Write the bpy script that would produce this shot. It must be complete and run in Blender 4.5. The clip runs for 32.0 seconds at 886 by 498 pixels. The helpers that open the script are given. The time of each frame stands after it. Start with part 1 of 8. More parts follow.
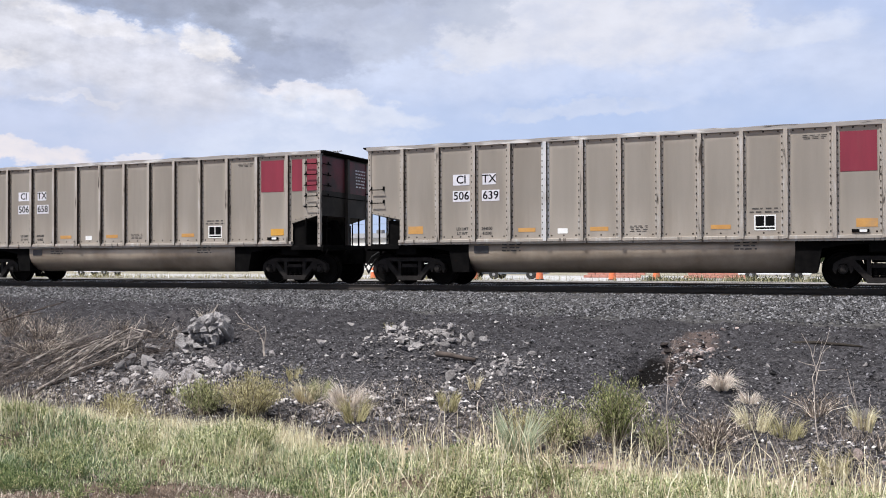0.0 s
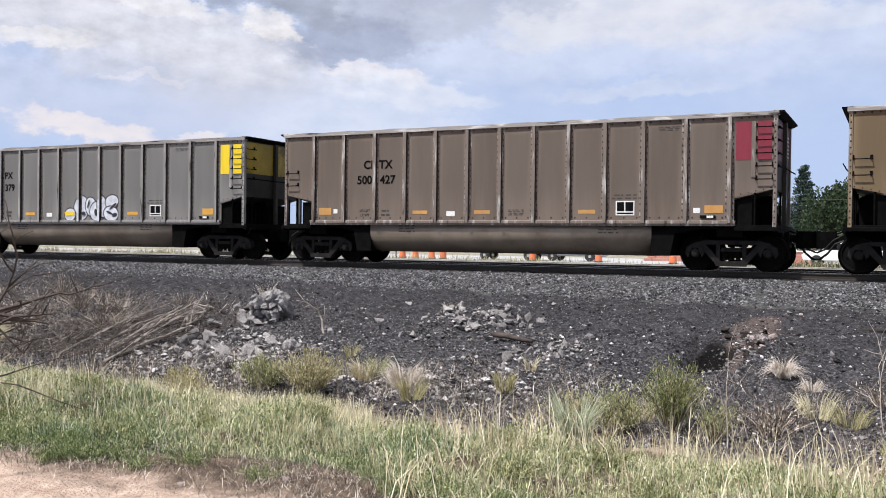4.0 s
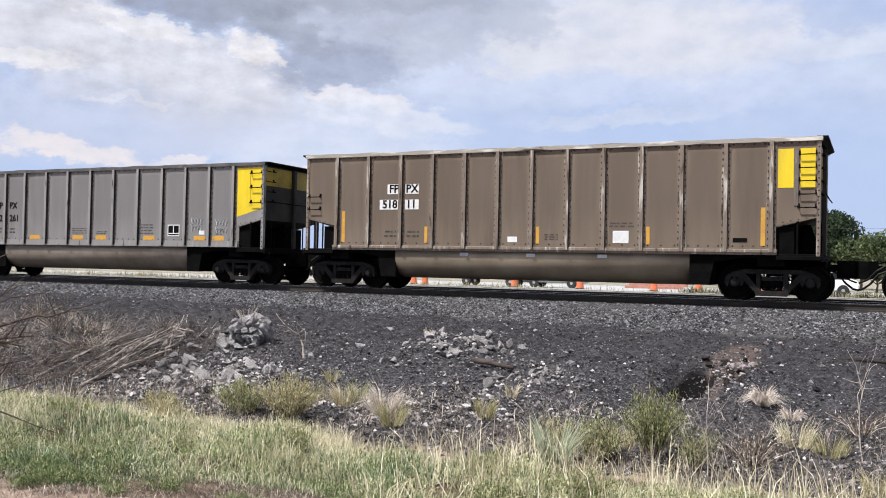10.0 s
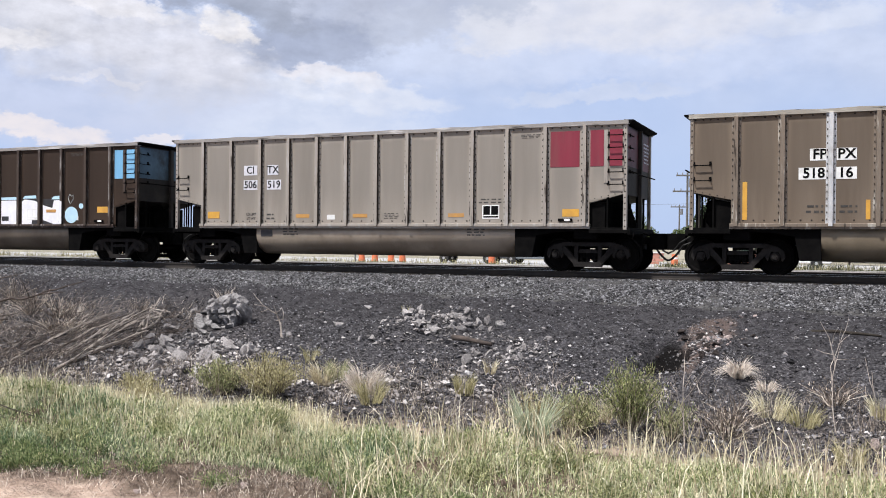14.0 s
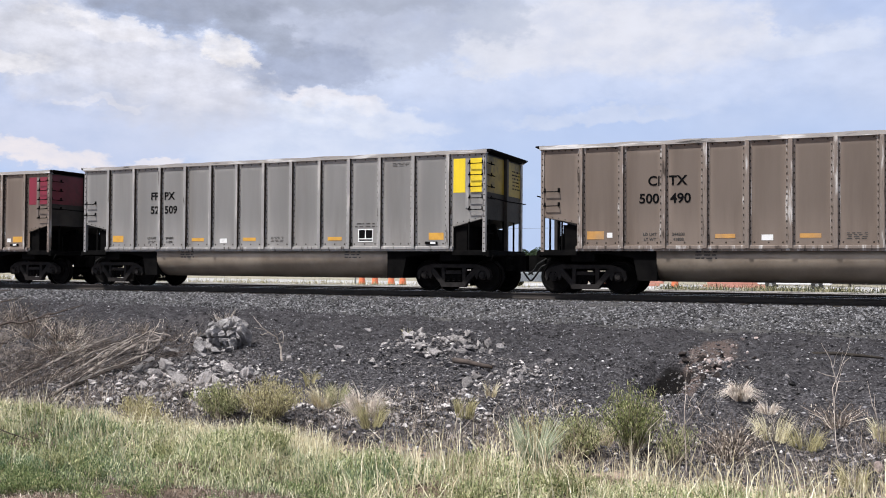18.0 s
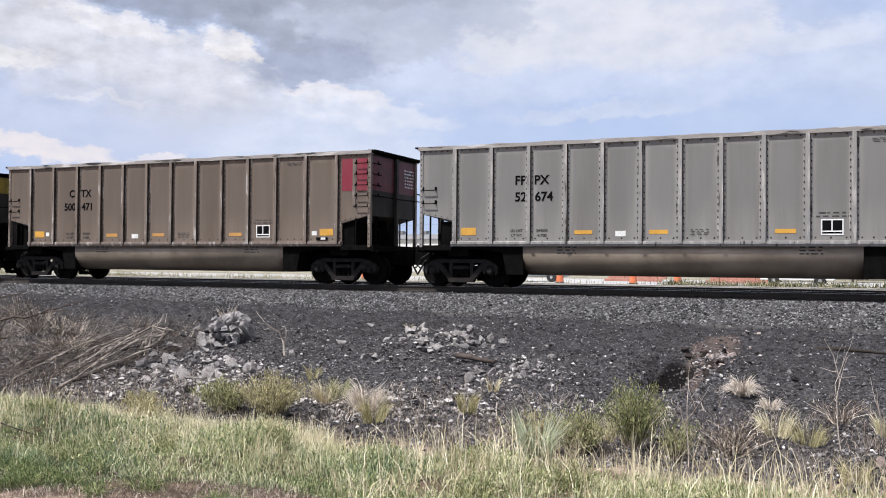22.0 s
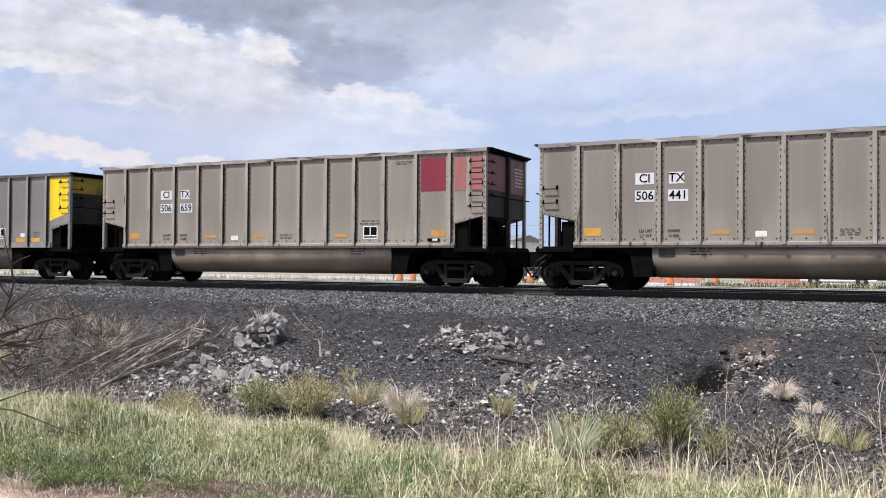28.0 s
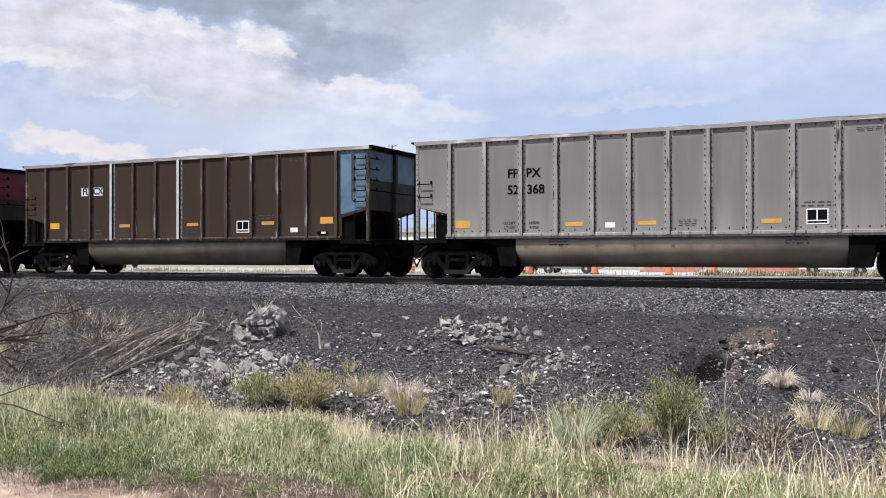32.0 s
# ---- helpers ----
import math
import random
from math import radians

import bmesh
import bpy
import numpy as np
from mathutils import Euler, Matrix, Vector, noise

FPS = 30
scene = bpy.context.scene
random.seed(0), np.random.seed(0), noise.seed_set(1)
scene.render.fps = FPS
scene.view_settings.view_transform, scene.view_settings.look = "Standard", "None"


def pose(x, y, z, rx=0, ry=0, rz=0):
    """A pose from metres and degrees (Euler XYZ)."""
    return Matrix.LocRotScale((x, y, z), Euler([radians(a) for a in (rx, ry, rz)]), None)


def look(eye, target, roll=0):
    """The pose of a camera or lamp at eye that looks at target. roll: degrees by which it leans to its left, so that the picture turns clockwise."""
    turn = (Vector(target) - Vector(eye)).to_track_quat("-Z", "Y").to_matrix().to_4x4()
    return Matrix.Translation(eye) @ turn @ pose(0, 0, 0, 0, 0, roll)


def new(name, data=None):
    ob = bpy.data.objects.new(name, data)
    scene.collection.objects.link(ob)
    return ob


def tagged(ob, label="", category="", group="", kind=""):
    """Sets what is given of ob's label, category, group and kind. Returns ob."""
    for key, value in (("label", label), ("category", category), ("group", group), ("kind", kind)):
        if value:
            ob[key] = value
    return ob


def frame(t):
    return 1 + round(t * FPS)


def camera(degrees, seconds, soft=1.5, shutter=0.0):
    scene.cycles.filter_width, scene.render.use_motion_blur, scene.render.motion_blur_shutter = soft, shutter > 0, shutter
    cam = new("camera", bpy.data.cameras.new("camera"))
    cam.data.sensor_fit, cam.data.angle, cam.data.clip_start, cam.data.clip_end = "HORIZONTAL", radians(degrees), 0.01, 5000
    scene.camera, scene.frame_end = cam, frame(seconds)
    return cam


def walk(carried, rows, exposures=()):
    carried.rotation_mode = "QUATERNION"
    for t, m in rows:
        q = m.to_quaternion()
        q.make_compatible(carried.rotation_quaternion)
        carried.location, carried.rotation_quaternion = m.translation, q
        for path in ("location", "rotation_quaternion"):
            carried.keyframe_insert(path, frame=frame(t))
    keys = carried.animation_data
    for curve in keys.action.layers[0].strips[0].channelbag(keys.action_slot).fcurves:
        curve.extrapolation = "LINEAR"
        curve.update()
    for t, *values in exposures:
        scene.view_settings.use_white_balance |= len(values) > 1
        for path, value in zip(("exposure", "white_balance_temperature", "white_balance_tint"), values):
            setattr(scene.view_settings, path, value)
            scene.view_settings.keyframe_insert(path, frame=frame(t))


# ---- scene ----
cam = camera(51.0, 32.0, soft=1.0)
# seconds, then the turns of the camera about x, y, z in degrees
VIEW = [
    (0, 90.74, 0.13, 22.73), (0.5, 90.61, 0.03, 23.30), (1, 90.52, -0.24, 23.82), (1.5, 90.46, -0.43, 24.33), (2, 90.37, -0.53, 24.75),
    (2.5, 90.17, -0.58, 25.16), (3, 89.85, -0.70, 25.60), (3.5, 89.58, -0.74, 25.97), (5.5, 89.72, -0.08, 27.35), (6, 89.76, 0.10, 27.71),
    (6.5, 89.75, 0.11, 27.95), (7, 89.80, -0.01, 27.97), (7.5, 89.92, -0.18, 27.67), (8, 90.24, -0.37, 27.08), (8.5, 90.60, -0.58, 26.40),
    (9, 90.92, -0.87, 25.80), (9.5, 91.10, -1.06, 25.44), (10, 91.11, -1.20, 25.21), (10.5, 90.96, -1.30, 25.04), (11, 90.69, -1.22, 24.90),
    (11.5, 90.33, -1.15, 24.78), (12, 89.97, -1.10, 24.68), (12.5, 89.69, -0.98, 24.50), (13, 89.58, -0.85, 24.27), (13.5, 89.64, -0.72, 23.98),
    (15.5, 90.22, -0.17, 23.74), (16, 90.50, -0.10, 23.82), (16.5, 90.78, -0.11, 23.85), (17, 91.02, -0.16, 23.82), (17.5, 91.14, -0.31, 23.81),
    (18, 91.14, -0.41, 23.82), (18.5, 91.13, -0.58, 23.84), (19, 91.13, -0.58, 23.84), (19.5, 91.13, -0.58, 23.79), (20, 91.09, -0.68, 23.74),
    (20.5, 91.00, -0.70, 23.69), (21, 90.89, -0.71, 23.68), (21.5, 90.82, -0.59, 23.79), (22, 90.84, -0.46, 23.98), (22.5, 90.90, -0.43, 24.25),
    (23, 90.96, -0.48, 24.47), (23.5, 90.98, -0.58, 24.55), (24, 91.01, -0.55, 24.49), (24.5, 90.98, -0.62, 24.42), (25, 90.97, -0.65, 24.38),
    (25.5, 90.98, -0.61, 24.48), (27.5, 91.09, -0.54, 25.93), (28, 90.91, -0.39, 26.16), (28.5, 90.60, -0.20, 26.03), (29, 90.31, -0.14, 25.71),
    (29.5, 90.10, -0.15, 25.39), (30, 90.08, -0.24, 25.39), (30.5, 90.23, -0.23, 25.67), (31, 90.41, -0.18, 25.94), (31.5, 90.45, -0.06, 26.14),
    (32, 90.38, 0.07, 26.08),
]
# seconds, metres run by the middle of the first car
TRAIN = [
    (0, -5.04), (1, 5.65), (2, 16.48), (3, 27.61), (5.5, 54.91), (6, 60.57), (7, 71.45),
    (8, 82.42), (9, 93.51), (10, 104.66), (11, 115.66), (12, 126.75), (13, 137.97), (16, 171.43),
    (17, 182.62), (18, 193.78), (19, 204.88), (20, 216.36), (21, 227.53), (22, 238.64), (23, 250.11),
    (24, 261.26), (25, 272.28), (28, 305.91), (29, 317.17), (30, 328.55), (31, 339.49), (32, 350.70),
]
EYE = (0.0, 0.0, 0.68)


def camera_rows():
    return [(t, pose(*EYE, rx, ry, rz)) for t, rx, ry, rz in VIEW]


walk(cam, camera_rows())

# ---------------------------------------------------------------- sky, sun
TRACK_Y = 25.43      # middle of the line that the train runs on
PITCH = 16.18        # car to car over the couplers


class Nodes:
    """Short notation for a node tree."""

    def __init__(self, tree):
        self.tree = tree


    def link(self, a, b):
        self.tree.links.new(a, b)
        return b

    def put(self, socket, v):
        if isinstance(v, bpy.types.NodeSocket):
            self.tree.links.new(v, socket)
        elif v is not None:
            socket.default_value = v

    def math(self, op, a, b=None, c=None, clamp=False):
        n = self.tree.nodes.new("ShaderNodeMath")
        n.operation, n.use_clamp = op, clamp
        for s, v in zip(n.inputs, (a, b, c)):
            self.put(s, v)
        return n.outputs[0]

    def vec(self, op, a, b=None):
        n = self.tree.nodes.new("ShaderNodeVectorMath")
        n.operation = op
        self.put(n.inputs[0], a)
        self.put(n.inputs[1], b)
        return n.outputs[0]

    def noise(self, vector, scale, detail=4.0, rough=0.55, color=False):
        n = self.tree.nodes.new("ShaderNodeTexNoise")
        self.put(n.inputs["Vector"], vector)
        n.inputs["Scale"].default_value, n.inputs["Detail"].default_value, n.inputs["Roughness"].default_value = scale, detail, rough
        return n.outputs["Color" if color else "Fac"]

    def voronoi(self, vector, scale, feature="F1", out="Distance"):
        n = self.tree.nodes.new("ShaderNodeTexVoronoi")
        n.feature = feature
        self.put(n.inputs["Vector"], vector)
        n.inputs["Scale"].default_value = scale
        return n.outputs[out]

    def span(self, v, a, b, lo=0.0, hi=1.0, smooth=True):
        n = self.tree.nodes.new("ShaderNodeMapRange")
        n.interpolation_type = "SMOOTHSTEP" if smooth else "LINEAR"
        for s, w in zip(n.inputs, (v, a, b, lo, hi)):
            self.put(s, w)
        return n.outputs[0]

    def mix(self, fac, a, b, blend="MIX"):
        n = self.tree.nodes.new("ShaderNodeMix")
        n.data_type, n.blend_type = "RGBA", blend
        self.put(n.inputs[0], fac)
        self.put(n.inputs[6], a if isinstance(a, bpy.types.NodeSocket) else (*a, 1))
        self.put(n.inputs[7], b if isinstance(b, bpy.types.NodeSocket) else (*b, 1))
        return n.outputs[2]

    def xyz(self, v):
        n = self.tree.nodes.new("ShaderNodeSeparateXYZ")
        self.put(n.inputs[0], v)
        return n.outputs

    def join(self, x, y, z=0.0):
        n = self.tree.nodes.new("ShaderNodeCombineXYZ")
        for s, v in zip(n.inputs, (x, y, z)):
            self.put(s, v)
        return n.outputs[0]


def make_sky():
    """Broken cloud over a pale blue sky: cloud masses by bearing and height (degrees), torn by noise."""
    world = bpy.data.worlds.new("world")
    scene.world = world
    world.use_nodes = True
    k = Nodes(world.node_tree)
    k.tree.nodes.clear()
    sky = k.tree.nodes.new("ShaderNodeTexSky")
    sky.sky_type, sky.sun_disc = "NISHITA", False
    sky.sun_elevation, sky.sun_rotation = radians(59), radians(211)
    sky.dust_density, sky.air_density = 2.0, 1.0
    d = k.tree.nodes.new("ShaderNodeTexCoord").outputs["Generated"]
    x, y, z = k.xyz(d)
    bearing = k.math("MULTIPLY", k.math("ARCTAN2", x, y), 57.2958)
    height = k.math("MULTIPLY", k.math("ARCSINE", z), 57.2958)
    plane = k.join(bearing, k.math("MULTIPLY", height, 1.7), 0.0)
    big = k.vec("SUBTRACT", k.noise(plane, 0.13, 3.0, 0.5, True), (0.5, 0.5, 0.5))
    small = k.vec("SUBTRACT", k.noise(plane, 0.55, 7.0, 0.62, True), (0.5, 0.5, 0.5))
    bx, by, bz = k.xyz(big)
    sx, sy, sz = k.xyz(small)
    u = k.math("ADD", bearing, k.math("ADD", k.math("MULTIPLY", bx, 7.0), k.math("MULTIPLY", sx, 5.0)))
    v = k.math("ADD", height, k.math("ADD", k.math("MULTIPLY", by, 2.6), k.math("MULTIPLY", sy, 2.6)))
    fine = k.noise(plane, 0.34, 8.0, 0.60)
    broad = k.noise(plane, 0.085, 4.0, 0.5)

    def mass(cu, cv, su, sv, turn, hard):
        """1 inside an elliptic cloud mass, 0 outside it."""
        a, b = math.cos(radians(turn)), math.sin(radians(turn))
        p, q = k.math("SUBTRACT", u, cu), k.math("SUBTRACT", v, cv)
        e = k.math("DIVIDE", k.math("ADD", k.math("MULTIPLY", p, a), k.math("MULTIPLY", q, b)), su)
        f = k.math("DIVIDE", k.math("SUBTRACT", k.math("MULTIPLY", q, a), k.math("MULTIPLY", p, b)), sv)
        r = k.math("ADD", k.math("MULTIPLY", e, e), k.math("MULTIPLY", f, f))
        return k.span(r, 1.0 + (1 - hard) * 0.9, 1.0 - (1 - hard) * 0.85)

    blue = k.mix(k.span(height, 1.0, 14.0), (0.545, 0.68, 0.99), (0.51, 0.63, 0.94))
    col = k.mix(0.15, blue, k.vec("MULTIPLY", sky.outputs[0], (0.09, 0.09, 0.09)))
    # thin veil, thicker higher up
    veil = k.math("MULTIPLY", k.span(broad, 0.35, 0.65, 0.2, 1.0), k.span(height, 4.0, 12.0, 0.0, 0.6))
    col = k.mix(veil, col, (0.70, 0.74, 0.87))
    for cu, cv, su, sv, turn, tone, most, hard in SKY_MASSES:
        fac = k.math("MULTIPLY", mass(cu, cv, su, sv, turn, hard), most)
        fac = k.math("MULTIPLY", fac, k.span(fine, 0.30, 0.60, 0.72, 1.0))
        col = k.mix(fac, col, tone)
    shade = k.math("ADD", 1.0, k.math("MULTIPLY", k.span(fine, 0.3, 0.7, -1.0, 1.0), k.math("MULTIPLY", k.span(bearing, -24.0, -33.0, 0.03, 0.07), k.span(height, 6.0, 11.0, 0.25, 1.0))))
    col = k.vec("MULTIPLY", col, k.join(shade, shade, shade))
    # billows: the side towards the sun of each small swelling is paler
    lift = k.math("SUBTRACT", k.noise(plane, 0.42, 8.0, 0.6), k.noise(k.vec("ADD", plane, (0.55, -0.75, 0.0)), 0.42, 8.0, 0.6))
    puff = k.math("ADD", 1.0, k.math("MULTIPLY", k.span(lift, -0.22, 0.22, -1.0, 1.0, False), k.math("MULTIPLY", k.span(bearing, -20.0, -36.0, 0.025, 0.12), k.span(height, 7.0, 11.5))))
    col = k.vec("MULTIPLY", col, k.join(puff, puff, puff))
    # above the view the cloud deck goes on, evenly broken
    deck = k.mix(k.span(broad, 0.35, 0.65), (0.62, 0.65, 0.72), (0.95, 0.95, 0.97))
    high = k.span(height, 20.0, 85.0, 0.70, 1.25)
    deck = k.vec("MULTIPLY", deck, k.join(high, high, high))
    col = k.mix(k.span(height, 17.0, 30.0), col, deck)
    col = k.mix(k.span(height, -1.0, -6.0), col, (0.22, 0.20, 0.17))
    back = k.tree.nodes.new("ShaderNodeBackground")
    k.link(col, back.inputs[0])
    back.inputs[1].default_value = SKY_STRENGTH
    out = k.tree.nodes.new("ShaderNodeOutputWorld")
    k.link(back.outputs[0], out.inputs[0])


SKY_STRENGTH = 0.785
# bearing, height, half widths, turn, colour, density
SKY_MASSES = (
    (-33, 7.4, 11, 2.0, -8, (0.74, 0.79, 0.93), 0.8, 0.1),
    (-46, 8.2, 11, 2.6, 4, (0.60, 0.66, 0.85), 0.85, 0.2),
    (-14, 11.4, 15, 1.5, -2, (0.66, 0.73, 0.92), 0.7, 0.1),
    (-13, 14.2, 9.5, 2.4, -3, (0.79, 0.80, 0.88), 0.88, 0.12),
    (-43.6, 11.4, 9.5, 2.7, -8, (0.64, 0.67, 0.79), 0.9, 0.4),
    (-42.0, 11.8, 7.5, 1.9, -10, (0.74, 0.75, 0.84), 0.8, 0.3),
    (-49, 13.0, 4.5, 2.2, 0, (0.72, 0.73, 0.81), 0.8, 0.2),
    (-28.5, 14.7, 8.5, 2.0, -4, (0.50, 0.54, 0.67), 0.88, 0.25),
    (-29, 16.6, 9.0, 1.2, -4, (0.42, 0.46, 0.57), 0.8, 0.3),
    (-41.5, 16.2, 8.5, 1.9, -6, (0.35, 0.385, 0.49), 0.92, 0.40),
    (-32.0, 12.2, 4.4, 1.4, 5, (0.39, 0.44, 0.59), 0.88, 0.30),
    (-35.0, 14.4, 3.4, 1.1, -24, (0.37, 0.41, 0.52), 0.85, 0.30),
    (-26.5, 13.0, 2.6, 1.0, 10, (0.56, 0.61, 0.75), 0.75, 0.2),
    (-20.8, 12.9, 2.6, 1.0, 0, (0.76, 0.78, 0.87), 0.8, 0.25),
    (-21.0, 15.2, 2.2, 1.5, 20, (0.55, 0.60, 0.73), 0.7, 0.3),
    (-3.3, 14.6, 2.0, 1.0, 0, (0.52, 0.61, 0.84), 0.8, 0.3),
    (-1.5, 13.2, 3.4, 0.9, 0, (0.72, 0.77, 0.91), 0.7, 0.2),
    (-14, 9.2, 5, 0.5, 3, (0.66, 0.72, 0.88), 0.7, 0.2),
    (-36.8, 12.8, 2.0, 0.8, -24, (0.95, 0.92, 0.93), 0.9, 0.3),
    (-43.5, 13.8, 4.2, 0.5, -5, (0.86, 0.85, 0.90), 0.75, 0.25),
    (-31.0, 10.2, 2.8, 0.5, -8, (0.93, 0.89, 0.92), 0.75, 0.1),
    (-29, 9.2, 5.5, 0.9, -4, (0.80, 0.83, 0.93), 0.7, 0.15),
    (-44.2, 9.2, 2.2, 0.25, 3, (0.90, 0.87, 0.90), 0.35, 0.1),
    (-50, 11.0, 3.0, 0.5, 5, (0.90, 0.88, 0.91), 0.7, 0.2),
    (-47.5, 6.2, 3.2, 0.55, 0, (0.94, 0.86, 0.85), 0.75, 0.15),
    (-41.2, 6.2, 2.0, 0.40, 2, (0.92, 0.86, 0.87), 0.7, 0.15),
    (-33.5, 5.2, 3.5, 0.8, 0, (0.93, 0.86, 0.85), 0.75, 0.3),
)
make_sky()

sun = new("sun", bpy.data.lights.new("sun", "SUN"))
sun.data.energy, sun.data.angle, sun.data.color = 5.0, radians(3), (1.0, 0.975, 0.955)
sun.matrix_world = look((-28, -46, 90), (0, 0, 0))
scene.view_settings.exposure = 0.35

# ---------------------------------------------------------------- materials
def material(name, dark, light, scale=3.0, rough=0.7, metal=0.0, bump=0.15, fine=40.0, stain=None, stain_amount=0.0,
             streak=False, world_space=False, grain=0.35, stain_scale=0.6, stain_low=0.5, sheen=0.5, vary=0.0, film=None, tint=False):
    """A painted, stony or earthy surface: two scales of variation, stains and fine relief."""
    m = bpy.data.materials.new(name)
    m.use_nodes = True
    k = Nodes(m.node_tree)
    k.tree.nodes.clear()
    coord = k.tree.nodes.new("ShaderNodeTexCoord").outputs["Object"]
    if world_space:
        coord = k.tree.nodes.new("ShaderNodeNewGeometry").outputs["Position"]
    else:
        luck = k.tree.nodes.new("ShaderNodeObjectInfo").outputs["Random"]
        coord = k.vec("ADD", coord, k.join(k.math("MULTIPLY", luck, 31.0), k.math("MULTIPLY", luck, 57.0), k.math("MULTIPLY", luck, 23.0)))
    if streak:
        x, y, z = k.xyz(coord)
        coord2 = k.join(x, y, k.math("MULTIPLY", z, 0.12))
    else:
        coord2 = coord
    a = k.noise(coord2, scale, 5.0, 0.6)
    b = k.noise(coord, fine, 3.0, 0.6)
    fac = k.math("ADD", k.math("MULTIPLY", k.span(a, 0.3, 0.7), 1.0 - grain), k.math("MULTIPLY", k.span(b, 0.3, 0.7), grain))
    col = k.mix(fac, dark, light)
    if stain is not None:
        c = k.noise(coord2, scale * stain_scale, 6.0, 0.65)
        col = k.mix(k.math("MULTIPLY", k.span(c, stain_low, stain_low + 0.22), stain_amount), col, stain)
    if film is not None:
        # dull soot film that thins out along the riveted borders of each sheet
        gx, gy, gz = k.xyz(k.tree.nodes.new("ShaderNodeTexCoord").outputs["Generated"])
        torn = k.math("MULTIPLY", k.math("SUBTRACT", k.noise(coord2, 2.2, 4.0, 0.6), 0.5), 0.22)
        side = k.span(k.math("ADD", k.math("MINIMUM", gx, k.math("SUBTRACT", 1.0, gx)), torn), 0.05, 0.24)
        rise = k.span(k.math("ADD", gz, torn), 0.02, 0.45, 0.25, 1.0)
        head = k.span(k.math("ADD", gz, k.math("MULTIPLY", torn, 0.5)), 0.985, 0.90)
        col = k.mix(k.math("MULTIPLY", k.math("MULTIPLY", side, rise), k.math("MULTIPLY", head, 0.60)), col, film)
    if tint:
        col = k.vec("MULTIPLY", col, k.tree.nodes.new("ShaderNodeObjectInfo").outputs["Color"])
    if vary:
        q = k.span(luck, 0.0, 1.0, 1.0 - vary, 1.0, False)
        col = k.vec("MULTIPLY", col, k.join(q, q, q))
    p = k.tree.nodes.new("ShaderNodeBsdfPrincipled")
    k.link(col, p.inputs["Base Color"])
    p.inputs["Metallic"].default_value = metal
    p.inputs["Specular IOR Level"].default_value = sheen
    k.link(k.span(b, 0.2, 0.8, max(0.02, rough - 0.1), min(1.0, rough + 0.1)), p.inputs["Roughness"])
    if bump:
        n = k.tree.nodes.new("ShaderNodeBump")
        n.inputs["Strength"].default_value, n.inputs["Distance"].default_value = min(1.0, bump), 0.02
        k.link(k.math("ADD", b, k.math("MULTIPLY", a, 0.6)), n.inputs["Height"])
        k.link(n.outputs[0], p.inputs["Normal"])
    out = k.tree.nodes.new("ShaderNodeOutputMaterial")
    k.link(p.outputs[0], out.inputs[0])
    return m


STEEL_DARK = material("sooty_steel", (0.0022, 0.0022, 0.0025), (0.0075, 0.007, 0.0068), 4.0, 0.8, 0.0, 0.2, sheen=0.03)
CAST_STEEL = material("cast_steel", (0.013, 0.012, 0.0118), (0.032, 0.029, 0.028), 5.0, 0.7, 0.0, 0.25, stain=(0.022, 0.018, 0.016), stain_amount=0.4, sheen=0.05)
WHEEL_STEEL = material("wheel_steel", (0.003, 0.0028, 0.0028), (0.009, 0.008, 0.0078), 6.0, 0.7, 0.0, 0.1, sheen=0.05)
WHEEL_RIM = material("worn_rim", (0.03, 0.029, 0.028), (0.08, 0.076, 0.072), 6.0, 0.45, 0.5, 0.0)
RAIL_STEEL = material("rail_steel", (0.018, 0.015, 0.013), (0.040, 0.032, 0.027), 3.0, 0.7, 0.2, 0.2)
# Worn flank of the far rails, their shine put into a pale colour.
RAIL_WORN_GLINT = material("worn_rail_glint", (0.48, 0.46, 0.44), (0.66, 0.64, 0.62), 3.0, 0.5, 0.2, 0.05)
RAIL_TOP = material("rail_top", (0.40, 0.40, 0.40), (0.60, 0.60, 0.60), 3.0, 0.25, 1.0, 0.0)
WOOD_TIE = material("creosoted_wood", (0.018, 0.015, 0.013), (0.05, 0.043, 0.036), 6.0, 0.85, 0.0, 0.5, sheen=0.12)
RUBBER = material("rubber_hose", (0.012, 0.012, 0.012), (0.03, 0.03, 0.03), 8.0, 0.6, sheen=0.12)
PAINT_BLACK = material("black_stencil", (0.003, 0.003, 0.0035), (0.007, 0.007, 0.0075), 5.0, 0.75, bump=0.0, sheen=0.04)
PAINT_WHITE = material("white_paint", (0.62, 0.62, 0.62), (0.78, 0.78, 0.77), 5.0, 0.55, bump=0.0, stain=(0.35, 0.33, 0.3), stain_amount=0.35)
DECAL_PALE = material("pale_decal", (0.52, 0.52, 0.57), (0.62, 0.62, 0.67), 5.0, 0.5, bump=0.0)
ORANGE = material("orange_reflector", (0.50, 0.25, 0.035), (0.64, 0.35, 0.055), 4.0, 0.45, bump=0.0, stain=(0.35, 0.22, 0.08), stain_amount=0.5)
ORANGE_DULL = material("faded_orange_reflector", (0.40, 0.20, 0.055), (0.52, 0.28, 0.08), 4.0, 0.5, bump=0.0, stain=(0.28, 0.2, 0.13), stain_amount=0.6)
RED_END = material("red_end_paint", (0.155, 0.011, 0.027), (0.22, 0.017, 0.038), 3.0, 0.5, bump=0.05, stain=(0.16, 0.05, 0.05), stain_amount=0.5, streak=True)
PINK_END = material("faded_red_end_paint", (0.26, 0.09, 0.085), (0.36, 0.13, 0.12), 3.0, 0.55, bump=0.05, stain=(0.22, 0.13, 0.12), stain_amount=0.5, streak=True)
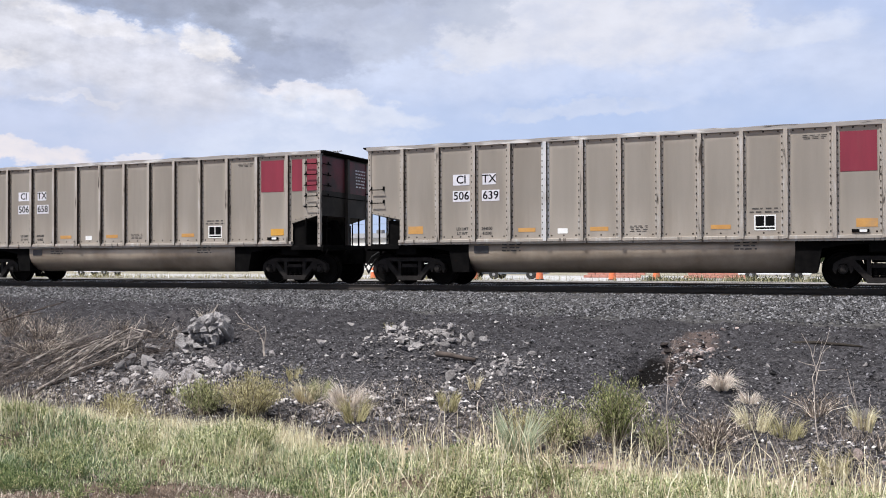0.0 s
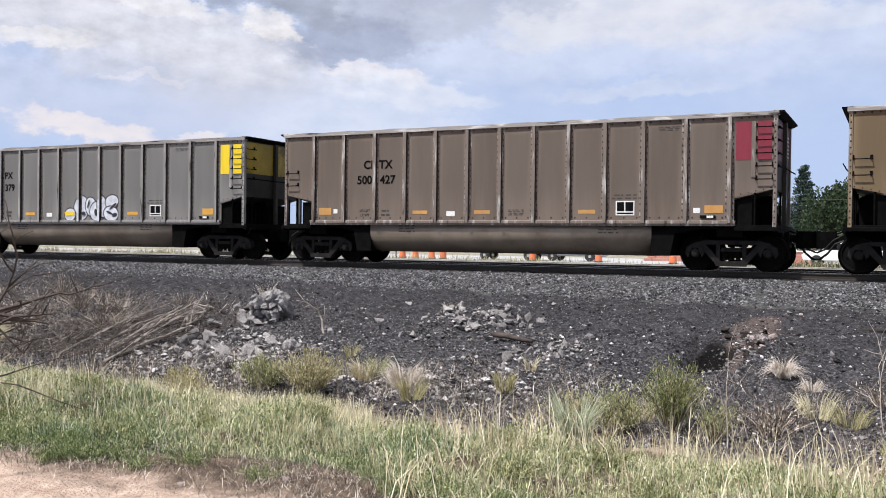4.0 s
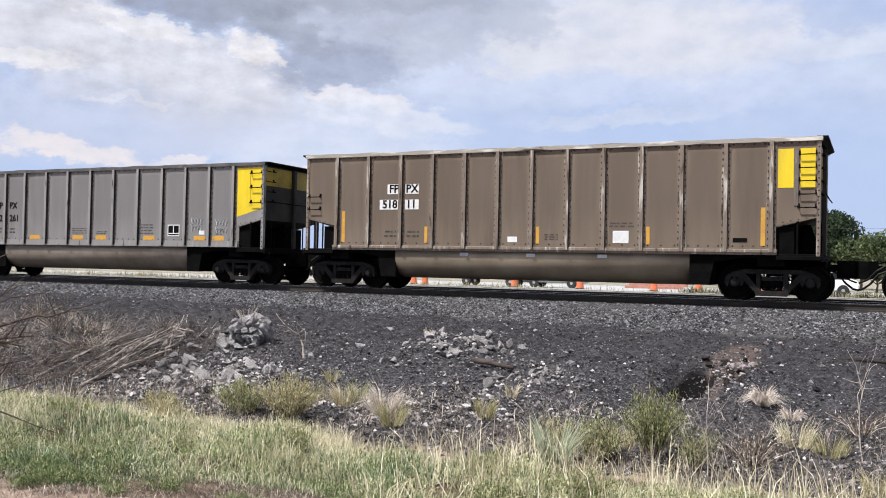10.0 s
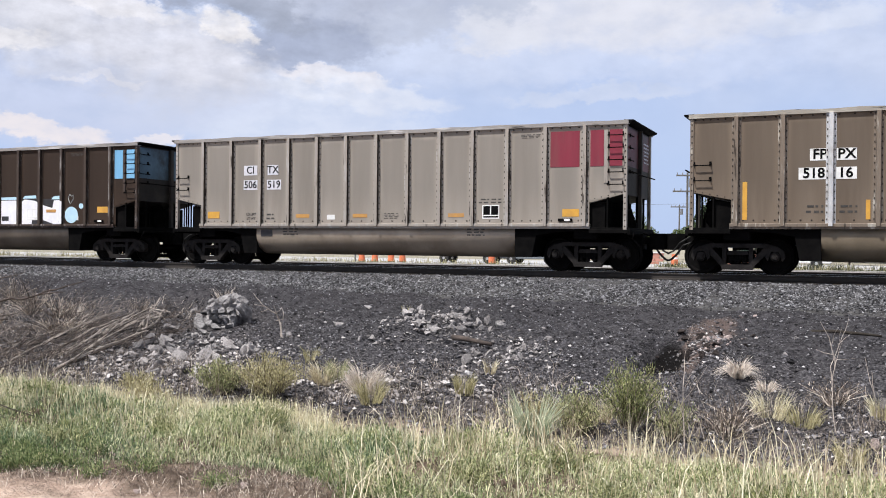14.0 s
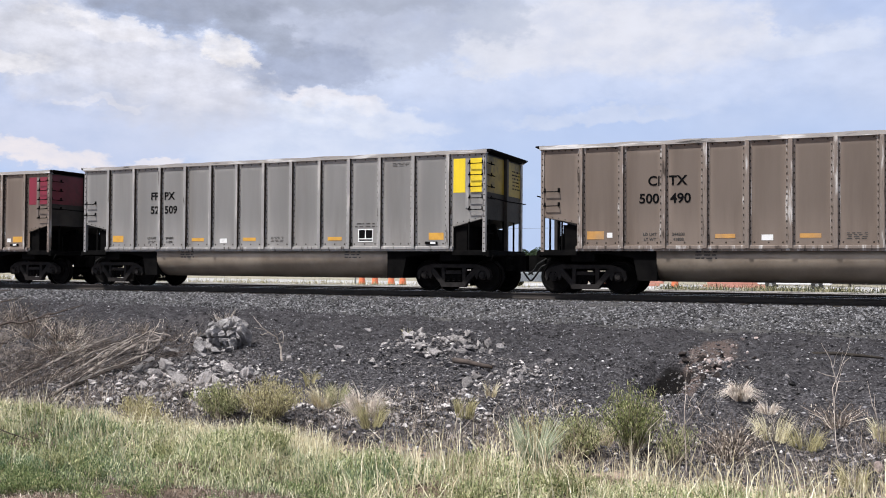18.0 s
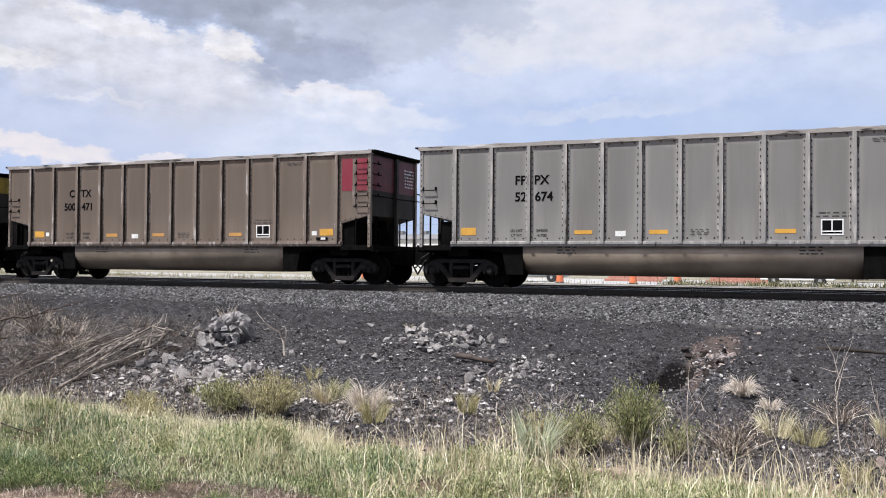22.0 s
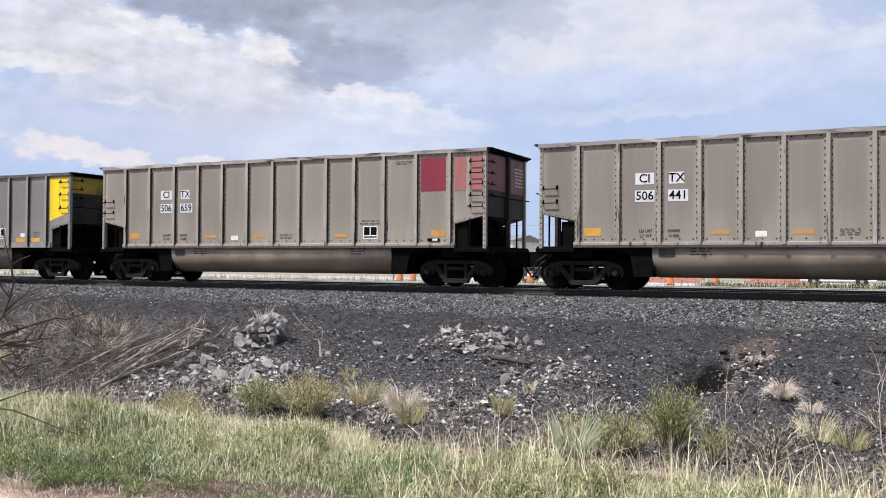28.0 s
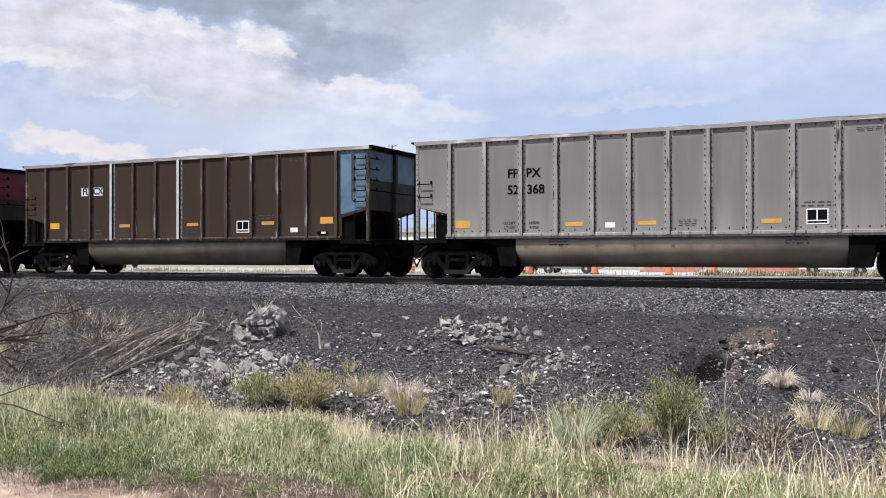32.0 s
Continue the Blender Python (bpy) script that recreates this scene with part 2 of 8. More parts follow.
YELLOW_END = material("yellow_end_paint", (0.66, 0.47, 0.01), (0.80, 0.60, 0.015), 3.0, 0.5, bump=0.05, stain=(0.4, 0.3, 0.05), stain_amount=0.4, streak=True)
TAN_END = material("tan_end_paint", (0.62, 0.38, 0.15), (0.75, 0.50, 0.22), 3.0, 0.5, bump=0.05, streak=True)
BLUE_END = material("blue_end_paint", (0.13, 0.34, 0.56), (0.20, 0.45, 0.68), 3.0, 0.5, bump=0.05, stain=(0.12, 0.2, 0.28), stain_amount=0.4, streak=True)


def worn_material(name, body, pale, dark, bare=0.515, grime=0.42, size=5.5, rough=0.5, metal=0.3, stretch=(1.5, 1.0, 0.22)):
    """Paint rubbed to bare metal in blotches and blackened in others."""
    m = bpy.data.materials.new(name)
    m.use_nodes = True
    k = Nodes(m.node_tree)
    p = k.tree.nodes["Principled BSDF"]
    luck = k.tree.nodes.new("ShaderNodeObjectInfo").outputs["Random"]
    at = k.vec("ADD", k.tree.nodes.new("ShaderNodeTexCoord").outputs["Object"], k.join(k.math("MULTIPLY", luck, 141.0), 0.0, k.math("MULTIPLY", luck, 267.0)))
    at = k.vec("MULTIPLY", at, stretch)
    a, b = k.noise(at, size, 2.0, 0.55), k.noise(at, size * 5.0, 4.0, 0.7)
    v = k.math("ADD", k.math("MULTIPLY", a, 0.8), k.math("MULTIPLY", b, 0.2))
    col = k.mix(k.span(v, grime, grime - 0.10), body, dark)
    col = k.mix(k.span(v, bare, bare + 0.14), col, pale)
    col = k.vec("MULTIPLY", col, k.tree.nodes.new("ShaderNodeObjectInfo").outputs["Color"])
    k.link(col, p.inputs["Base Color"])
    p.inputs["Metallic"].default_value = metal
    k.link(k.span(b, 0.3, 0.7, rough - 0.12, rough + 0.15), p.inputs["Roughness"])
    n = k.tree.nodes.new("ShaderNodeBump")
    n.inputs["Strength"].default_value, n.inputs["Distance"].default_value = 0.15, 0.01
    k.link(v, n.inputs["Height"])
    k.link(n.outputs[0], p.inputs["Normal"])
    return m


# Grime of rivets; also the shade painted on stake sides and tub ends.
GRIME_SHADE = material("coal_grime_shade", (0.018, 0.015, 0.013), (0.075, 0.06, 0.050), 5.0, 0.8, 0.0, 0.2, sheen=0.12)
CHORD = worn_material("rubbed_chord", (0.27, 0.25, 0.235), (0.52, 0.51, 0.50), (0.03, 0.027, 0.025), 0.52, 0.43, 4.5, stretch=(0.22, 1.0, 1.5))


def body_set(name, dark, light, stain, amount, rough=0.45, metal=0.35, pale=(0.40, 0.38, 0.362)):
    """Sheet, stake and tub materials of one car colour."""
    film = tuple(c * q for c, q in zip(dark, (0.76, 0.79, 0.83)))
    sheet = material(name + "_sheet", tuple(c * 1.06 for c in dark), tuple(c * 1.06 for c in light), 1.3, rough + 0.1, metal * 0.25, 0.06, 30.0, stain=stain, stain_amount=amount, streak=True, grain=0.18, sheen=0.14, film=film, tint=True)
    stake = worn_material(name + "_stake", light, pale, (0.045, 0.034, 0.027), 0.54 if light[0] > 0.3 else 0.535)
    q = max(0.25, 0.45 + 0.55 * light[0] / 0.30)
    tub = material(name + "_tub", (0.235 * q, 0.192 * q, 0.150 * q), (0.385 * q, 0.325 * q, 0.262 * q), 0.9, 0.42, 0.40, 0.03, 24.0, stain=(0.16 * q, 0.127 * q, 0.100 * q), stain_amount=0.6, grain=0.12, sheen=0.4, tint=True)
    return sheet, stake, tub


SILVER = body_set("silver", (0.172, 0.164, 0.156), (0.256, 0.247, 0.240), (0.115, 0.098, 0.083), 0.5)
BEIGE = body_set("beige", (0.236, 0.208, 0.178), (0.320, 0.287, 0.252), (0.150, 0.121, 0.094), 0.45)
BRONZE = body_set("bronze", (0.135, 0.098, 0.058), (0.196, 0.149, 0.098), (0.075, 0.054, 0.034), 0.55, 0.55, 0.25)
TAUPE = body_set("taupe", (0.114, 0.089, 0.073), (0.163, 0.132, 0.112), (0.064, 0.046, 0.036), 0.5, 0.55, 0.25)
GREY = body_set("grey", (0.230, 0.215, 0.207), (0.325, 0.311, 0.304), (0.140, 0.120, 0.108), 0.5)
BROWN = body_set("brown", (0.034, 0.022, 0.016), (0.053, 0.036, 0.027), (0.026, 0.018, 0.015), 0.5, 0.6, 0.0, (0.26, 0.24, 0.23))

STONE = material("pale_concrete_rubble", (0.30, 0.278, 0.276), (0.64, 0.60, 0.595), 7.0, 0.9, 0.0, 1.0, 30.0, stain=(0.07, 0.06, 0.058), stain_amount=0.9, stain_low=0.52, stain_scale=1.4, sheen=0.12, vary=0.5)
CLOD = material("dark_clods", (0.014, 0.012, 0.012), (0.085, 0.07, 0.065), 5.0, 0.95, 0.0, 1.0, 26.0, sheen=0.1)
STONE_PINK = material("pinkish_stone", (0.25, 0.195, 0.182), (0.54, 0.445, 0.415), 6.0, 0.9, 0.0, 0.8, 30.0, stain=(0.2, 0.14, 0.12), stain_amount=0.4)
DEADWOOD = material("dead_wood", (0.20, 0.165, 0.145), (0.58, 0.51, 0.45), 8.0, 0.9, 0.0, 0.6, 60.0)
DEADWOOD_GREY = material("weathered_grey_wood", (0.10, 0.083, 0.073), (0.46, 0.40, 0.36), 6.0, 0.9, 0.0, 0.8, 50.0, stain=(0.035, 0.028, 0.025), stain_amount=0.8, stain_low=0.46, stain_scale=1.5)
DEADWOOD_DARK = material("dark_dead_twigs", (0.022, 0.016, 0.014), (0.085, 0.064, 0.054), 8.0, 0.9, 0.0, 0.4, 60.0)


def island_material(name, colours, rough=0.9, bump=0.0, translucent=0.0):
    """Loose small pieces in one mesh, each with its own tone."""
    m = bpy.data.materials.new(name)
    m.use_nodes = True
    k = Nodes(m.node_tree)
    p = k.tree.nodes["Principled BSDF"]
    luck = k.tree.nodes.new("ShaderNodeNewGeometry").outputs["Random Per Island"]
    ramp = k.tree.nodes.new("ShaderNodeValToRGB")
    ramp.color_ramp.interpolation = "LINEAR"
    while len(ramp.color_ramp.elements) < len(colours):
        ramp.color_ramp.elements.new(0.5)
    for e, (at, c) in zip(ramp.color_ramp.elements, colours):
        e.position, e.color = at, (*c, 1)
    k.link(luck, ramp.inputs[0])
    pos = k.tree.nodes.new("ShaderNodeNewGeometry").outputs["Position"]
    n = k.span(k.noise(pos, 14.0, 3.0), 0.3, 0.7, 0.75, 1.2)
    k.link(k.vec("MULTIPLY", ramp.outputs[0], k.join(n, n, n)), p.inputs["Base Color"])
    p.inputs["Roughness"].default_value = rough
    p.inputs["Specular IOR Level"].default_value = 0.2
    if translucent:
        t = k.tree.nodes.new("ShaderNodeBsdfTranslucent")
        k.link(ramp.outputs[0], t.inputs[0])
        mixer = k.tree.nodes.new("ShaderNodeMixShader")
        mixer.inputs[0].default_value = translucent
        k.link(p.outputs[0], mixer.inputs[1])
        k.link(t.outputs[0], mixer.inputs[2])
        k.link(mixer.outputs[0], k.tree.nodes["Material Output"].inputs[0])
    return m


def ground_material():
    """Bare pink dirt, grass soil, black coal fines and dry field, by place across the line, with ragged edges."""
    m = bpy.data.materials.new("ground_earth")
    m.use_nodes = True
    k = Nodes(m.node_tree)
    p = k.tree.nodes["Principled BSDF"]
    pos = k.tree.nodes.new("ShaderNodeNewGeometry").outputs["Position"]
    x, y, z = k.xyz(pos)
    n1, n2, n3 = k.noise(pos, 0.8, 5.0, 0.6), k.noise(pos, 6.0, 5.0, 0.65), k.noise(pos, 45.0, 4.0, 0.7)
    edge = k.math("ADD", y, k.math("MULTIPLY", k.math("SUBTRACT", n1, 0.5), 2.2))
    dirt = k.mix(k.span(n2, 0.3, 0.7), (0.40, 0.285, 0.225), (0.62, 0.48, 0.395))
    soil = k.mix(k.span(n2, 0.3, 0.7), (0.070, 0.050, 0.039), (0.22, 0.165, 0.128))
    soil = k.mix(k.math("MULTIPLY", k.span(n3, 0.55, 0.7), 0.5), soil, (0.42, 0.34, 0.27))
    coal = k.mix(k.span(n2, 0.3, 0.75), (0.0130, 0.0125, 0.0140), (0.066, 0.0635, 0.071))
    coal = k.mix(k.math("MULTIPLY", k.span(n3, 0.60, 0.78), 0.5), coal, (0.16, 0.148, 0.148))
    cell = k.tree.nodes.new("ShaderNodeTexVoronoi")
    cell.inputs["Scale"].default_value = 34.0
    k.link(pos, cell.inputs["Vector"])
    pick = k.xyz(cell.outputs["Color"])[0]
    coal = k.mix(k.math("MULTIPLY", k.span(pick, 0.45, 1.0), k.span(edge, 14.0, 18.5, 0.8, 0.30)), coal, (0.155, 0.146, 0.152))
    dusty = k.mix(k.span(n3, 0.3, 0.7), (0.040, 0.033, 0.030), (0.23, 0.195, 0.178))
    west = k.math("MULTIPLY", k.span(k.math("ADD", x, k.math("MULTIPLY", n1, 4.0)), -7.0, -14.0), k.span(edge, 19.0, 15.5))
    low = k.span(edge, 14.0, 11.0, 0.0, 0.8)
    coal = k.mix(k.math("MULTIPLY", k.math("MAXIMUM", k.math("MULTIPLY", west, 0.75), low), k.span(n2, 0.38, 0.62)), coal, dusty)
    # pinkish spill above the washed-out hollow, and a near-black ellipse over the hollow itself
    sx = k.math("DIVIDE", k.math("ADD", x, k.math("ADD", 2.45, k.math("MULTIPLY", k.math("SUBTRACT", n2, 0.5), 0.7))), 0.42)
    sy = k.math("DIVIDE", k.math("SUBTRACT", edge, 17.9), 2.5)
    spill = k.span(k.math("ADD", k.math("MULTIPLY", sx, sx), k.math("MULTIPLY", sy, sy)), 1.15, 0.55)
    coal = k.mix(k.math("MULTIPLY", spill, 0.85), coal, k.mix(k.span(n3, 0.35, 0.65), (0.045, 0.034, 0.031), (0.18, 0.138, 0.125)))
    hx, hy = k.math("DIVIDE", k.math("ADD", x, 2.95), 0.36), k.math("DIVIDE", k.math("SUBTRACT", y, 16.35), 0.85)
    hollow_dark = k.span(k.math("ADD", k.math("MULTIPLY", hx, hx), k.math("MULTIPLY", hy, hy)), 1.2, 0.7)
    coal = k.mix(hollow_dark, coal, (0.008, 0.0072, 0.0072))
    field = k.mix(k.span(n1, 0.3, 0.7), (0.20, 0.185, 0.14), (0.36, 0.33, 0.27))
    col = k.mix(k.span(k.math("ADD", edge, k.math("MULTIPLY", x, 0.09)), 4.1, 4.6), dirt, soil)
    bare = k.math("MULTIPLY", k.span(edge, 8.6, 9.4), k.span(edge, 11.0, 10.4))
    col = k.mix(k.math("MULTIPLY", bare, 0.85), col, k.mix(n2, (0.33, 0.245, 0.19), (0.52, 0.42, 0.34)))
    col = k.mix(k.span(edge, 10.4, 11.2), col, coal)
    col = k.mix(k.span(y, 31.0, 33.0), col, field)
    k.link(col, p.inputs["Base Color"])
    p.inputs["Roughness"].default_value = 0.95
    p.inputs["Specular IOR Level"].default_value = 0.1
    b = k.tree.nodes.new("ShaderNodeBump")
    b.inputs["Strength"].default_value, b.inputs["Distance"].default_value = 0.9, 0.04
    k.link(k.math("ADD", k.math("ADD", n3, n2), k.math("MULTIPLY", cell.outputs["Distance"], -0.6)), b.inputs["Height"])
    k.link(b.outputs[0], p.inputs["Normal"])
    return m


# ---------------------------------------------------------------- mesh helpers
def mesh_from(name, bm, smooth=False):
    me = bpy.data.meshes.new(name)
    bm.normal_update()
    bm.to_mesh(me)
    bm.free()
    if smooth:
        for f in me.polygons:
            f.use_smooth = True
    return me


def place(name, me, mat, parent=None, m=None, label=""):
    """One mesh object; its material sits on the object, so that alike pieces share the mesh."""
    ob = new(name, me)
    if not me.materials:
        me.materials.append(mat)
    if mat is not None and me.materials[0] != mat:
        ob.material_slots[0].link = "OBJECT"
        ob.material_slots[0].material = mat
    if m is not None:
        ob.matrix_basis = m
    if parent is not None:
        ob.parent = parent
    if label:
        ob["label"] = label
    return ob


def box(bm, x0, x1, y0, y1, z0, z1, bevel=0.0):
    made = bmesh.ops.create_cube(bm, size=1.0, matrix=Matrix.Translation(((x0 + x1) / 2, (y0 + y1) / 2, (z0 + z1) / 2)) @ Matrix.Diagonal((abs(x1 - x0), abs(y1 - y0), abs(z1 - z0), 1)))
    if bevel:
        es = list({e for v in made["verts"] for e in v.link_edges})
        bmesh.ops.bevel(bm, geom=es, offset=bevel, segments=1, affect="EDGES")


def prism(bm, outline, y0, y1):
    """An outline in x and z, drawn out from y0 to y1."""
    a = [bm.verts.new((x, y0, z)) for x, z in outline]
    b = [bm.verts.new((x, y1, z)) for x, z in outline]
    n = len(a)
    bm.faces.new(a)
    bm.faces.new(b[::-1])
    for i in range(n):
        bm.faces.new((a[i], b[i], b[(i + 1) % n], a[(i + 1) % n]))
    bmesh.ops.recalc_face_normals(bm, faces=bm.faces)


def prism_x(bm, outline, x0, x1):
    """An outline in y and z, drawn out along x."""
    a = [bm.verts.new((x0, y, z)) for y, z in outline]
    b = [bm.verts.new((x1, y, z)) for y, z in outline]
    n = len(a)
    bm.faces.new(a)
    bm.faces.new(b[::-1])
    for i in range(n):
        bm.faces.new((a[i], b[i], b[(i + 1) % n], a[(i + 1) % n]))
    bmesh.ops.recalc_face_normals(bm, faces=bm.faces)


def tube(bm, points, r, sides=6, r_end=None):
    """A round bar through points."""
    pts = [Vector(p) for p in points]
    rings = []
    for i, p in enumerate(pts):
        d = (pts[min(i + 1, len(pts) - 1)] - pts[max(i - 1, 0)]).normalized()
        side = d.cross(Vector((0, 0, 1)))
        if side.length < 0.05:
            side = d.cross(Vector((0, 1, 0)))
        side.normalize()
        up = side.cross(d)
        q = r if r_end is None else r + (r_end - r) * i / (len(pts) - 1)
        rings.append([bm.verts.new(p + (side * math.cos(a) + up * math.sin(a)) * q) for a in (2 * math.pi * j / sides for j in range(sides))])
    for a, b in zip(rings, rings[1:]):
        for j in range(sides):
            bm.faces.new((a[j], a[(j + 1) % sides], b[(j + 1) % sides], b[j]))
    bm.faces.new(rings[0][::-1])
    bm.faces.new(rings[-1])


def lathe_y(bm, profile, sides=28):
    """Turn a profile of (y, radius) round the y axis."""
    rings = [[bm.verts.new((math.cos(2 * math.pi * j / sides) * r, y, math.sin(2 * math.pi * j / sides) * r)) for j in range(sides)] for y, r in profile]
    for a, b in zip(rings, rings[1:]):
        for j in range(sides):
            bm.faces.new((a[j], a[(j + 1) % sides], b[(j + 1) % sides], b[j]))
    bm.faces.new(rings[0][::-1])
    bm.faces.new(rings[-1])
    bmesh.ops.recalc_face_normals(bm, faces=bm.faces)


def arrays_mesh(name, verts, faces, smooth=False):
    me = bpy.data.meshes.new(name)
    me.from_pydata(verts, [], faces)
    if smooth:
        me.polygons.foreach_set("use_smooth", [True] * len(me.polygons))
    me.update()
    return me


# ---------------------------------------------------------------- ground
def ground_z(x, y):
    """Height of the ground: standing place, ditch, coal bank, shoulder below the ballast, flat land behind."""
    x, y = np.asarray(x, float), np.asarray(y, float)
    shoulder = -0.57 - 0.012 * np.clip(x + 12.0, -30, 25)
    near = -1.0 + 0.0 * x
    lip = 6.4 - 0.03 * np.clip(x, -20, 5)
    foot = 10.6 + 0.0 * x
    ditch = -1.68 + 0.0 * x
    t = np.clip((y - lip) / (foot - lip), 0, 1)
    z = near + (ditch - near) * (t * t * (3 - 2 * t))
    s = np.clip((y - foot) / (21.6 - foot), 0, 1)
    bank = ditch + (shoulder - ditch) * (0.25 * s + 0.75 * s * s * (3 - 2 * s))
    z = np.where(y > foot, bank, z)
    behind = np.clip((y - 33.0) / 12.0, 0, 1)
    z = np.where(y > 21.6, shoulder + (-0.62 - shoulder) * behind, z)
    return z


BUMPS = [(-7.5, 17.2, 0.75, 0.7, 0.14), (-5.5, 15.7, 0.45, 0.6, 0.08), (-14.6, 18.3, 0.62, 0.55, 0.30), (-15.9, 19.3, 0.9, 0.6, 0.22), (-13.4, 20.2, 1.3, 0.7, 0.16), (-18.5, 18.0, 1.6, 1.0, 0.12), (-11.5, 16.0, 1.2, 1.0, 0.1), (-4.3, 18.0, 0.9, 1.3, 0.10),
         (-9.0, 17.2, 1.5, 0.9, 0.14), (-21.0, 16.0, 2.0, 1.4, 0.2), (-15.0, 14.5, 2.0, 1.0, 0.15), (-1.2, 12.6, 1.3, 0.8, 0.10)]
HOLE = (-3.0, 16.3)   # washed-out hollow in the bank


def relief(x, y):
    """Uneven surface on top of ground_z, fading out far away."""
    z = np.zeros_like(x)
    rng = np.random.RandomState(4)
    for size, amount in ((2.6, 0.05), (1.1, 0.035), (0.5, 0.022), (0.26, 0.014)):
        for _ in range(5):
            a, ph = rng.uniform(0, math.tau), rng.uniform(0, math.tau)
            q = math.tau / (size * rng.uniform(0.7, 1.4))
            z += amount * 0.5 * np.sin(q * (x * math.cos(a) + y * math.sin(a)) + ph + 1.5 * np.sin(0.37 * q * (y * math.cos(a) - x * math.sin(a))))
    z *= np.clip((22.0 - y) / 2.0, 0, 1) * np.clip((y + 5) / 4, 0, 1)
    z *= np.where(y < 6.0, 0.35, 1.0)
    for cx, cy, sx, sy, h in BUMPS:
        z += h * np.exp(-((x - cx) / sx) ** 2 - ((y - cy) / sy) ** 2)
    hx, hy = HOLE
    z -= 0.55 * np.exp(-((x - hx) / 0.33) ** 4 - ((y - hy) / 0.75) ** 4) + 0.22 * np.exp(-((x - hx - 0.35) / 0.35) ** 4 - ((y - hy + 1.0) / 0.6) ** 4)
    z += 0.20 * np.exp(-((x - hx - 0.85) / 0.5) ** 2 - ((y - hy - 0.3) / 0.9) ** 2)
    return z


def level(x, y):
    xa, ya = np.array([float(x)]), np.array([float(y)])
    return float((ground_z(xa, ya) + relief(xa, ya))[0])


def build_ground():
    xs = np.concatenate([[-3500, -2200, -1300, -800, -500, -320, -200, -130, -90, -65, -50], np.arange(-42, 8.01, 0.13), [10, 14, 20, 30, 45, 70, 110, 180, 300, 500, 900, 1600, 2600, 3500]])
    ys = np.concatenate([[-300, -150, -80, -40, -20, -10, -5, -2, 0, 1, 2], np.arange(2.6, 22.0, 0.115), [22.6, 24, 26, 28, 30, 32, 34, 37, 41, 45, 52, 62, 80, 110, 160, 240, 400, 700, 1300, 2400, 4200]])
    gx, gy = np.meshgrid(xs, ys)
    gz = ground_z(gx, gy) + relief(gx, gy)
    nx, ny = len(xs), len(ys)
    verts = np.stack([gx.ravel(), gy.ravel(), gz.ravel()], 1).tolist()
    i = np.arange(nx * ny).reshape(ny, nx)
    faces = np.stack([i[:-1, :-1].ravel(), i[:-1, 1:].ravel(), i[1:, 1:].ravel(), i[1:, :-1].ravel()], 1).tolist()
    me = arrays_mesh("ground", verts, faces, True)
    ob = place("ground", me, ground_material())
    tagged(ob, "pink dirt, dry grass soil and black coal-dusted bank", "ground", kind="structure")


build_ground()


def stones_mesh(name, centres, sizes, seed, flat=0.7):
    """Many small angular stones in one mesh: each a bent octahedron."""
    rng = np.random.RandomState(seed)
    base = np.array([(1, 0, 0), (0, 1, 0), (-1, 0, 0), (0, -1, 0), (0, 0, 1), (0, 0, -1)], float)
    tri = np.array([(0, 1, 4), (1, 2, 4), (2, 3, 4), (3, 0, 4), (1, 0, 5), (2, 1, 5), (3, 2, 5), (0, 3, 5)])
    n = len(centres)
    v = base[None] * rng.uniform(0.6, 1.25, (n, 6, 1)) + rng.uniform(-0.25, 0.25, (n, 6, 3))
    a = rng.uniform(0, math.tau, n)
    c, s = np.cos(a), np.sin(a)
    tilt = rng.uniform(-0.6, 0.6, n)
    x, y, z = v[..., 0], v[..., 1], v[..., 2] * flat
    x, z = x * np.cos(tilt)[:, None] - z * np.sin(tilt)[:, None], x * np.sin(tilt)[:, None] + z * np.cos(tilt)[:, None]
    v = np.stack([x * c[:, None] - y * s[:, None], x * s[:, None] + y * c[:, None], z], 2)
    v = v * np.asarray(sizes)[:, None, None] + np.asarray(centres)[:, None, :]
    f = tri[None] + (np.arange(n) * 6)[:, None, None]
    return arrays_mesh(name, v.reshape(-1, 3).tolist(), f.reshape(-1, 3).tolist())


BALLAST_STONE = island_material("ballast_stone", [(0.0, (0.014, 0.0135, 0.0145)), (0.5, (0.070, 0.069, 0.074)), (0.85, (0.165, 0.163, 0.172)), (1.0, (0.29, 0.287, 0.297))])
COAL_STONE = island_material("coal_bits", [(0.0, (0.0066, 0.0064, 0.0070)), (0.5, (0.052, 0.0500, 0.056)), (0.82, (0.128, 0.124, 0.136)), (0.97, (0.25, 0.243, 0.258)), (1.0, (0.60, 0.58, 0.59))])
BALLAST = material("ballast_bed", (0.018, 0.0175, 0.018), (0.09, 0.087, 0.088), 9.0, 0.95, 0.0, 1.0, 34.0, world_space=True, stain=(0.14, 0.135, 0.13), stain_amount=0.6, sheen=0.12)


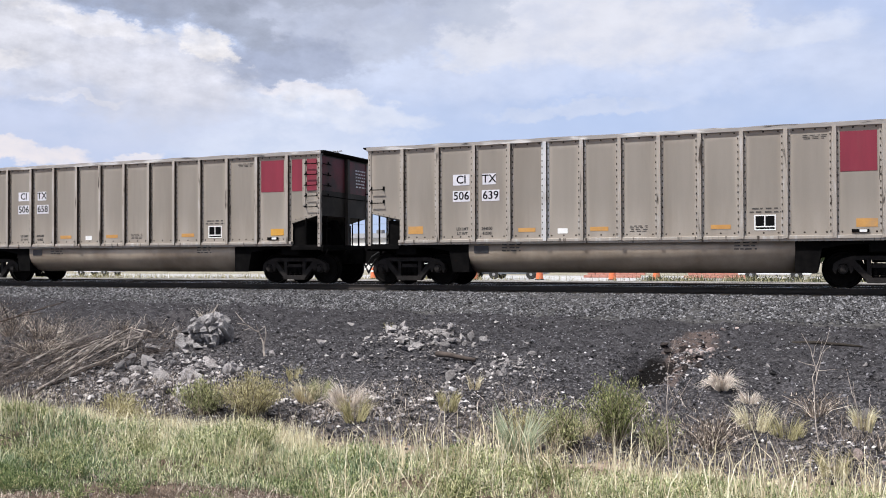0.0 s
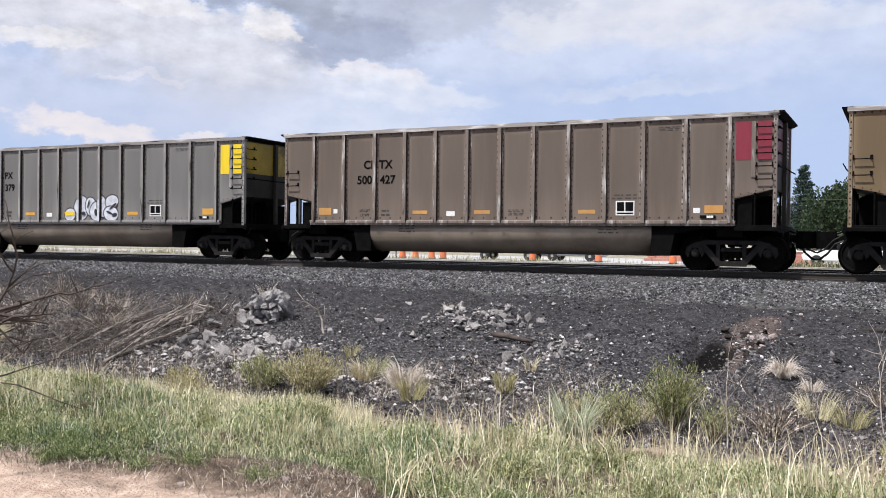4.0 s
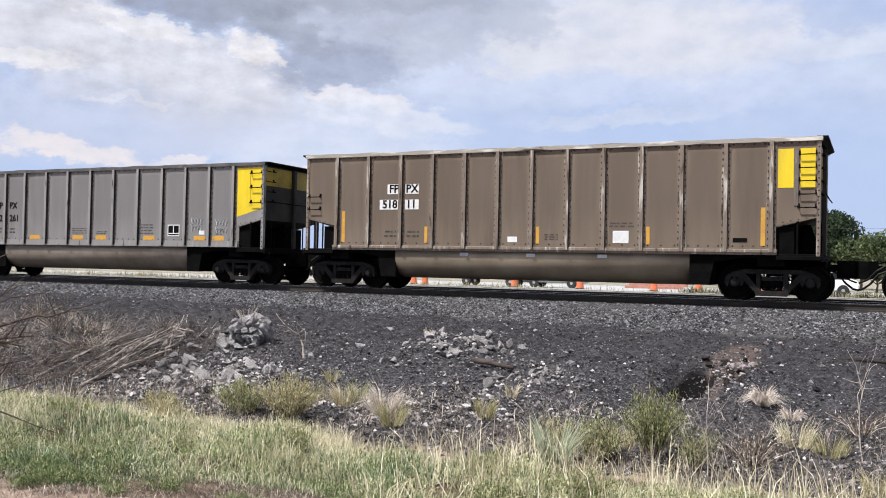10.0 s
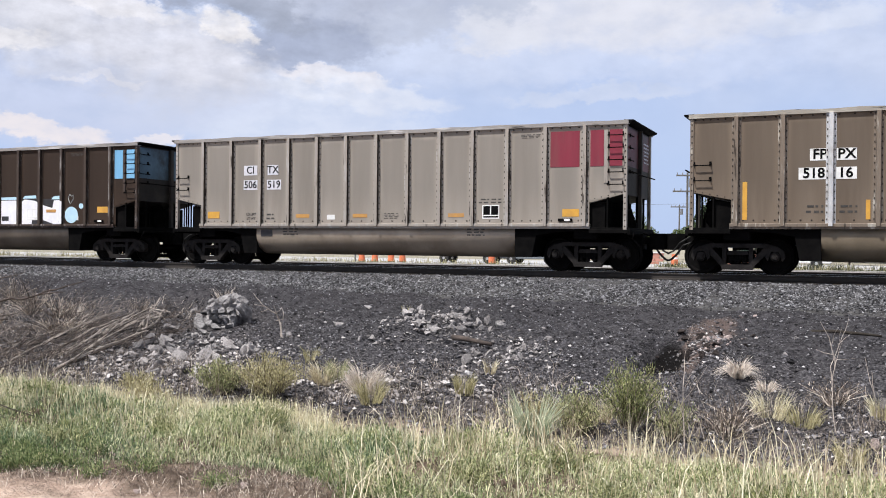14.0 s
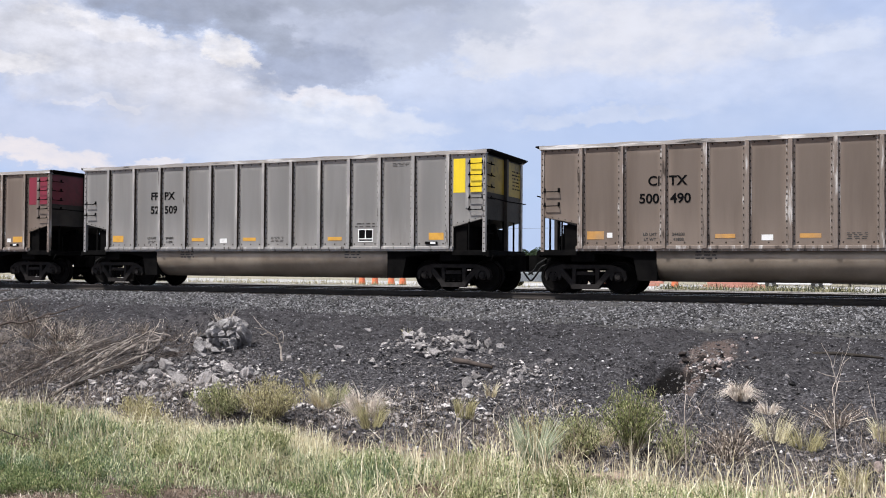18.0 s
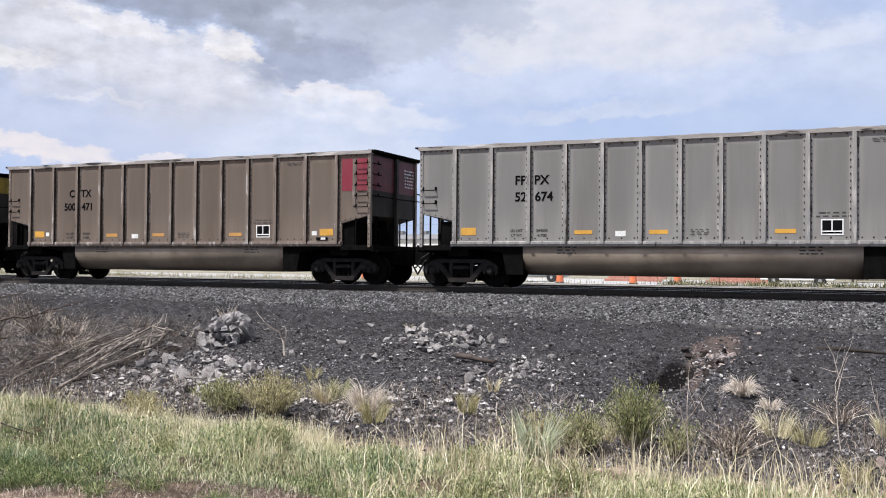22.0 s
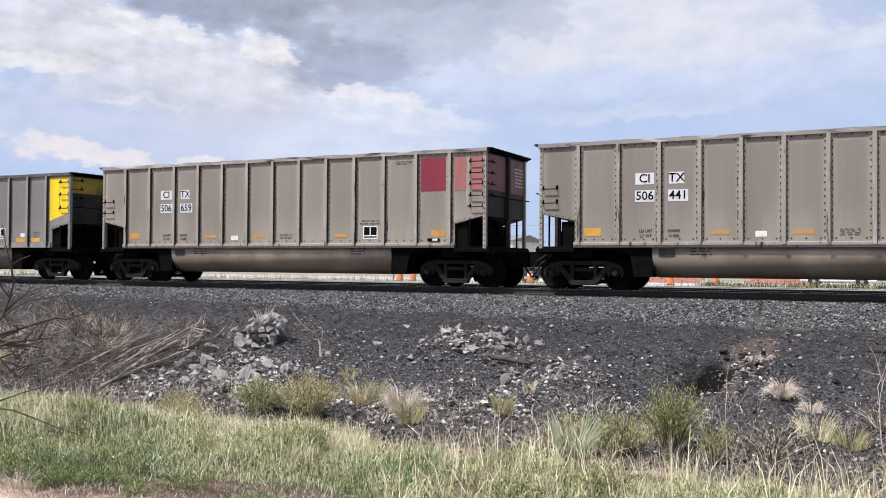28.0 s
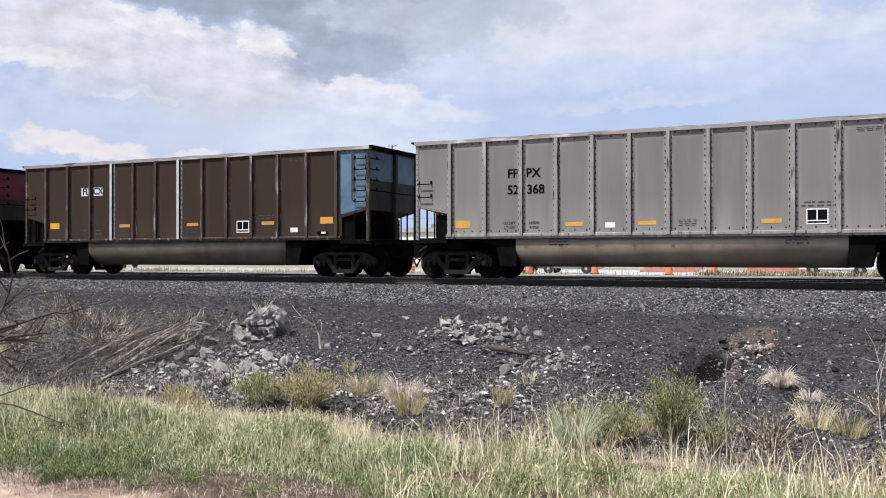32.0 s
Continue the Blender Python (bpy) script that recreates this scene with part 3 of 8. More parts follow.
def build_ballast(middle, name, near_stones):
    xs = [-700, -300, -120, -60] + [-44 + 0.5 * i for i in range(108)] + [16, 40, 120, 300, 700]
    ds = [-4.8, -3.9, -3.2, -2.5, -1.75, -0.8, 0.8, 1.75, 2.5, 3.9, 4.8]
    zs = [-0.95, -0.62, -0.47, -0.34, -0.22, -0.20, -0.20, -0.22, -0.36, -0.62, -0.95]
    rng = np.random.RandomState(8)
    verts, faces = [], []
    for x in xs:
        for d, z in zip(ds, zs):
            drop = 0.10 * (1 - np.clip((x + 25) / 26, 0, 1)) if d < -2 else 0.0
            verts.append((x, middle + d, z + drop * (z < -0.3) + rng.uniform(-0.02, 0.02)))
    n = len(ds)
    for i in range(len(xs) - 1):
        for j in range(n - 1):
            a = i * n + j
            faces.append((a, a + n, a + n + 1, a + 1))
    bed = place(name, arrays_mesh(name, verts, faces, True), BALLAST)
    tagged(bed, "dark grey crushed stone ballast bed under the rails", "ballast", kind="structure")
    if near_stones:
        m = 85000
        x, d = rng.uniform(-40, 5, m), rng.uniform(-4.0, -1.0, m) - 0.25 * rng.random_sample(m) ** 4
        z = np.interp(d, ds, zs) + 0.10 * (1 - np.clip((x + 25) / 26, 0, 1)) * (d < -2.3)
        size = rng.gamma(4.0, 0.0042, m) + 0.010
        me = stones_mesh("ballast_stones", np.stack([x, middle + d, z + size * 0.2], 1), size, 5, 0.8)
        tagged(place("ballast_stones", me, BALLAST_STONE), "loose grey crushed stones beside the track", "gravel", kind="stuff")


build_ballast(TRACK_Y, "ballast", True)


def build_track(middle, name, worn=0.003):
    """Two rails on wooden ties; only the ties of the stretch in view are single pieces."""
    track = new(name)
    track.location = (0, middle, 0)
    tagged(track, "straight railway track with dark rails on wooden ties", "railway track", kind="structure")
    shape = [(-0.07, -0.17), (0.07, -0.17), (0.07, -0.155), (0.012, -0.135), (0.012, -0.045), (0.036, -0.035), (0.036, -0.002), (-0.036, -0.002), (-0.036, -0.035), (-0.012, -0.045), (-0.012, -0.135), (-0.07, -0.155)]
    for side in (-0.755, 0.755):
        bm = bmesh.new()
        prism_x(bm, [(side + y, z) for y, z in shape], -700, 700)
        place("rail", mesh_from("rail", bm), RAIL_STEEL, track)
        bm = bmesh.new()
        box(bm, -700, 700, side - 0.0375, side + 0.0375, -worn, 0.0)
        place("rail_head", mesh_from("rail_head", bm), RAIL_TOP if worn < 0.01 else RAIL_WORN_GLINT, track, label="polished running surface")
    bm = bmesh.new()
    box(bm, -0.115, 0.115, -1.3, 1.3, -0.36, -0.172, 0.012)
    tie = mesh_from("tie", bm)
    for i in range(92):
        place("tie", tie, WOOD_TIE, track, pose(-43 + 0.54 * i, random.uniform(-0.04, 0.04), random.uniform(-0.008, 0.0), 0, 0, random.uniform(-0.8, 0.8)))
    return track


build_track(TRACK_Y, "railway_track")

# ---------------------------------------------------------------- coal cars
STAKES_A = [-6.18, -5.1, -4.02, -3.0, -2.0, -1.0, 0.0, 1.0, 2.0, 3.0, 4.02, 5.1, 6.18]
STAKES_B = [-6.08, -5.08, -4.14, -3.16, -2.1, -1.05, 0.02, 1.08, 2.16, 3.22, 4.2, 5.18, 6.14]
CORNER = 7.25
SHAPES = {
    # roof height, stakes, sheet foot, sill foot
    "A": dict(top=3.955, stakes=STAKES_A, foot=1.31, sill=1.19),
    "B": dict(top=3.855, stakes=STAKES_B, foot=1.36, sill=1.19),
    "C": dict(top=4.005, stakes=STAKES_A, foot=1.31, sill=1.19),
    "F": dict(top=3.955, stakes=STAKES_A, foot=1.30, sill=1.20),
}
MESHES = {}


def cached(key, build, smooth=False):
    if key not in MESHES:
        bm = bmesh.new()
        build(bm)
        MESHES[key] = mesh_from(key.split("|")[0], bm, smooth)
    return MESHES[key]


def rivet(bm, x, y, z, r=0.016):
    """A low rivet head on a face that looks to -y."""
    c = bm.verts.new((x, y - 0.016, z))
    ring = [bm.verts.new((x + r * math.cos(a), y, z + r * math.sin(a))) for a in (0.4, 1.65, 2.9, 4.15, 5.4)]
    for i in range(5):
        bm.faces.new((c, ring[i], ring[(i + 1) % 5]))


def dash(bm, x, y, z, h=0.022, w=0.012):
    """A rivet head rubbed long by wear."""
    box(bm, x - w, x + w, y - 0.012, y, z - h, z + h)


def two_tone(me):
    """First slot: the paint of the car, set on the object; second slot: grime and painted shade."""
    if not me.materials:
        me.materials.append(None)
        me.materials.append(GRIME_SHADE)
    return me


def stake_mesh(shape):
    s = SHAPES[shape]

    def build(bm):
        lo, hi = s["sill"] + 0.02, s["top"] - 0.10
        w = 0.052
        prism_z = [(-0.112, 0.0), (-0.112, -0.012), (-w, -0.014), (-w + 0.004, -0.10), (w - 0.004, -0.10), (w, -0.014), (0.112, -0.012), (0.112, 0.0)]
        a = [bm.verts.new((x, y, lo)) for x, y in prism_z]
        b = [bm.verts.new((x, y, hi)) for x, y in prism_z]
        n = len(a)
        bm.faces.new(a)
        bm.faces.new(b[::-1])
        for i in range(n):
            f = bm.faces.new((a[i], b[i], b[(i + 1) % n], a[(i + 1) % n]))
            # both flanks of the stake take the dark slot: shade put into colour
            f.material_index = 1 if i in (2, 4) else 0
        bmesh.ops.recalc_face_normals(bm, faces=bm.faces)
    return two_tone(cached("stake|" + shape, build))


def rivets_mesh(shape):
    s = SHAPES[shape]

    def build(bm):
        z = s["foot"] + 0.06
        while z < s["top"] - 0.12:
            dash(bm, -0.084, -0.012, z)
            dash(bm, 0.084, -0.012, z)
            z += 0.165
    return cached("rivet_strip|" + shape, build)


def sheet_mesh(shape, width):
    s = SHAPES[shape]

    def build(bm):
        lo, hi, w = s["foot"] - 0.03, s["top"] - 0.09, width / 2
        box(bm, -w, w, 0.0, 0.02, lo, hi)
        # edge bolts along the head and the foot
        n = max(3, int(width / 0.26))
        for i in range(n):
            x = -w + 0.16 + (width - 0.32) * i / (n - 1)
            rivet(bm, x, 0.0, hi - 0.05, 0.026)
            rivet(bm, x, 0.0, lo + 0.07, 0.026)
        for f in bm.faces:
            f.material_index = 1 if len(f.verts) == 3 else 0
    return two_tone(cached("side_sheet|%s%.3f" % (shape, width), build))


def end_panel_mesh(shape, width):
    """The last sheet of a side, cut up towards the corner over the end platform; x runs outwards from the last stake."""
    s = SHAPES[shape]

    def build(bm):
        hi = s["top"] - 0.09
        prism(bm, [(0.0, 1.84), (width, 2.06), (width, hi), (0.0, hi)], 0.0, 0.02)
        for i in range(6):
            t = (i + 0.5) / 6
            rivet(bm, width * t, 0.0, 1.84 + 0.22 * t + 0.04, 0.018)
            rivet(bm, width * t, 0.0, hi - 0.05, 0.026)
        for f in bm.faces:
            f.material_index = 1 if len(f.verts) == 3 else 0
    return two_tone(cached("end_side_sheet|%s%.3f" % (shape, width), build))


def corner_mesh(shape):
    s = SHAPES[shape]

    def build(bm):
        box(bm, -0.045, 0.045, -0.02, 0.10, 1.02, s["top"] - 0.08, 0.006)
        z = 1.2
        while z < s["top"] - 0.15:
            rivet(bm, 0.0, -0.02, z, 0.024)
            z += 0.15
        for f in bm.faces:
            f.material_index = 1 if len(f.verts) == 3 and f.calc_area() < 0.001 and abs(f.calc_center_median().x) < 0.03 else 0
    return two_tone(cached("corner_post|" + shape, build))


def chord_mesh(shape):
    s = SHAPES[shape]

    def build(bm):
        t = s["top"]
        n, rings = 30, []
        for i in range(n + 1):
            x = -7.33 + 14.66 * i / n
            d = 0.008 * math.sin(i * 1.7) + 0.006 * math.sin(i * 4.1)
            rings.append([bm.verts.new(p) for p in ((x, -0.06, t - 0.105), (x, 0.11, t - 0.105), (x, 0.11, t + d), (x, -0.06, t + d))])
        for a, b in zip(rings, rings[1:]):
            for j in range(4):
                bm.faces.new((a[j], b[j], b[(j + 1) % 4], a[(j + 1) % 4]))
        bm.faces.new(rings[0])
        bm.faces.new(rings[-1][::-1])
        bmesh.ops.recalc_face_normals(bm, faces=bm.faces)
    return cached("top_chord|" + shape, build)


def end_chord_mesh(shape):
    t = SHAPES[shape]["top"]

    def build(bm):
        prism(bm, [(0.0, t - 0.10), (0.10, t - 0.10), (0.25, t - 0.03), (0.25, t + 0.005), (0.0, t + 0.012)], -1.58, 1.58)
    return cached("end_chord|" + shape, build)


def sill_mesh(shape):
    s = SHAPES[shape]

    def build(bm):
        x = 6.32
        if shape == "B":
            box(bm, -x, x, -0.012, 0.05, s["sill"] + 0.01, s["foot"])
            box(bm, -x, x, -0.03, 0.10, s["sill"] - 0.02, s["sill"] + 0.015)
            i = -x + 0.1
            while i < x:
                rivet(bm, i, -0.012, s["foot"] - 0.04, 0.017)
                rivet(bm, i, -0.012, s["sill"] + 0.045, 0.017)
                i += 0.19
        else:
            box(bm, -x, x, -0.055, 0.09, s["sill"], s["foot"] - 0.035, 0.008)
            box(bm, -x, x, -0.02, 0.06, s["sill"] - 0.05, s["sill"])
            i = -x + 0.1
            while i < x:
                rivet(bm, i, -0.02, s["sill"] - 0.025, 0.02)
                i += 0.21
    return cached("side_sill|" + shape, build)


def tub_mesh():
    def build(bm):
        prof = []
        for i in range(15):
            a = math.pi * i / 14
            prof.append((-0.78 - 0.70 * math.cos(a), 0.94 - 0.585 * math.sin(a)))
        prof = [(-1.48, 1.19)] + prof + [(-0.08, 1.19)]
        prism_x(bm, prof, -4.22, 4.22)
        # end caps take the dark slot, shade painted in below the slope sheet
        for f in bm.faces:
            f.material_index = 1 if len(f.verts) > 4 else 0
    return two_tone(cached("tub", build, False))


def tub_shell(parent, mat):
    for turn in (0, 180):
        ob = place("tub", tub_mesh(), mat, parent, pose(0, 0, 0, 0, 0, turn), "rounded belly of the car")
        for f in ob.data.polygons:
            f.use_smooth = abs(f.normal.x) < 0.5


def rung_mesh(length, out):
    def build(bm):
        h = length / 2
        tube(bm, [(-h, 0.02, 0.05), (-h, -out * 0.3, 0.03), (-h, -out, 0.0), (0, -out, 0.0), (h, -out, 0.0), (h, -out * 0.3, 0.03), (h, 0.02, 0.05)], 0.015, 6)
        box(bm, -h - 0.03, -h + 0.03, -0.012, 0.005, 0.0, 0.10)
        box(bm, h - 0.03, h + 0.03, -0.012, 0.005, 0.0, 0.10)
    return cached("rung|%.2f%.2f" % (length, out), build)


def bar_mesh(key, pts, r):
    return cached(key, lambda bm: tube(bm, pts, r, 6))


def side_frame_mesh():
    """Cast truck side: top member, diagonals with open triangles, columns, spring seat and the two bearing jaws."""
    def build(bm):
        t = 0.085
        prism(bm, [(-0.98, 0.60), (-0.90, 0.72), (-0.66, 0.785), (0.66, 0.785), (0.90, 0.72), (0.98, 0.60), (0.84, 0.63), (0.62, 0.675), (-0.62, 0.675), (-0.84, 0.63)], -t, t)
        for s in (-1, 1):
            prism(bm, [(s * 0.80, 0.64), (s * 0.64, 0.69), (s * 0.26, 0.26), (s * 0.34, 0.15)], -t * 0.9, t * 0.9)
            prism(bm, [(s * 0.27, 0.24), (s * 0.37, 0.26), (s * 0.37, 0.69), (s * 0.27, 0.69)], -t * 0.7, t * 0.7)
            prism(bm, [(s * 0.70, 0.70), (s * 0.92, 0.72), (s * 1.10, 0.60), (s * 1.13, 0.44), (s * 1.06, 0.34), (s * 1.02, 0.46), (s * 0.97, 0.585), (s * 0.81, 0.585), (s * 0.76, 0.46), (s * 0.72, 0.36), (s * 0.66, 0.44)], -t * 1.1, t * 1.1)
        prism(bm, [(-0.36, 0.13), (0.36, 0.13), (0.40, 0.20), (0.30, 0.26), (-0.30, 0.26), (-0.40, 0.20)], -t * 1.15, t * 1.15)
        prism(bm, [(-0.27, 0.50), (0.27, 0.50), (0.22, 0.60), (-0.22, 0.60)], -t * 0.8, t * 0.8)
    return cached("side_frame", build)


def spring_mesh():
    def build(bm):
        lathe = [(0.26 + 0.0275 * i, 0.07 if i % 2 else 0.052) for i in range(9)]
        rings = [[bm.verts.new((r * math.cos(a), r * math.sin(a), z)) for a in (math.tau * j / 10 for j in range(10))] for z, r in lathe]
        for a, b in zip(rings, rings[1:]):
            for j in range(10):
                bm.faces.new((a[j], a[(j + 1) % 10], b[(j + 1) % 10], b[j]))
    return cached("spring", build)


def wheel_mesh():
    def build(bm):
        lathe_y(bm, [(0.07, 0.12), (0.07, 0.16), (0.045, 0.17), (0.02, 0.36), (0.055, 0.39), (0.06, 0.452), (0.0, 0.458), (-0.045, 0.462), (-0.055, 0.485), (-0.075, 0.485), (-0.085, 0.40), (-0.02, 0.36), (-0.01, 0.17), (-0.07, 0.16), (-0.07, 0.12)], 32)
    return cached("wheel", build)


def rim_mesh():
    def build(bm):
        sides = 40
        rings = [[bm.verts.new((math.cos(math.tau * j / sides) * r, 0.0625, math.sin(math.tau * j / sides) * r)) for j in range(sides)] for r in (0.425, 0.450)]
        for j in range(sides):
            bm.faces.new((rings[0][j], rings[0][(j + 1) % sides], rings[1][(j + 1) % sides], rings[1][j]))
        bmesh.ops.solidify(bm, geom=bm.faces[:], thickness=0.002)
    return cached("rim_face", build)


def axle_mesh():
    def build(bm):
        lathe_y(bm, [(-1.12, 0.08), (-0.62, 0.08), (-0.3, 0.075), (0.3, 0.075), (0.62, 0.08), (1.12, 0.08)], 12)
    return cached("axle", build)


def cap_mesh():
    def build(bm):
        lathe_y(bm, [(-0.115, 0.04), (-0.11, 0.075), (-0.05, 0.08), (-0.045, 0.115), (0.10, 0.12)], 14)
        for i in range(3):
            a = math.tau * i / 3
            rivet(bm, 0.045 * math.cos(a), -0.113, 0.045 * math.sin(a), 0.018)
    return cached("bearing_cap", build)


def coupler_mesh():
    def build(bm):
        box(bm, 7.30, 7.78, -0.09, 0.09, 0.76, 0.94, 0.02)
        head = [(7.62, -0.18), (7.80, -0.26), (8.02, -0.22), (8.10, -0.04), (8.02, 0.02), (8.10, 0.14), (8.06, 0.25), (7.84, 0.24), (7.62, 0.16)]
        a = [bm.verts.new((x, y, 0.60)) for x, y in head]
        b = [bm.verts.new((x, y, 1.04)) for x, y in head]
        n = len(head)
        bm.faces.new(a[::-1])
        bm.faces.new(b)
        for i in range(n):
            bm.faces.new((a[i], a[(i + 1) % n], b[(i + 1) % n], b[i]))
        box(bm, 7.30, 7.46, -0.34, 0.34, 0.60, 1.06, 0.02)
    return cached("coupler", build)


def end_wall_mesh(shape):
    t = SHAPES[shape]["top"]

    def build(bm):
        box(bm, 0.0, 0.02, -1.55, 1.55, 2.04, t - 0.09)
        prism(bm, [(0.0, 2.05), (0.02, 2.05), (-0.92, 1.80), (-0.94, 1.82)], -1.5, 1.5)
    return cached("end_sheet|" + shape, build)


def end_stake_mesh(shape):
    t = SHAPES[shape]["top"]

    def build(bm):
        box(bm, 0.0, 0.10, -0.07, 0.07, 1.10, t - 0.10, 0.01)
    return cached("end_stake|" + shape, build)


def underframe_mesh():
    def build(bm):
        box(bm, -7.35, 7.35, -0.33, 0.33, 0.74, 1.10, 0.02)
        for s in (-1, 1):
            box(bm, s * 6.17 - 0.32, s * 6.17 + 0.32, -1.42, 1.42, 0.86, 1.10, 0.02)
            box(bm, s * 6.17 - 0.20, s * 6.17 + 0.20, -0.4, 0.4, 0.62, 0.76)
    return cached("underframe", build)


def hopper_slope_mesh():
    def build(bm):
        prism(bm, [(4.215, 0.37), (4.215, 1.16), (6.3, 1.16), (6.3, 1.08), (5.4, 1.06), (4.82, 0.96), (4.70, 0.37)], -1.46, 1.46)
    return cached("slope_sheet", build)


def platform_mesh():
    def build(bm):
        box(bm, 6.26, 7.38, -1.55, 1.55, 1.10, 1.17, 0.008)
        # added dark block in place of the shade under the end slope
        box(bm, 6.28, 6.70, -1.44, 1.44, 1.17, 1.84)
        box(bm, 7.32, 7.40, -1.58, 1.58, 0.98, 1.12, 0.01)
        box(bm, 6.30, 7.38, -1.58, -1.50, 1.02, 1.12, 0.008)
        box(bm, 6.30, 7.38, 1.50, 1.58, 1.02, 1.12, 0.008)
    return cached("end_platform", build)


def end_web_mesh():
    """Tapered plate on the centre line that carries the end of the body."""
    def build(bm):
        prism(bm, [(6.3, 1.17), (7.22, 1.17), (7.22, 1.30), (6.98, 1.95), (6.3, 1.95)], -0.06, 0.06)
    return cached("end_web", build)


def brake_mesh():
    """Reservoir, cylinder and valve on the platform at the brake end."""
    def build(bm):
        def drum(x, z, y0, y1, r):
            rings = [[bm.verts.new((x + q * math.cos(a), y, z + q * math.sin(a))) for a in (math.tau * j / 14 for j in range(14))] for y, q in ((y0, r * 0.7), (y0 + 0.05, r), (y1 - 0.05, r), (y1, r * 0.7))]
            for a, b in zip(rings, rings[1:]):
                for j in range(14):
                    bm.faces.new((a[j], a[(j + 1) % 14], b[(j + 1) % 14], b[j]))
            bm.faces.new(rings[0])
            bm.faces.new(rings[-1][::-1])
        drum(6.78, 1.42, -1.25, 0.9, 0.23)
        drum(7.02, 1.80, -0.9, -0.1, 0.12)
        box(bm, 6.70, 7.25, -0.95, -0.90, 1.17, 1.75)
        box(bm, 6.86, 7.16, -1.40, -1.10, 1.17, 1.34, 0.02)
        for i in range(4):
            tube(bm, [(6.62 + 0.15 * i, -1.36, 1.17), (6.66 + 0.15 * i, -1.30, 1.55 + 0.08 * (i % 2)), (6.95, -1.1, 1.78)], 0.016, 5)
        drum(7.02, 1.33, -1.15, -0.8, 0.13)
        box(bm, 6.92, 7.12, -0.6, -0.2, 1.17, 1.52, 0.02)
        tube(bm, [(7.0, -0.9, 1.45), (7.05, -1.0, 1.62), (6.8, -1.2, 1.66), (6.5, -1.2, 1.3)], 0.022, 6)
    return cached("brake_gear", build)


def truck_parts(car, x):
    truck = place("truck", cached("truck_bolster", lambda bm: box(bm, -0.20, 0.20, -1.12, 1.12, 0.34, 0.60, 0.03)), STEEL_DARK, car, pose(x, 0, 0), "dark cast steel freight truck")
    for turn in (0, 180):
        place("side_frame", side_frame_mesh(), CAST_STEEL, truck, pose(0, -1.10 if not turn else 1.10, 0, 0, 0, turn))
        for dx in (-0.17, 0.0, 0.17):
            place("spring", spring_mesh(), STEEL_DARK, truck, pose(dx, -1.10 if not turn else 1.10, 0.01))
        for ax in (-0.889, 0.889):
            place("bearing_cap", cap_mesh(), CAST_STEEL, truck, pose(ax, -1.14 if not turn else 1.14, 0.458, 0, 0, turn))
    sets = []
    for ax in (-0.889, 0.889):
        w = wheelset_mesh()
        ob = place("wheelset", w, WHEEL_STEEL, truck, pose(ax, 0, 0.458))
        sets.append((ob, ax))
    return sets


def wheelset_mesh():
    """Axle, two wheels and the rubbed rim faces; the second slot is the bright rim."""
    if "wheelset" not in MESHES:
        bm = bmesh.new()
        for me, m in ((axle_mesh(), Matrix()), (wheel_mesh(), pose(0, 0.765, 0)), (wheel_mesh(), pose(0, -0.765, 0, 0, 0, 180))):
            me2 = me.copy()
            me2.transform(m)
            bm.from_mesh(me2)
        for f in bm.faces:
            f.material_index = 0
        n0 = len(bm.faces)
        for m in (pose(0, 0.765, 0), pose(0, -0.765, 0, 0, 0, 180)):
            me2 = rim_mesh().copy()
            me2.transform(m)
            bm.from_mesh(me2)
        bm.faces.ensure_lookup_table()
        for f in bm.faces[n0:]:
            f.material_index = 1
        # three lightening marks cast into each plate
        for s in (-1, 1):
            for i in range(3):
                a = math.tau * i / 3
                box(bm, 0.27 * math.cos(a) - 0.03, 0.27 * math.cos(a) + 0.03, s * 0.80, s * 0.815, 0.27 * math.sin(a) - 0.03, 0.27 * math.sin(a) + 0.03)
        me = mesh_from("wheelset", bm)
        me.materials.append(WHEEL_STEEL)
        me.materials.append(WHEEL_RIM)
        MESHES["wheelset"] = me
    return MESHES["wheelset"]


def text_mesh(body, size, bold=0.0):
    key = "lettering|%s%.3f%.3f" % (body, size, bold)
    if key not in MESHES:
        cu = bpy.data.curves.new("lettering", "FONT")
        cu.body, cu.size, cu.align_x, cu.align_y = body, size, "CENTER", "CENTER"
        cu.extrude, cu.offset, cu.resolution_u = 0.002, bold, 3
        ob = bpy.data.objects.new("lettering", cu)
        scene.collection.objects.link(ob)
        dg = bpy.context.evaluated_depsgraph_get()
        me = bpy.data.meshes.new_from_object(ob.evaluated_get(dg))
        me.transform(pose(0, 0, 0, 90, 0, 0))
        bpy.data.objects.remove(ob)
        me.materials.clear()
        MESHES[key] = me
    return MESHES[key]


def plate_mesh(w, h):
    return cached("plate|%.3f_%.3f" % (w, h), lambda bm: box(bm, -w / 2, w / 2, -0.003, 0.002, -h / 2, h / 2))


def bars_mesh(rows, w, h, seed):
    """Small unreadable stencil lines as short bars."""
    def build(bm):
        rng = random.Random(seed)
        for i in range(rows):
            z = h / 2 - h * (i + 0.5) / rows
            x = -w / 2 + rng.uniform(0, 0.1) * w
            while x < w / 2 - 0.03:
                d = min(rng.uniform(0.05, 0.16), w / 2 - x)
                box(bm, x, x + d, -0.003, 0.0, z - h / rows * 0.2, z + h / rows * 0.2)
                x += d + rng.uniform(0.03, 0.08)
    return cached("stencil|%d_%.2f_%.2f_%d" % (rows, w, h, seed), build)


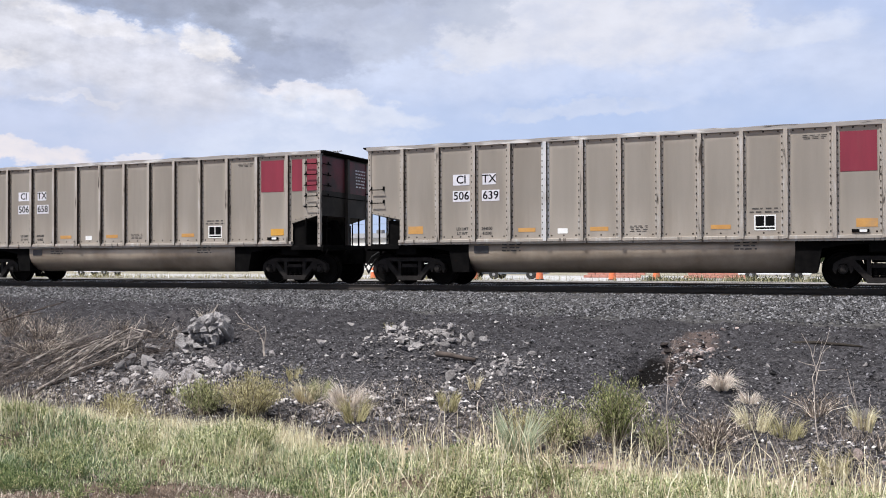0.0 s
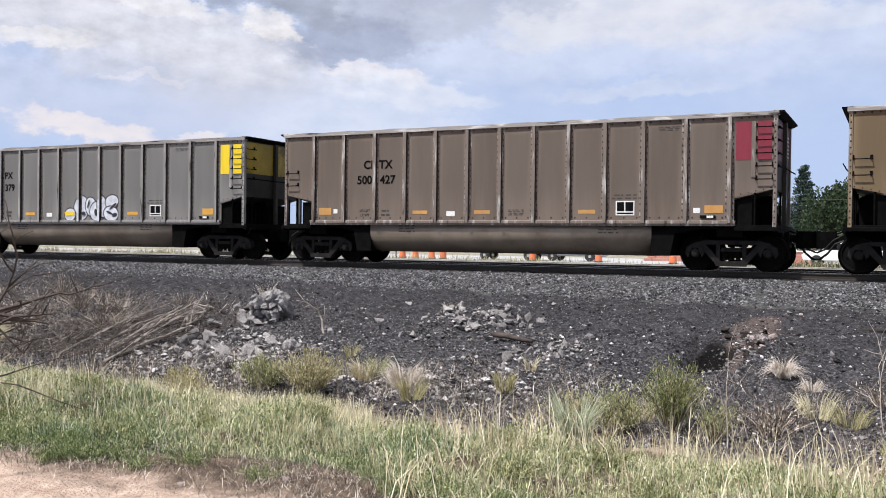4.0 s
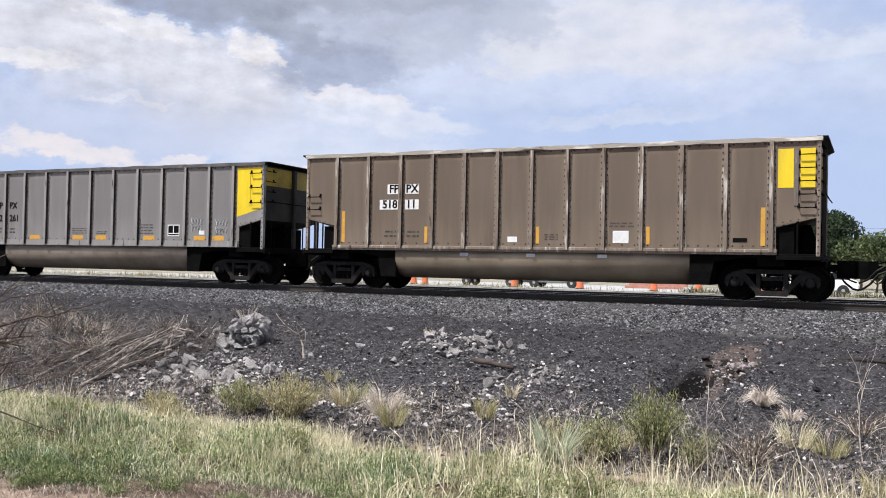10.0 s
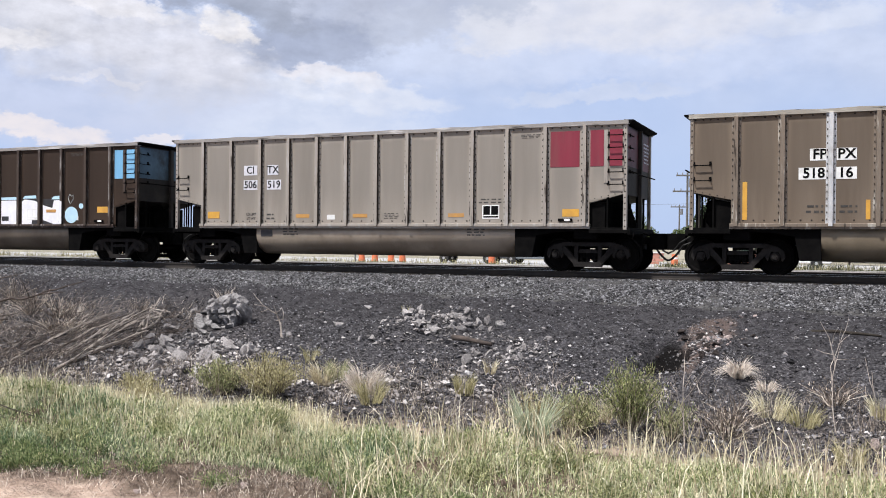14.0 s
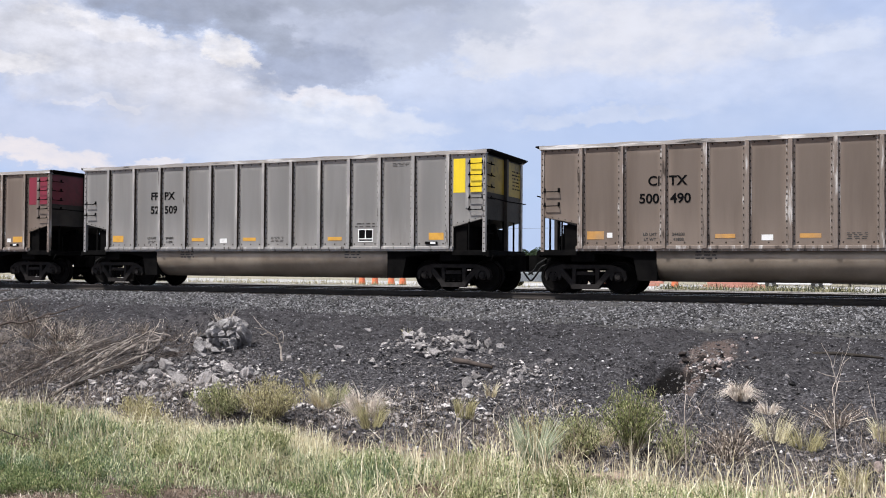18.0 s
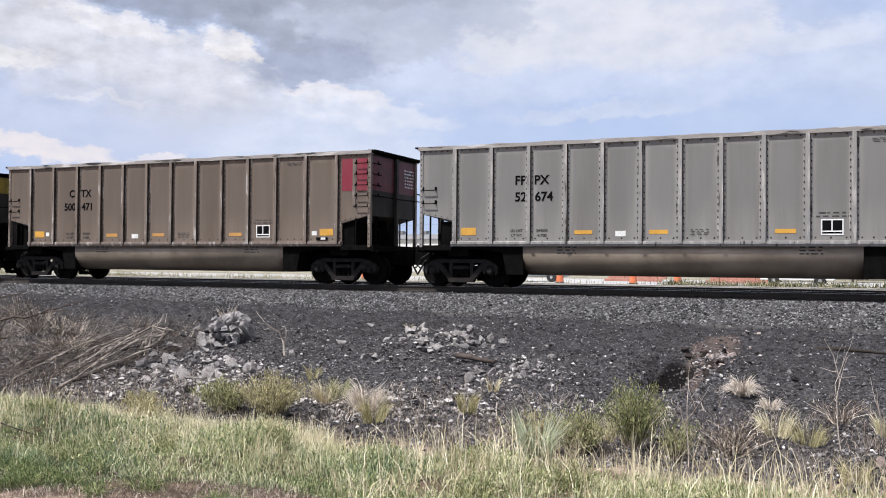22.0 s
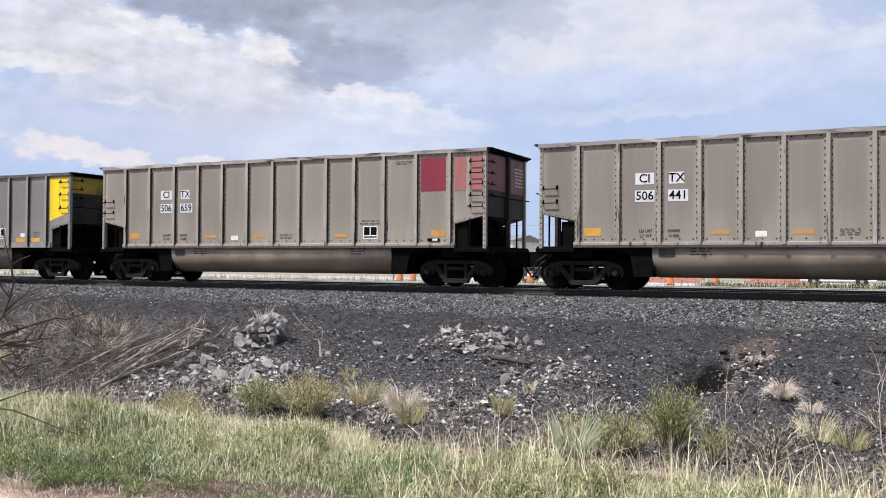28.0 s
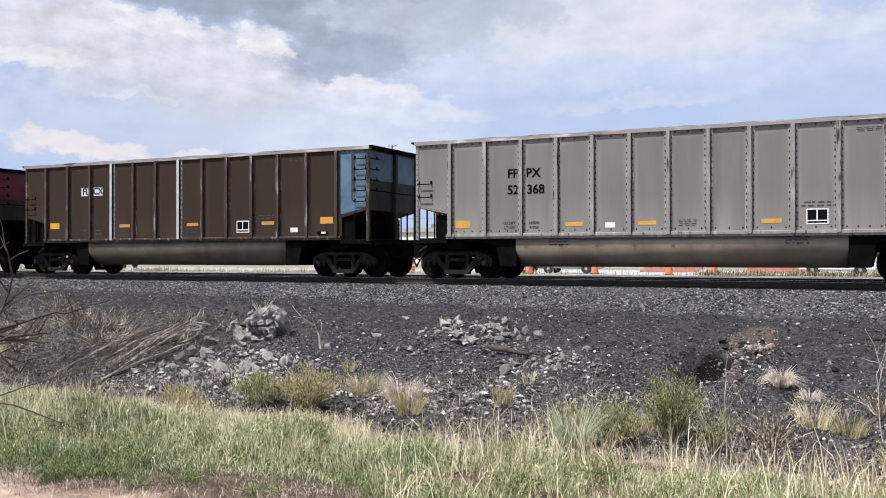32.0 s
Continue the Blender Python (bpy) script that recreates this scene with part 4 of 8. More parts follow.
def frame_plate_mesh():
    """The white outlined pair of black inspection boxes."""
    def build(bm):
        for x0, x1, z0, z1 in ((-0.25, 0.25, 0.16, 0.19), (-0.25, 0.25, -0.19, -0.16), (-0.25, -0.22, -0.16, 0.16), (0.22, 0.25, -0.16, 0.16), (-0.02, 0.01, -0.10, 0.16), (-0.22, 0.22, -0.115, -0.085)):
            box(bm, x0, x1, -0.006, -0.002, z0, z1)
    return cached("inspection_frame", build)


PY = -1.548    # just proud of the side sheets


def mark(car, name, me, mat, x, z, y=PY, label="", turn=0.0):
    return place(name, me, mat, car, pose(x, y, z, 0, turn, 0), label)


def build_car(spec):
    shape, tones, label = spec["shape"], spec["tones"], spec["label"]
    s = SHAPES[shape]
    sheet, stake, tub = tones
    car = new("coal_car")
    tagged(car, label, "railway car", "coal cars of the train")
    st = s["stakes"]
    rng = random.Random(spec["seed"])
    top_mat = CHORD_DARK if shape == "B" else CHORD
    nail = GRIME_SHADE
    for side in (-1, 1):
        turn = 0 if side < 0 else 180
        base = pose(0, 0, 0, 0, 0, turn)
        for i in range(len(st) - 1):
            w = st[i + 1] - st[i]
            place("side_sheet", sheet_mesh(shape, round(w - 0.02, 3)), sheet, car, base @ pose((st[i] + st[i + 1]) / 2, -1.545, 0))
        for x in st:
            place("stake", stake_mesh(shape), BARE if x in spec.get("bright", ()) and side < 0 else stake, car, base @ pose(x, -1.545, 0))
            tagged(place("rivet_strip", rivets_mesh(shape), nail if shape != "F" else stake, car, base @ pose(x, -1.545, 0)), kind="stuff")
        wr, wl = CORNER - st[-1], CORNER + st[0]
        place("end_side_sheet", end_panel_mesh(shape, round(wr, 3)), sheet, car, base @ pose(st[-1], -1.545, 0))
        me = end_panel_mesh(shape, round(wl, 3))
        key = "flip|" + me.name
        if key not in MESHES:
            c = me.copy()
            c.transform(Matrix.Diagonal((-1, 1, 1, 1)))
            c.flip_normals()
            MESHES[key] = c
        place("end_side_sheet", MESHES[key], sheet, car, base @ pose(st[0], -1.545, 0))
        for x in (-CORNER, CORNER):
            place("corner_post", corner_mesh(shape), stake, car, base @ pose(x, -1.55, 0))
        place("top_chord", chord_mesh(shape), top_mat, car, base @ pose(0, -1.55, 0))
        place("side_sill", sill_mesh(shape), stake, car, base @ pose(0, -1.555, 0))
        # grab irons: ladder at one end, two at the other
        lad = (3.62, 3.30, 2.98, 2.66, 2.34) if shape != "B" else (3.55, 3.10, 2.62)
        for z in lad:
            place("rung", rung_mesh(0.40, 0.09), STEEL_DARK, car, base @ pose(CORNER - 0.25, -1.552, z - 0.05))
        for z in (2.72, 2.34):
            place("rung", rung_mesh(0.40, 0.09), STEEL_DARK, car, base @ pose(-CORNER + 0.25, -1.552, z))
        for x in (-6.72, 6.78):
            place("post", bar_mesh("post|1", [(0, 0, 1.12), (0, 0, 1.5), (0, 0, 1.98)], 0.026), STEEL_DARK, car, base @ pose(x, -1.50, 0))
    for end in (-1, 1):
        base = pose(0, 0, 0, 0, 0, 0 if end > 0 else 180)
        place("end_sheet", end_wall_mesh(shape), spec.get("end_mat", SOOT_SHADE), car, base @ pose(CORNER - 0.03, 0, 0))
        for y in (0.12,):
            place("end_stake", end_stake_mesh(shape), spec.get("end_mat", SOOT_SHADE), car, base @ pose(CORNER - 0.012, y, 0))
        place("end_chord", end_chord_mesh(shape), STEEL_DARK if spec.get("sooty", True) else stake, car, base @ pose(CORNER - 0.05, 0, 0))
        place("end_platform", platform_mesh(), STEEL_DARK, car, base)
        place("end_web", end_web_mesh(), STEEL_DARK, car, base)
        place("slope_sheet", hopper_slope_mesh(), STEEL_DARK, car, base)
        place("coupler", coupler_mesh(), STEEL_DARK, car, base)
        place("air_hose", bar_mesh("hose|1", [(7.42, 0.45, 0.80), (7.62, 0.46, 0.72), (7.80, 0.40, 0.48), (7.98, 0.20, 0.34), (8.08, 0.02, 0.32)], 0.028), RUBBER, car, base)
        place("uncoupling_lever", bar_mesh("lever|1", [(CORNER + 0.18, -1.5, 0.86), (CORNER + 0.20, -1.4, 1.02), (CORNER + 0.22, -0.4, 1.04), (CORNER + 0.55, -0.12, 0.92), (CORNER + 0.56, -0.1, 0.62)], 0.02), STEEL_DARK, car, base)
        place("air_hose", bar_mesh("hose|2", [(7.42, 0.62, 0.95), (7.66, 0.64, 0.80), (7.86, 0.50, 0.58), (8.05, 0.30, 0.50)], 0.024), RUBBER, car, base)
        for z in (3.62, 3.30, 2.98, 2.66):
            place("rung", rung_mesh(0.42, 0.10), STEEL_DARK, car, base @ pose(CORNER + 0.0, -1.22 * (1 if end > 0 else -1) * (1 if end > 0 else -1), z - 0.05, 0, 0, 90))
        place("cross_bar", bar_mesh("cross_bar|1", [(CORNER + 0.16, -1.5, 2.62), (CORNER + 0.16, 0.0, 2.60), (CORNER + 0.16, 1.5, 2.62)], 0.018), STEEL_DARK, car, base)
        for y in (-1.0, 0.15, 1.05):
            place("post", bar_mesh("post|2", [(0, 0, 1.14), (0, 0, 1.6), (0, 0, 2.06)], 0.03), STEEL_DARK, car, base @ pose(CORNER - 0.06, y, 0))
        place("handrail", bar_mesh("handrail|1", [(CORNER + 0.04, -1.45, 1.16), (CORNER + 0.04, -1.45, 1.62), (CORNER + 0.04, -0.95, 1.66), (CORNER + 0.04, -0.95, 1.16)], 0.018), STEEL_DARK, car, base)
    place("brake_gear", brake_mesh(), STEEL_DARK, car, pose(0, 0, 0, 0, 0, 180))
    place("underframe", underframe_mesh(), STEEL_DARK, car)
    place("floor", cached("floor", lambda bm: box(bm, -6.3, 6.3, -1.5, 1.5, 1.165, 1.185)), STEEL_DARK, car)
    tub_shell(car, tub)
    tone = spec.get("tone", (1.0, 1.0, 1.0))
    for ob in car.children:
        ob.color = (*tone, 1.0)
    wheels = [(o, ax, x) for x in (-6.172, 6.172) for o, ax in truck_parts(car, x)]
    return car, wheels

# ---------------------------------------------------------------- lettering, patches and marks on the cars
# End walls: coal soot, with the shade of the ends put into the tone.
SOOT_SHADE = material("coal_sooted_end", (0.010, 0.0085, 0.008), (0.050, 0.040, 0.034), 1.5, 0.7, 0.1, 0.1, 25.0, stain=(0.012, 0.011, 0.010), stain_amount=0.9, stain_low=0.42)
BARE = material("bare_aluminium", (0.50, 0.50, 0.50), (0.66, 0.66, 0.66), 3.0, 0.4, 0.4, 0.05, stain=(0.3, 0.27, 0.24), stain_amount=0.5)
CHORD_DARK = material("sooty_chord", (0.05, 0.048, 0.046), (0.13, 0.125, 0.12), 3.0, 0.6, 0.2, 0.1, stain=(0.42, 0.41, 0.40), stain_amount=0.7, stain_low=0.56)
# Darker copies of the patch paints for the ends: soot plus painted shade.
RED_SOOT_SHADE = material("sooty_shaded_red_paint", (0.06, 0.008, 0.013), (0.15, 0.016, 0.03), 1.4, 0.55, bump=0.05, stain=(0.02, 0.012, 0.012), stain_amount=0.8, stain_low=0.46)
PINK_SOOT_SHADE = material("sooty_shaded_faded_red_paint", (0.17, 0.07, 0.065), (0.26, 0.10, 0.10), 1.4, 0.55, bump=0.05, stain=(0.06, 0.03, 0.03), stain_amount=0.6, stain_low=0.5)
YELLOW_SOOT_SHADE = material("sooty_shaded_yellow_paint", (0.22, 0.15, 0.012), (0.46, 0.33, 0.02), 1.4, 0.55, bump=0.05, stain=(0.05, 0.035, 0.012), stain_amount=0.85, stain_low=0.46)
BLUE_SOOT_SHADE = material("sooty_shaded_blue_paint", (0.05, 0.10, 0.16), (0.10, 0.19, 0.28), 1.4, 0.55, bump=0.05, stain=(0.02, 0.025, 0.03), stain_amount=0.85, stain_low=0.46)
SPRAY_WHITE = material("white_spray_paint", (0.66, 0.66, 0.72), (0.82, 0.82, 0.86), 4.0, 0.5, bump=0.0)
SPRAY_BLUE = material("pale_blue_spray_paint", (0.38, 0.58, 0.72), (0.50, 0.70, 0.82), 4.0, 0.5, bump=0.0)
SPRAY_BLACK = material("black_spray_paint", (0.012, 0.012, 0.014), (0.03, 0.03, 0.035), 4.0, 0.5, bump=0.0)
SPRAY_GREY = material("silver_spray_paint", (0.36, 0.38, 0.43), (0.66, 0.68, 0.74), 6.0, 0.5, bump=0.0, stain=(0.24, 0.26, 0.30), stain_amount=0.7)
SCRAWL = material("scrawled_chalk", (0.55, 0.60, 0.60), (0.7, 0.75, 0.75), 4.0, 0.6, bump=0.0)
STENCIL = material("faded_stencil", (0.022, 0.020, 0.019), (0.06, 0.054, 0.049), 5.0, 0.6, bump=0.0)
RED_MARK = material("red_scrawl", (0.40, 0.02, 0.02), (0.5, 0.04, 0.04), 4.0, 0.5, bump=0.0)


def sheet_shape(bm, outline, lift):
    """A thin painted shape on the side, from an outline in x and z."""
    a = [bm.verts.new((x, PY - lift, z)) for x, z in outline]
    b = [bm.verts.new((x, PY - lift + 0.002, z)) for x, z in outline]
    n = len(a)
    bm.faces.new(a)
    bm.faces.new(b[::-1])
    for i in range(n):
        bm.faces.new((a[i], b[i], b[(i + 1) % n], a[(i + 1) % n]))
    bmesh.ops.recalc_face_normals(bm, faces=bm.faces)


def ellipse(x, z, rx, rz, turn=0.0, n=20):
    c, s = math.cos(radians(turn)), math.sin(radians(turn))
    return [(x + rx * math.cos(a) * c - rz * math.sin(a) * s, z + rx * math.cos(a) * s + rz * math.sin(a) * c) for a in (math.tau * i / n for i in range(n))]


def painted(car, name, outline, mat, lift, label=""):
    bm = bmesh.new()
    sheet_shape(bm, outline, lift)
    return place(name, mesh_from(name, bm), mat, car, None, label)


# side paint, then its end copy darkened by soot and painted shade
END_TONES = {"red": (RED_END, RED_SOOT_SHADE), "red2": (RED_END, RED_SOOT_SHADE), "red2pale": (PINK_END, PINK_SOOT_SHADE), "yellow": (YELLOW_END, YELLOW_SOOT_SHADE),
             "blue": (BLUE_END, BLUE_SOOT_SHADE), "yellow_big": (YELLOW_END, YELLOW_SOOT_SHADE), "tan_big": (TAN_END, YELLOW_SOOT_SHADE), "blue_full": (BLUE_SOOT_SHADE, BLUE_SOOT_SHADE)}


def end_patches(car, spec):
    kind = spec["end"]
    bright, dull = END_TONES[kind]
    word = kind.split("_")[0].replace("2pale", "").replace("2", "")
    top = SHAPES[spec["shape"]]["top"]
    if kind.endswith("_big"):
        painted(car, "end_patch", [(6.24, 2.13), (7.20, 2.40), (7.20, top - 0.16), (6.24, top - 0.16)], bright, 0.0, "large %s painted panel" % word)
        box_end = (-1.5, 1.5, top - 0.72, top - 0.14)
    elif kind == "blue_full":
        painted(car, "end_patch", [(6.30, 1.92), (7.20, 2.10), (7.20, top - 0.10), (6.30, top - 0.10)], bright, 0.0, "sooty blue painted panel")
        box_end = (-1.5, 1.5, 2.95, top - 0.14)
    else:
        for x, w in ((6.50, 0.36), (7.00, 0.34)):
            mark(car, "end_patch", plate_mesh(w, 0.95), bright, x, 3.25, label="%s painted patch" % word)
        if kind.startswith("red2"):
            mark(car, "end_patch", plate_mesh(0.80, 0.95), RED_END, 5.63, 3.25, label="dark red painted square")
        box_end = (-1.5, 1.5, 2.80, top - 0.14)
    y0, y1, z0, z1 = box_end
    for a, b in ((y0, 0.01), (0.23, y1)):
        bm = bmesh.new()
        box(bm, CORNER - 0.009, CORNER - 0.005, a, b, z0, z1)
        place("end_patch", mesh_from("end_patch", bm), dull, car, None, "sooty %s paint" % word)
    if kind.startswith("red") or kind == "yellow":
        me = bars_mesh(6, 0.7, 0.62, 3)
        mark_ob = place("stencil", me, DECAL_PALE if kind.startswith("red") else PAINT_BLACK, car, pose(CORNER - 0.002, 1.05, 3.30, 0, 0, 90))
        tagged(mark_ob, kind="stuff")
    for x in (6.74,):
        mark(car, "ladder_stile", cached("ladder_stile", lambda bm: box(bm, -0.05, 0.05, -0.018, 0.0, 2.34, 3.72)) if spec["shape"] != "B" else cached("ladder_stile|b", lambda bm: box(bm, -0.02, 0.02, -0.012, 0.0, 2.5, 3.6)), spec["tones"][1] if not kind.endswith("_big") else bright, x, 0.0)


def lettering(car, spec):
    low = spec["shape"] == "B"
    z1, z2 = (2.58, 2.12) if low else (2.92, 2.47)
    (l1, l2), (r1, r2) = spec["left"], spec["right"]
    if low:
        xl, xr = -4.50, -3.80
    else:
        xl, xr = -4.27, -3.68
    decal = spec.get("decal", 0)
    bold = 0.008
    if decal == 2:
        rows = ((l1, -4.41, z1, 0.49), (r1, -3.59, z1, 0.39), (l2, -4.41, z2, 0.51), (r2, -3.55, z2, 0.51))
        for text, x, z, w in rows:
            mark(car, "decal", plate_mesh(w, 0.30), DECAL_PALE, x, z, PY, "pale number patch")
            mark(car, "lettering", text_mesh(text, 0.315, 0.003), PAINT_BLACK, x, z, PY - 0.007)
        return
    for text, x, z, w in ((l1, xl, z1, 0.40), (r1, xr, z1, 0.40), (l2, xl - (0.13 if len(l2) > 2 else 0.0), z2, 0.20 * len(l2) + 0.04), (r2, xr + (0.07 if len(r2) > 2 else -0.02), z2, 0.20 * len(r2) + 0.04)):
        if not text:
            continue
        if decal == 1 or (decal == 3 and z == z1):
            pale = DECAL_PALE if decal == 3 else PAINT_WHITE
            mark(car, "decal", plate_mesh(round(w + 0.04, 2), 0.285), pale, x, z, PY, "pale number patch")
            mark(car, "lettering", text_mesh(text, 0.33, bold), PAINT_BLACK, x, z, PY - 0.007)
        else:
            mark(car, "lettering", text_mesh(text, 0.345 if not low else 0.325, bold), PAINT_BLACK, x, z, PY - 0.004)


WEIGHTS = {1: ("244500", "41500"), 5: ("244200", "41800"), 2: ("244500", "41400"), 14: ("244800", "41200"), 15: ("244200", "41800"), 20: ("244600", "41400"), 13: ("244200", "41800"), 17: ("244200", "41800"), 21: ("244300", "41600"), 22: ("244300", "41700"), 18: ("244300", "41700"), 16: ("244200", "41700"), 23: ("244200", "41700")}


def weights(car, spec, xl, xr, z):
    """Load limit and light weight, stencilled on both sides of a stake."""
    for text, dz in (("LD LMT", 0.065), ("LT WT", -0.065)):
        mark(car, "stencil", text_mesh(text, 0.105, 0.002), STENCIL, xl, z + dz, PY - 0.003)
    if spec["seed"] in WEIGHTS:
        for text, dz in zip(WEIGHTS[spec["seed"]], (0.065, -0.065)):
            mark(car, "stencil", text_mesh(text, 0.105, 0.002), STENCIL, xr, z + dz, PY - 0.003)
    else:
        tagged(mark(car, "stencil", bars_mesh(2, 0.36, 0.24, 2), STENCIL, xr, z), kind="stuff")


def small_marks(car, spec):
    shape = spec["shape"]
    seed = spec["seed"]
    rng = random.Random(seed)
    if shape == "B":
        for x, w in ((-5.60, 0.40), (-4.68, 0.50), (-2.67, 0.50), (-0.58, 0.50), (0.50, 0.48), (2.65, 0.48), (4.78, 0.46), (5.54, 0.46)):
            mark(car, "reflector", plate_mesh(w, 0.15), ORANGE if seed != 7 else ORANGE_DULL, x, 1.45, label="orange reflective strip")
        mark(car, "sticker", plate_mesh(0.22, 0.13), PAINT_WHITE, 4.87, 1.63)
        for x, z, n, w, h in ((-0.52, 1.68, 3, 0.70, 0.24), (0.53, 1.62, 2, 0.50, 0.12), (2.55, 1.74, 4, 0.56, 0.38), (5.60, 1.66, 3, 0.34, 0.22), (-6.77, 3.44, 3, 0.6, 0.20)):
            tagged(mark(car, "stencil", bars_mesh(n, w, h, n), STENCIL, x, z), kind="stuff")
        weights(car, spec, -4.52, -3.80, 1.68)
        mark(car, "inspection_plate", plate_mesh(0.46, 0.34), PAINT_BLACK, 3.70, 1.70)
        mark(car, "inspection_frame", frame_plate_mesh(), PAINT_WHITE, 3.70, 1.70)
        ring = ellipse(0, 0, 0.15, 0.15)
        mark(car, "emblem", cached("emblem", lambda bm: tube(bm, [(x, 0, z) for x, z in ring + ring[:1]], 0.010, 4)), PAINT_BLACK, -5.56, 1.76)
        return
    if shape == "C":
        for x, z, w, h in ((-5.97, 1.83, 0.11, 0.93), (-3.21, 1.60, 0.095, 0.46), (-0.18, 1.60, 0.0, 0.0), (0.17, 1.60, 0.095, 0.46), (3.17, 1.60, 0.095, 0.46), (5.99, 1.83, 0.11, 0.94)):
            if w:
                mark(car, "reflector", plate_mesh(w, h), ORANGE, x, z, label="upright orange reflective strip")
        mark(car, "sticker", plate_mesh(0.28, 0.15), PAINT_WHITE, -0.56, 1.48)
        mark(car, "inspection_plate", plate_mesh(0.42, 0.32), PAINT_WHITE, 2.46, 1.56, label="white inspection label")
        for x, z, n, w, h in ((-4.38, 1.62, 2, 0.40, 0.26), (-3.64, 1.62, 2, 0.40, 0.26), (2.46, 1.88, 2, 0.72, 0.16), (0.55, 1.55, 3, 0.4, 0.18)):
            tagged(mark(car, "stencil", bars_mesh(n, w, h, n), STENCIL, x, z), kind="stuff")
        for x in (-2.03, -0.04, 1.96):
            mark(car, "sticker", plate_mesh(0.26, 0.09), DECAL_PALE, x, 1.05, -1.484)
        mark(car, "door_lamp", plate_mesh(0.34, 0.10), STEEL_DARK, 5.45, 1.50, PY - 0.004)
        return
    dusty = spec["tones"] in (TAUPE, BEIGE) or shape == "F"
    mid = ORANGE_DULL if dusty else ORANGE
    zo = 1.70 if shape == "F" else 1.51
    ends = ORANGE_DULL if rng.random() < 0.35 and dusty else ORANGE
    mark(car, "reflector", plate_mesh(0.45, 0.21), ends, -5.80, zo + 0.04, label="orange reflective patch")
    mark(car, "reflector", plate_mesh(0.46, 0.20), ends, 5.80, zo + 0.05, label="orange reflective patch")
    for x in ((-2.52, -0.55, 2.50) if shape == "A" else (-2.44, 0.55, 3.6)):
        mark(car, "reflector", plate_mesh(0.48, 0.105), mid, x, zo, label="orange reflective strip")
    mark(car, "sticker", plate_mesh(0.27, 0.14), PAINT_WHITE, -1.53 if shape == "A" else 4.6, 1.47)
    ax = 3.54 if shape == "A" else 2.62
    mark(car, "inspection_plate", plate_mesh(0.44, 0.36), PAINT_BLACK, ax, 1.60)
    mark(car, "inspection_frame", frame_plate_mesh(), PAINT_WHITE, ax, 1.60)
    lamp = mark(car, "sensor_tag", cached("sensor_tag", lambda bm: box(bm, -0.19, 0.19, -0.05, 0.0, -0.04, 0.04, 0.01)), STEEL_DARK, 5.66, 1.37)
    mark(car, "sensor_face", plate_mesh(0.16, 0.06), PAINT_WHITE, 5.72, 1.37, PY - 0.054)
    for x, z, n, w, h in ((4.67, 3.63, 3, 0.56, 0.12), (3.55, 1.90, 2, 0.76, 0.17), (0.47, 1.50, 4, 0.46, 0.18)):
        tagged(mark(car, "stencil", bars_mesh(n, w, h, n), STENCIL, x, z), kind="stuff")
    if spec.get("extra") != "blocks":
        weights(car, spec, -4.38, -3.66, 1.50)
    if dusty and shape == "A" and spec["tones"] is TAUPE:
        mark(car, "sticker", plate_mesh(0.14, 0.13), PAINT_WHITE, -5.42, 1.55)
        mark(car, "sticker", plate_mesh(0.17, 0.13), PAINT_WHITE, 5.38, 1.53)
    if shape == "A":
        for x in (-3.0, 3.06):
            tagged(mark(car, "stencil", bars_mesh(3, 0.56, 0.24, 5), STENCIL, x, 1.04, -1.483), kind="stuff")
        if spec["tones"] is BEIGE:
            mark(car, "plate", plate_mesh(0.42, 0.20), SPRAY_BLACK, -3.85, 1.0, -1.484, "black stencilled plate")


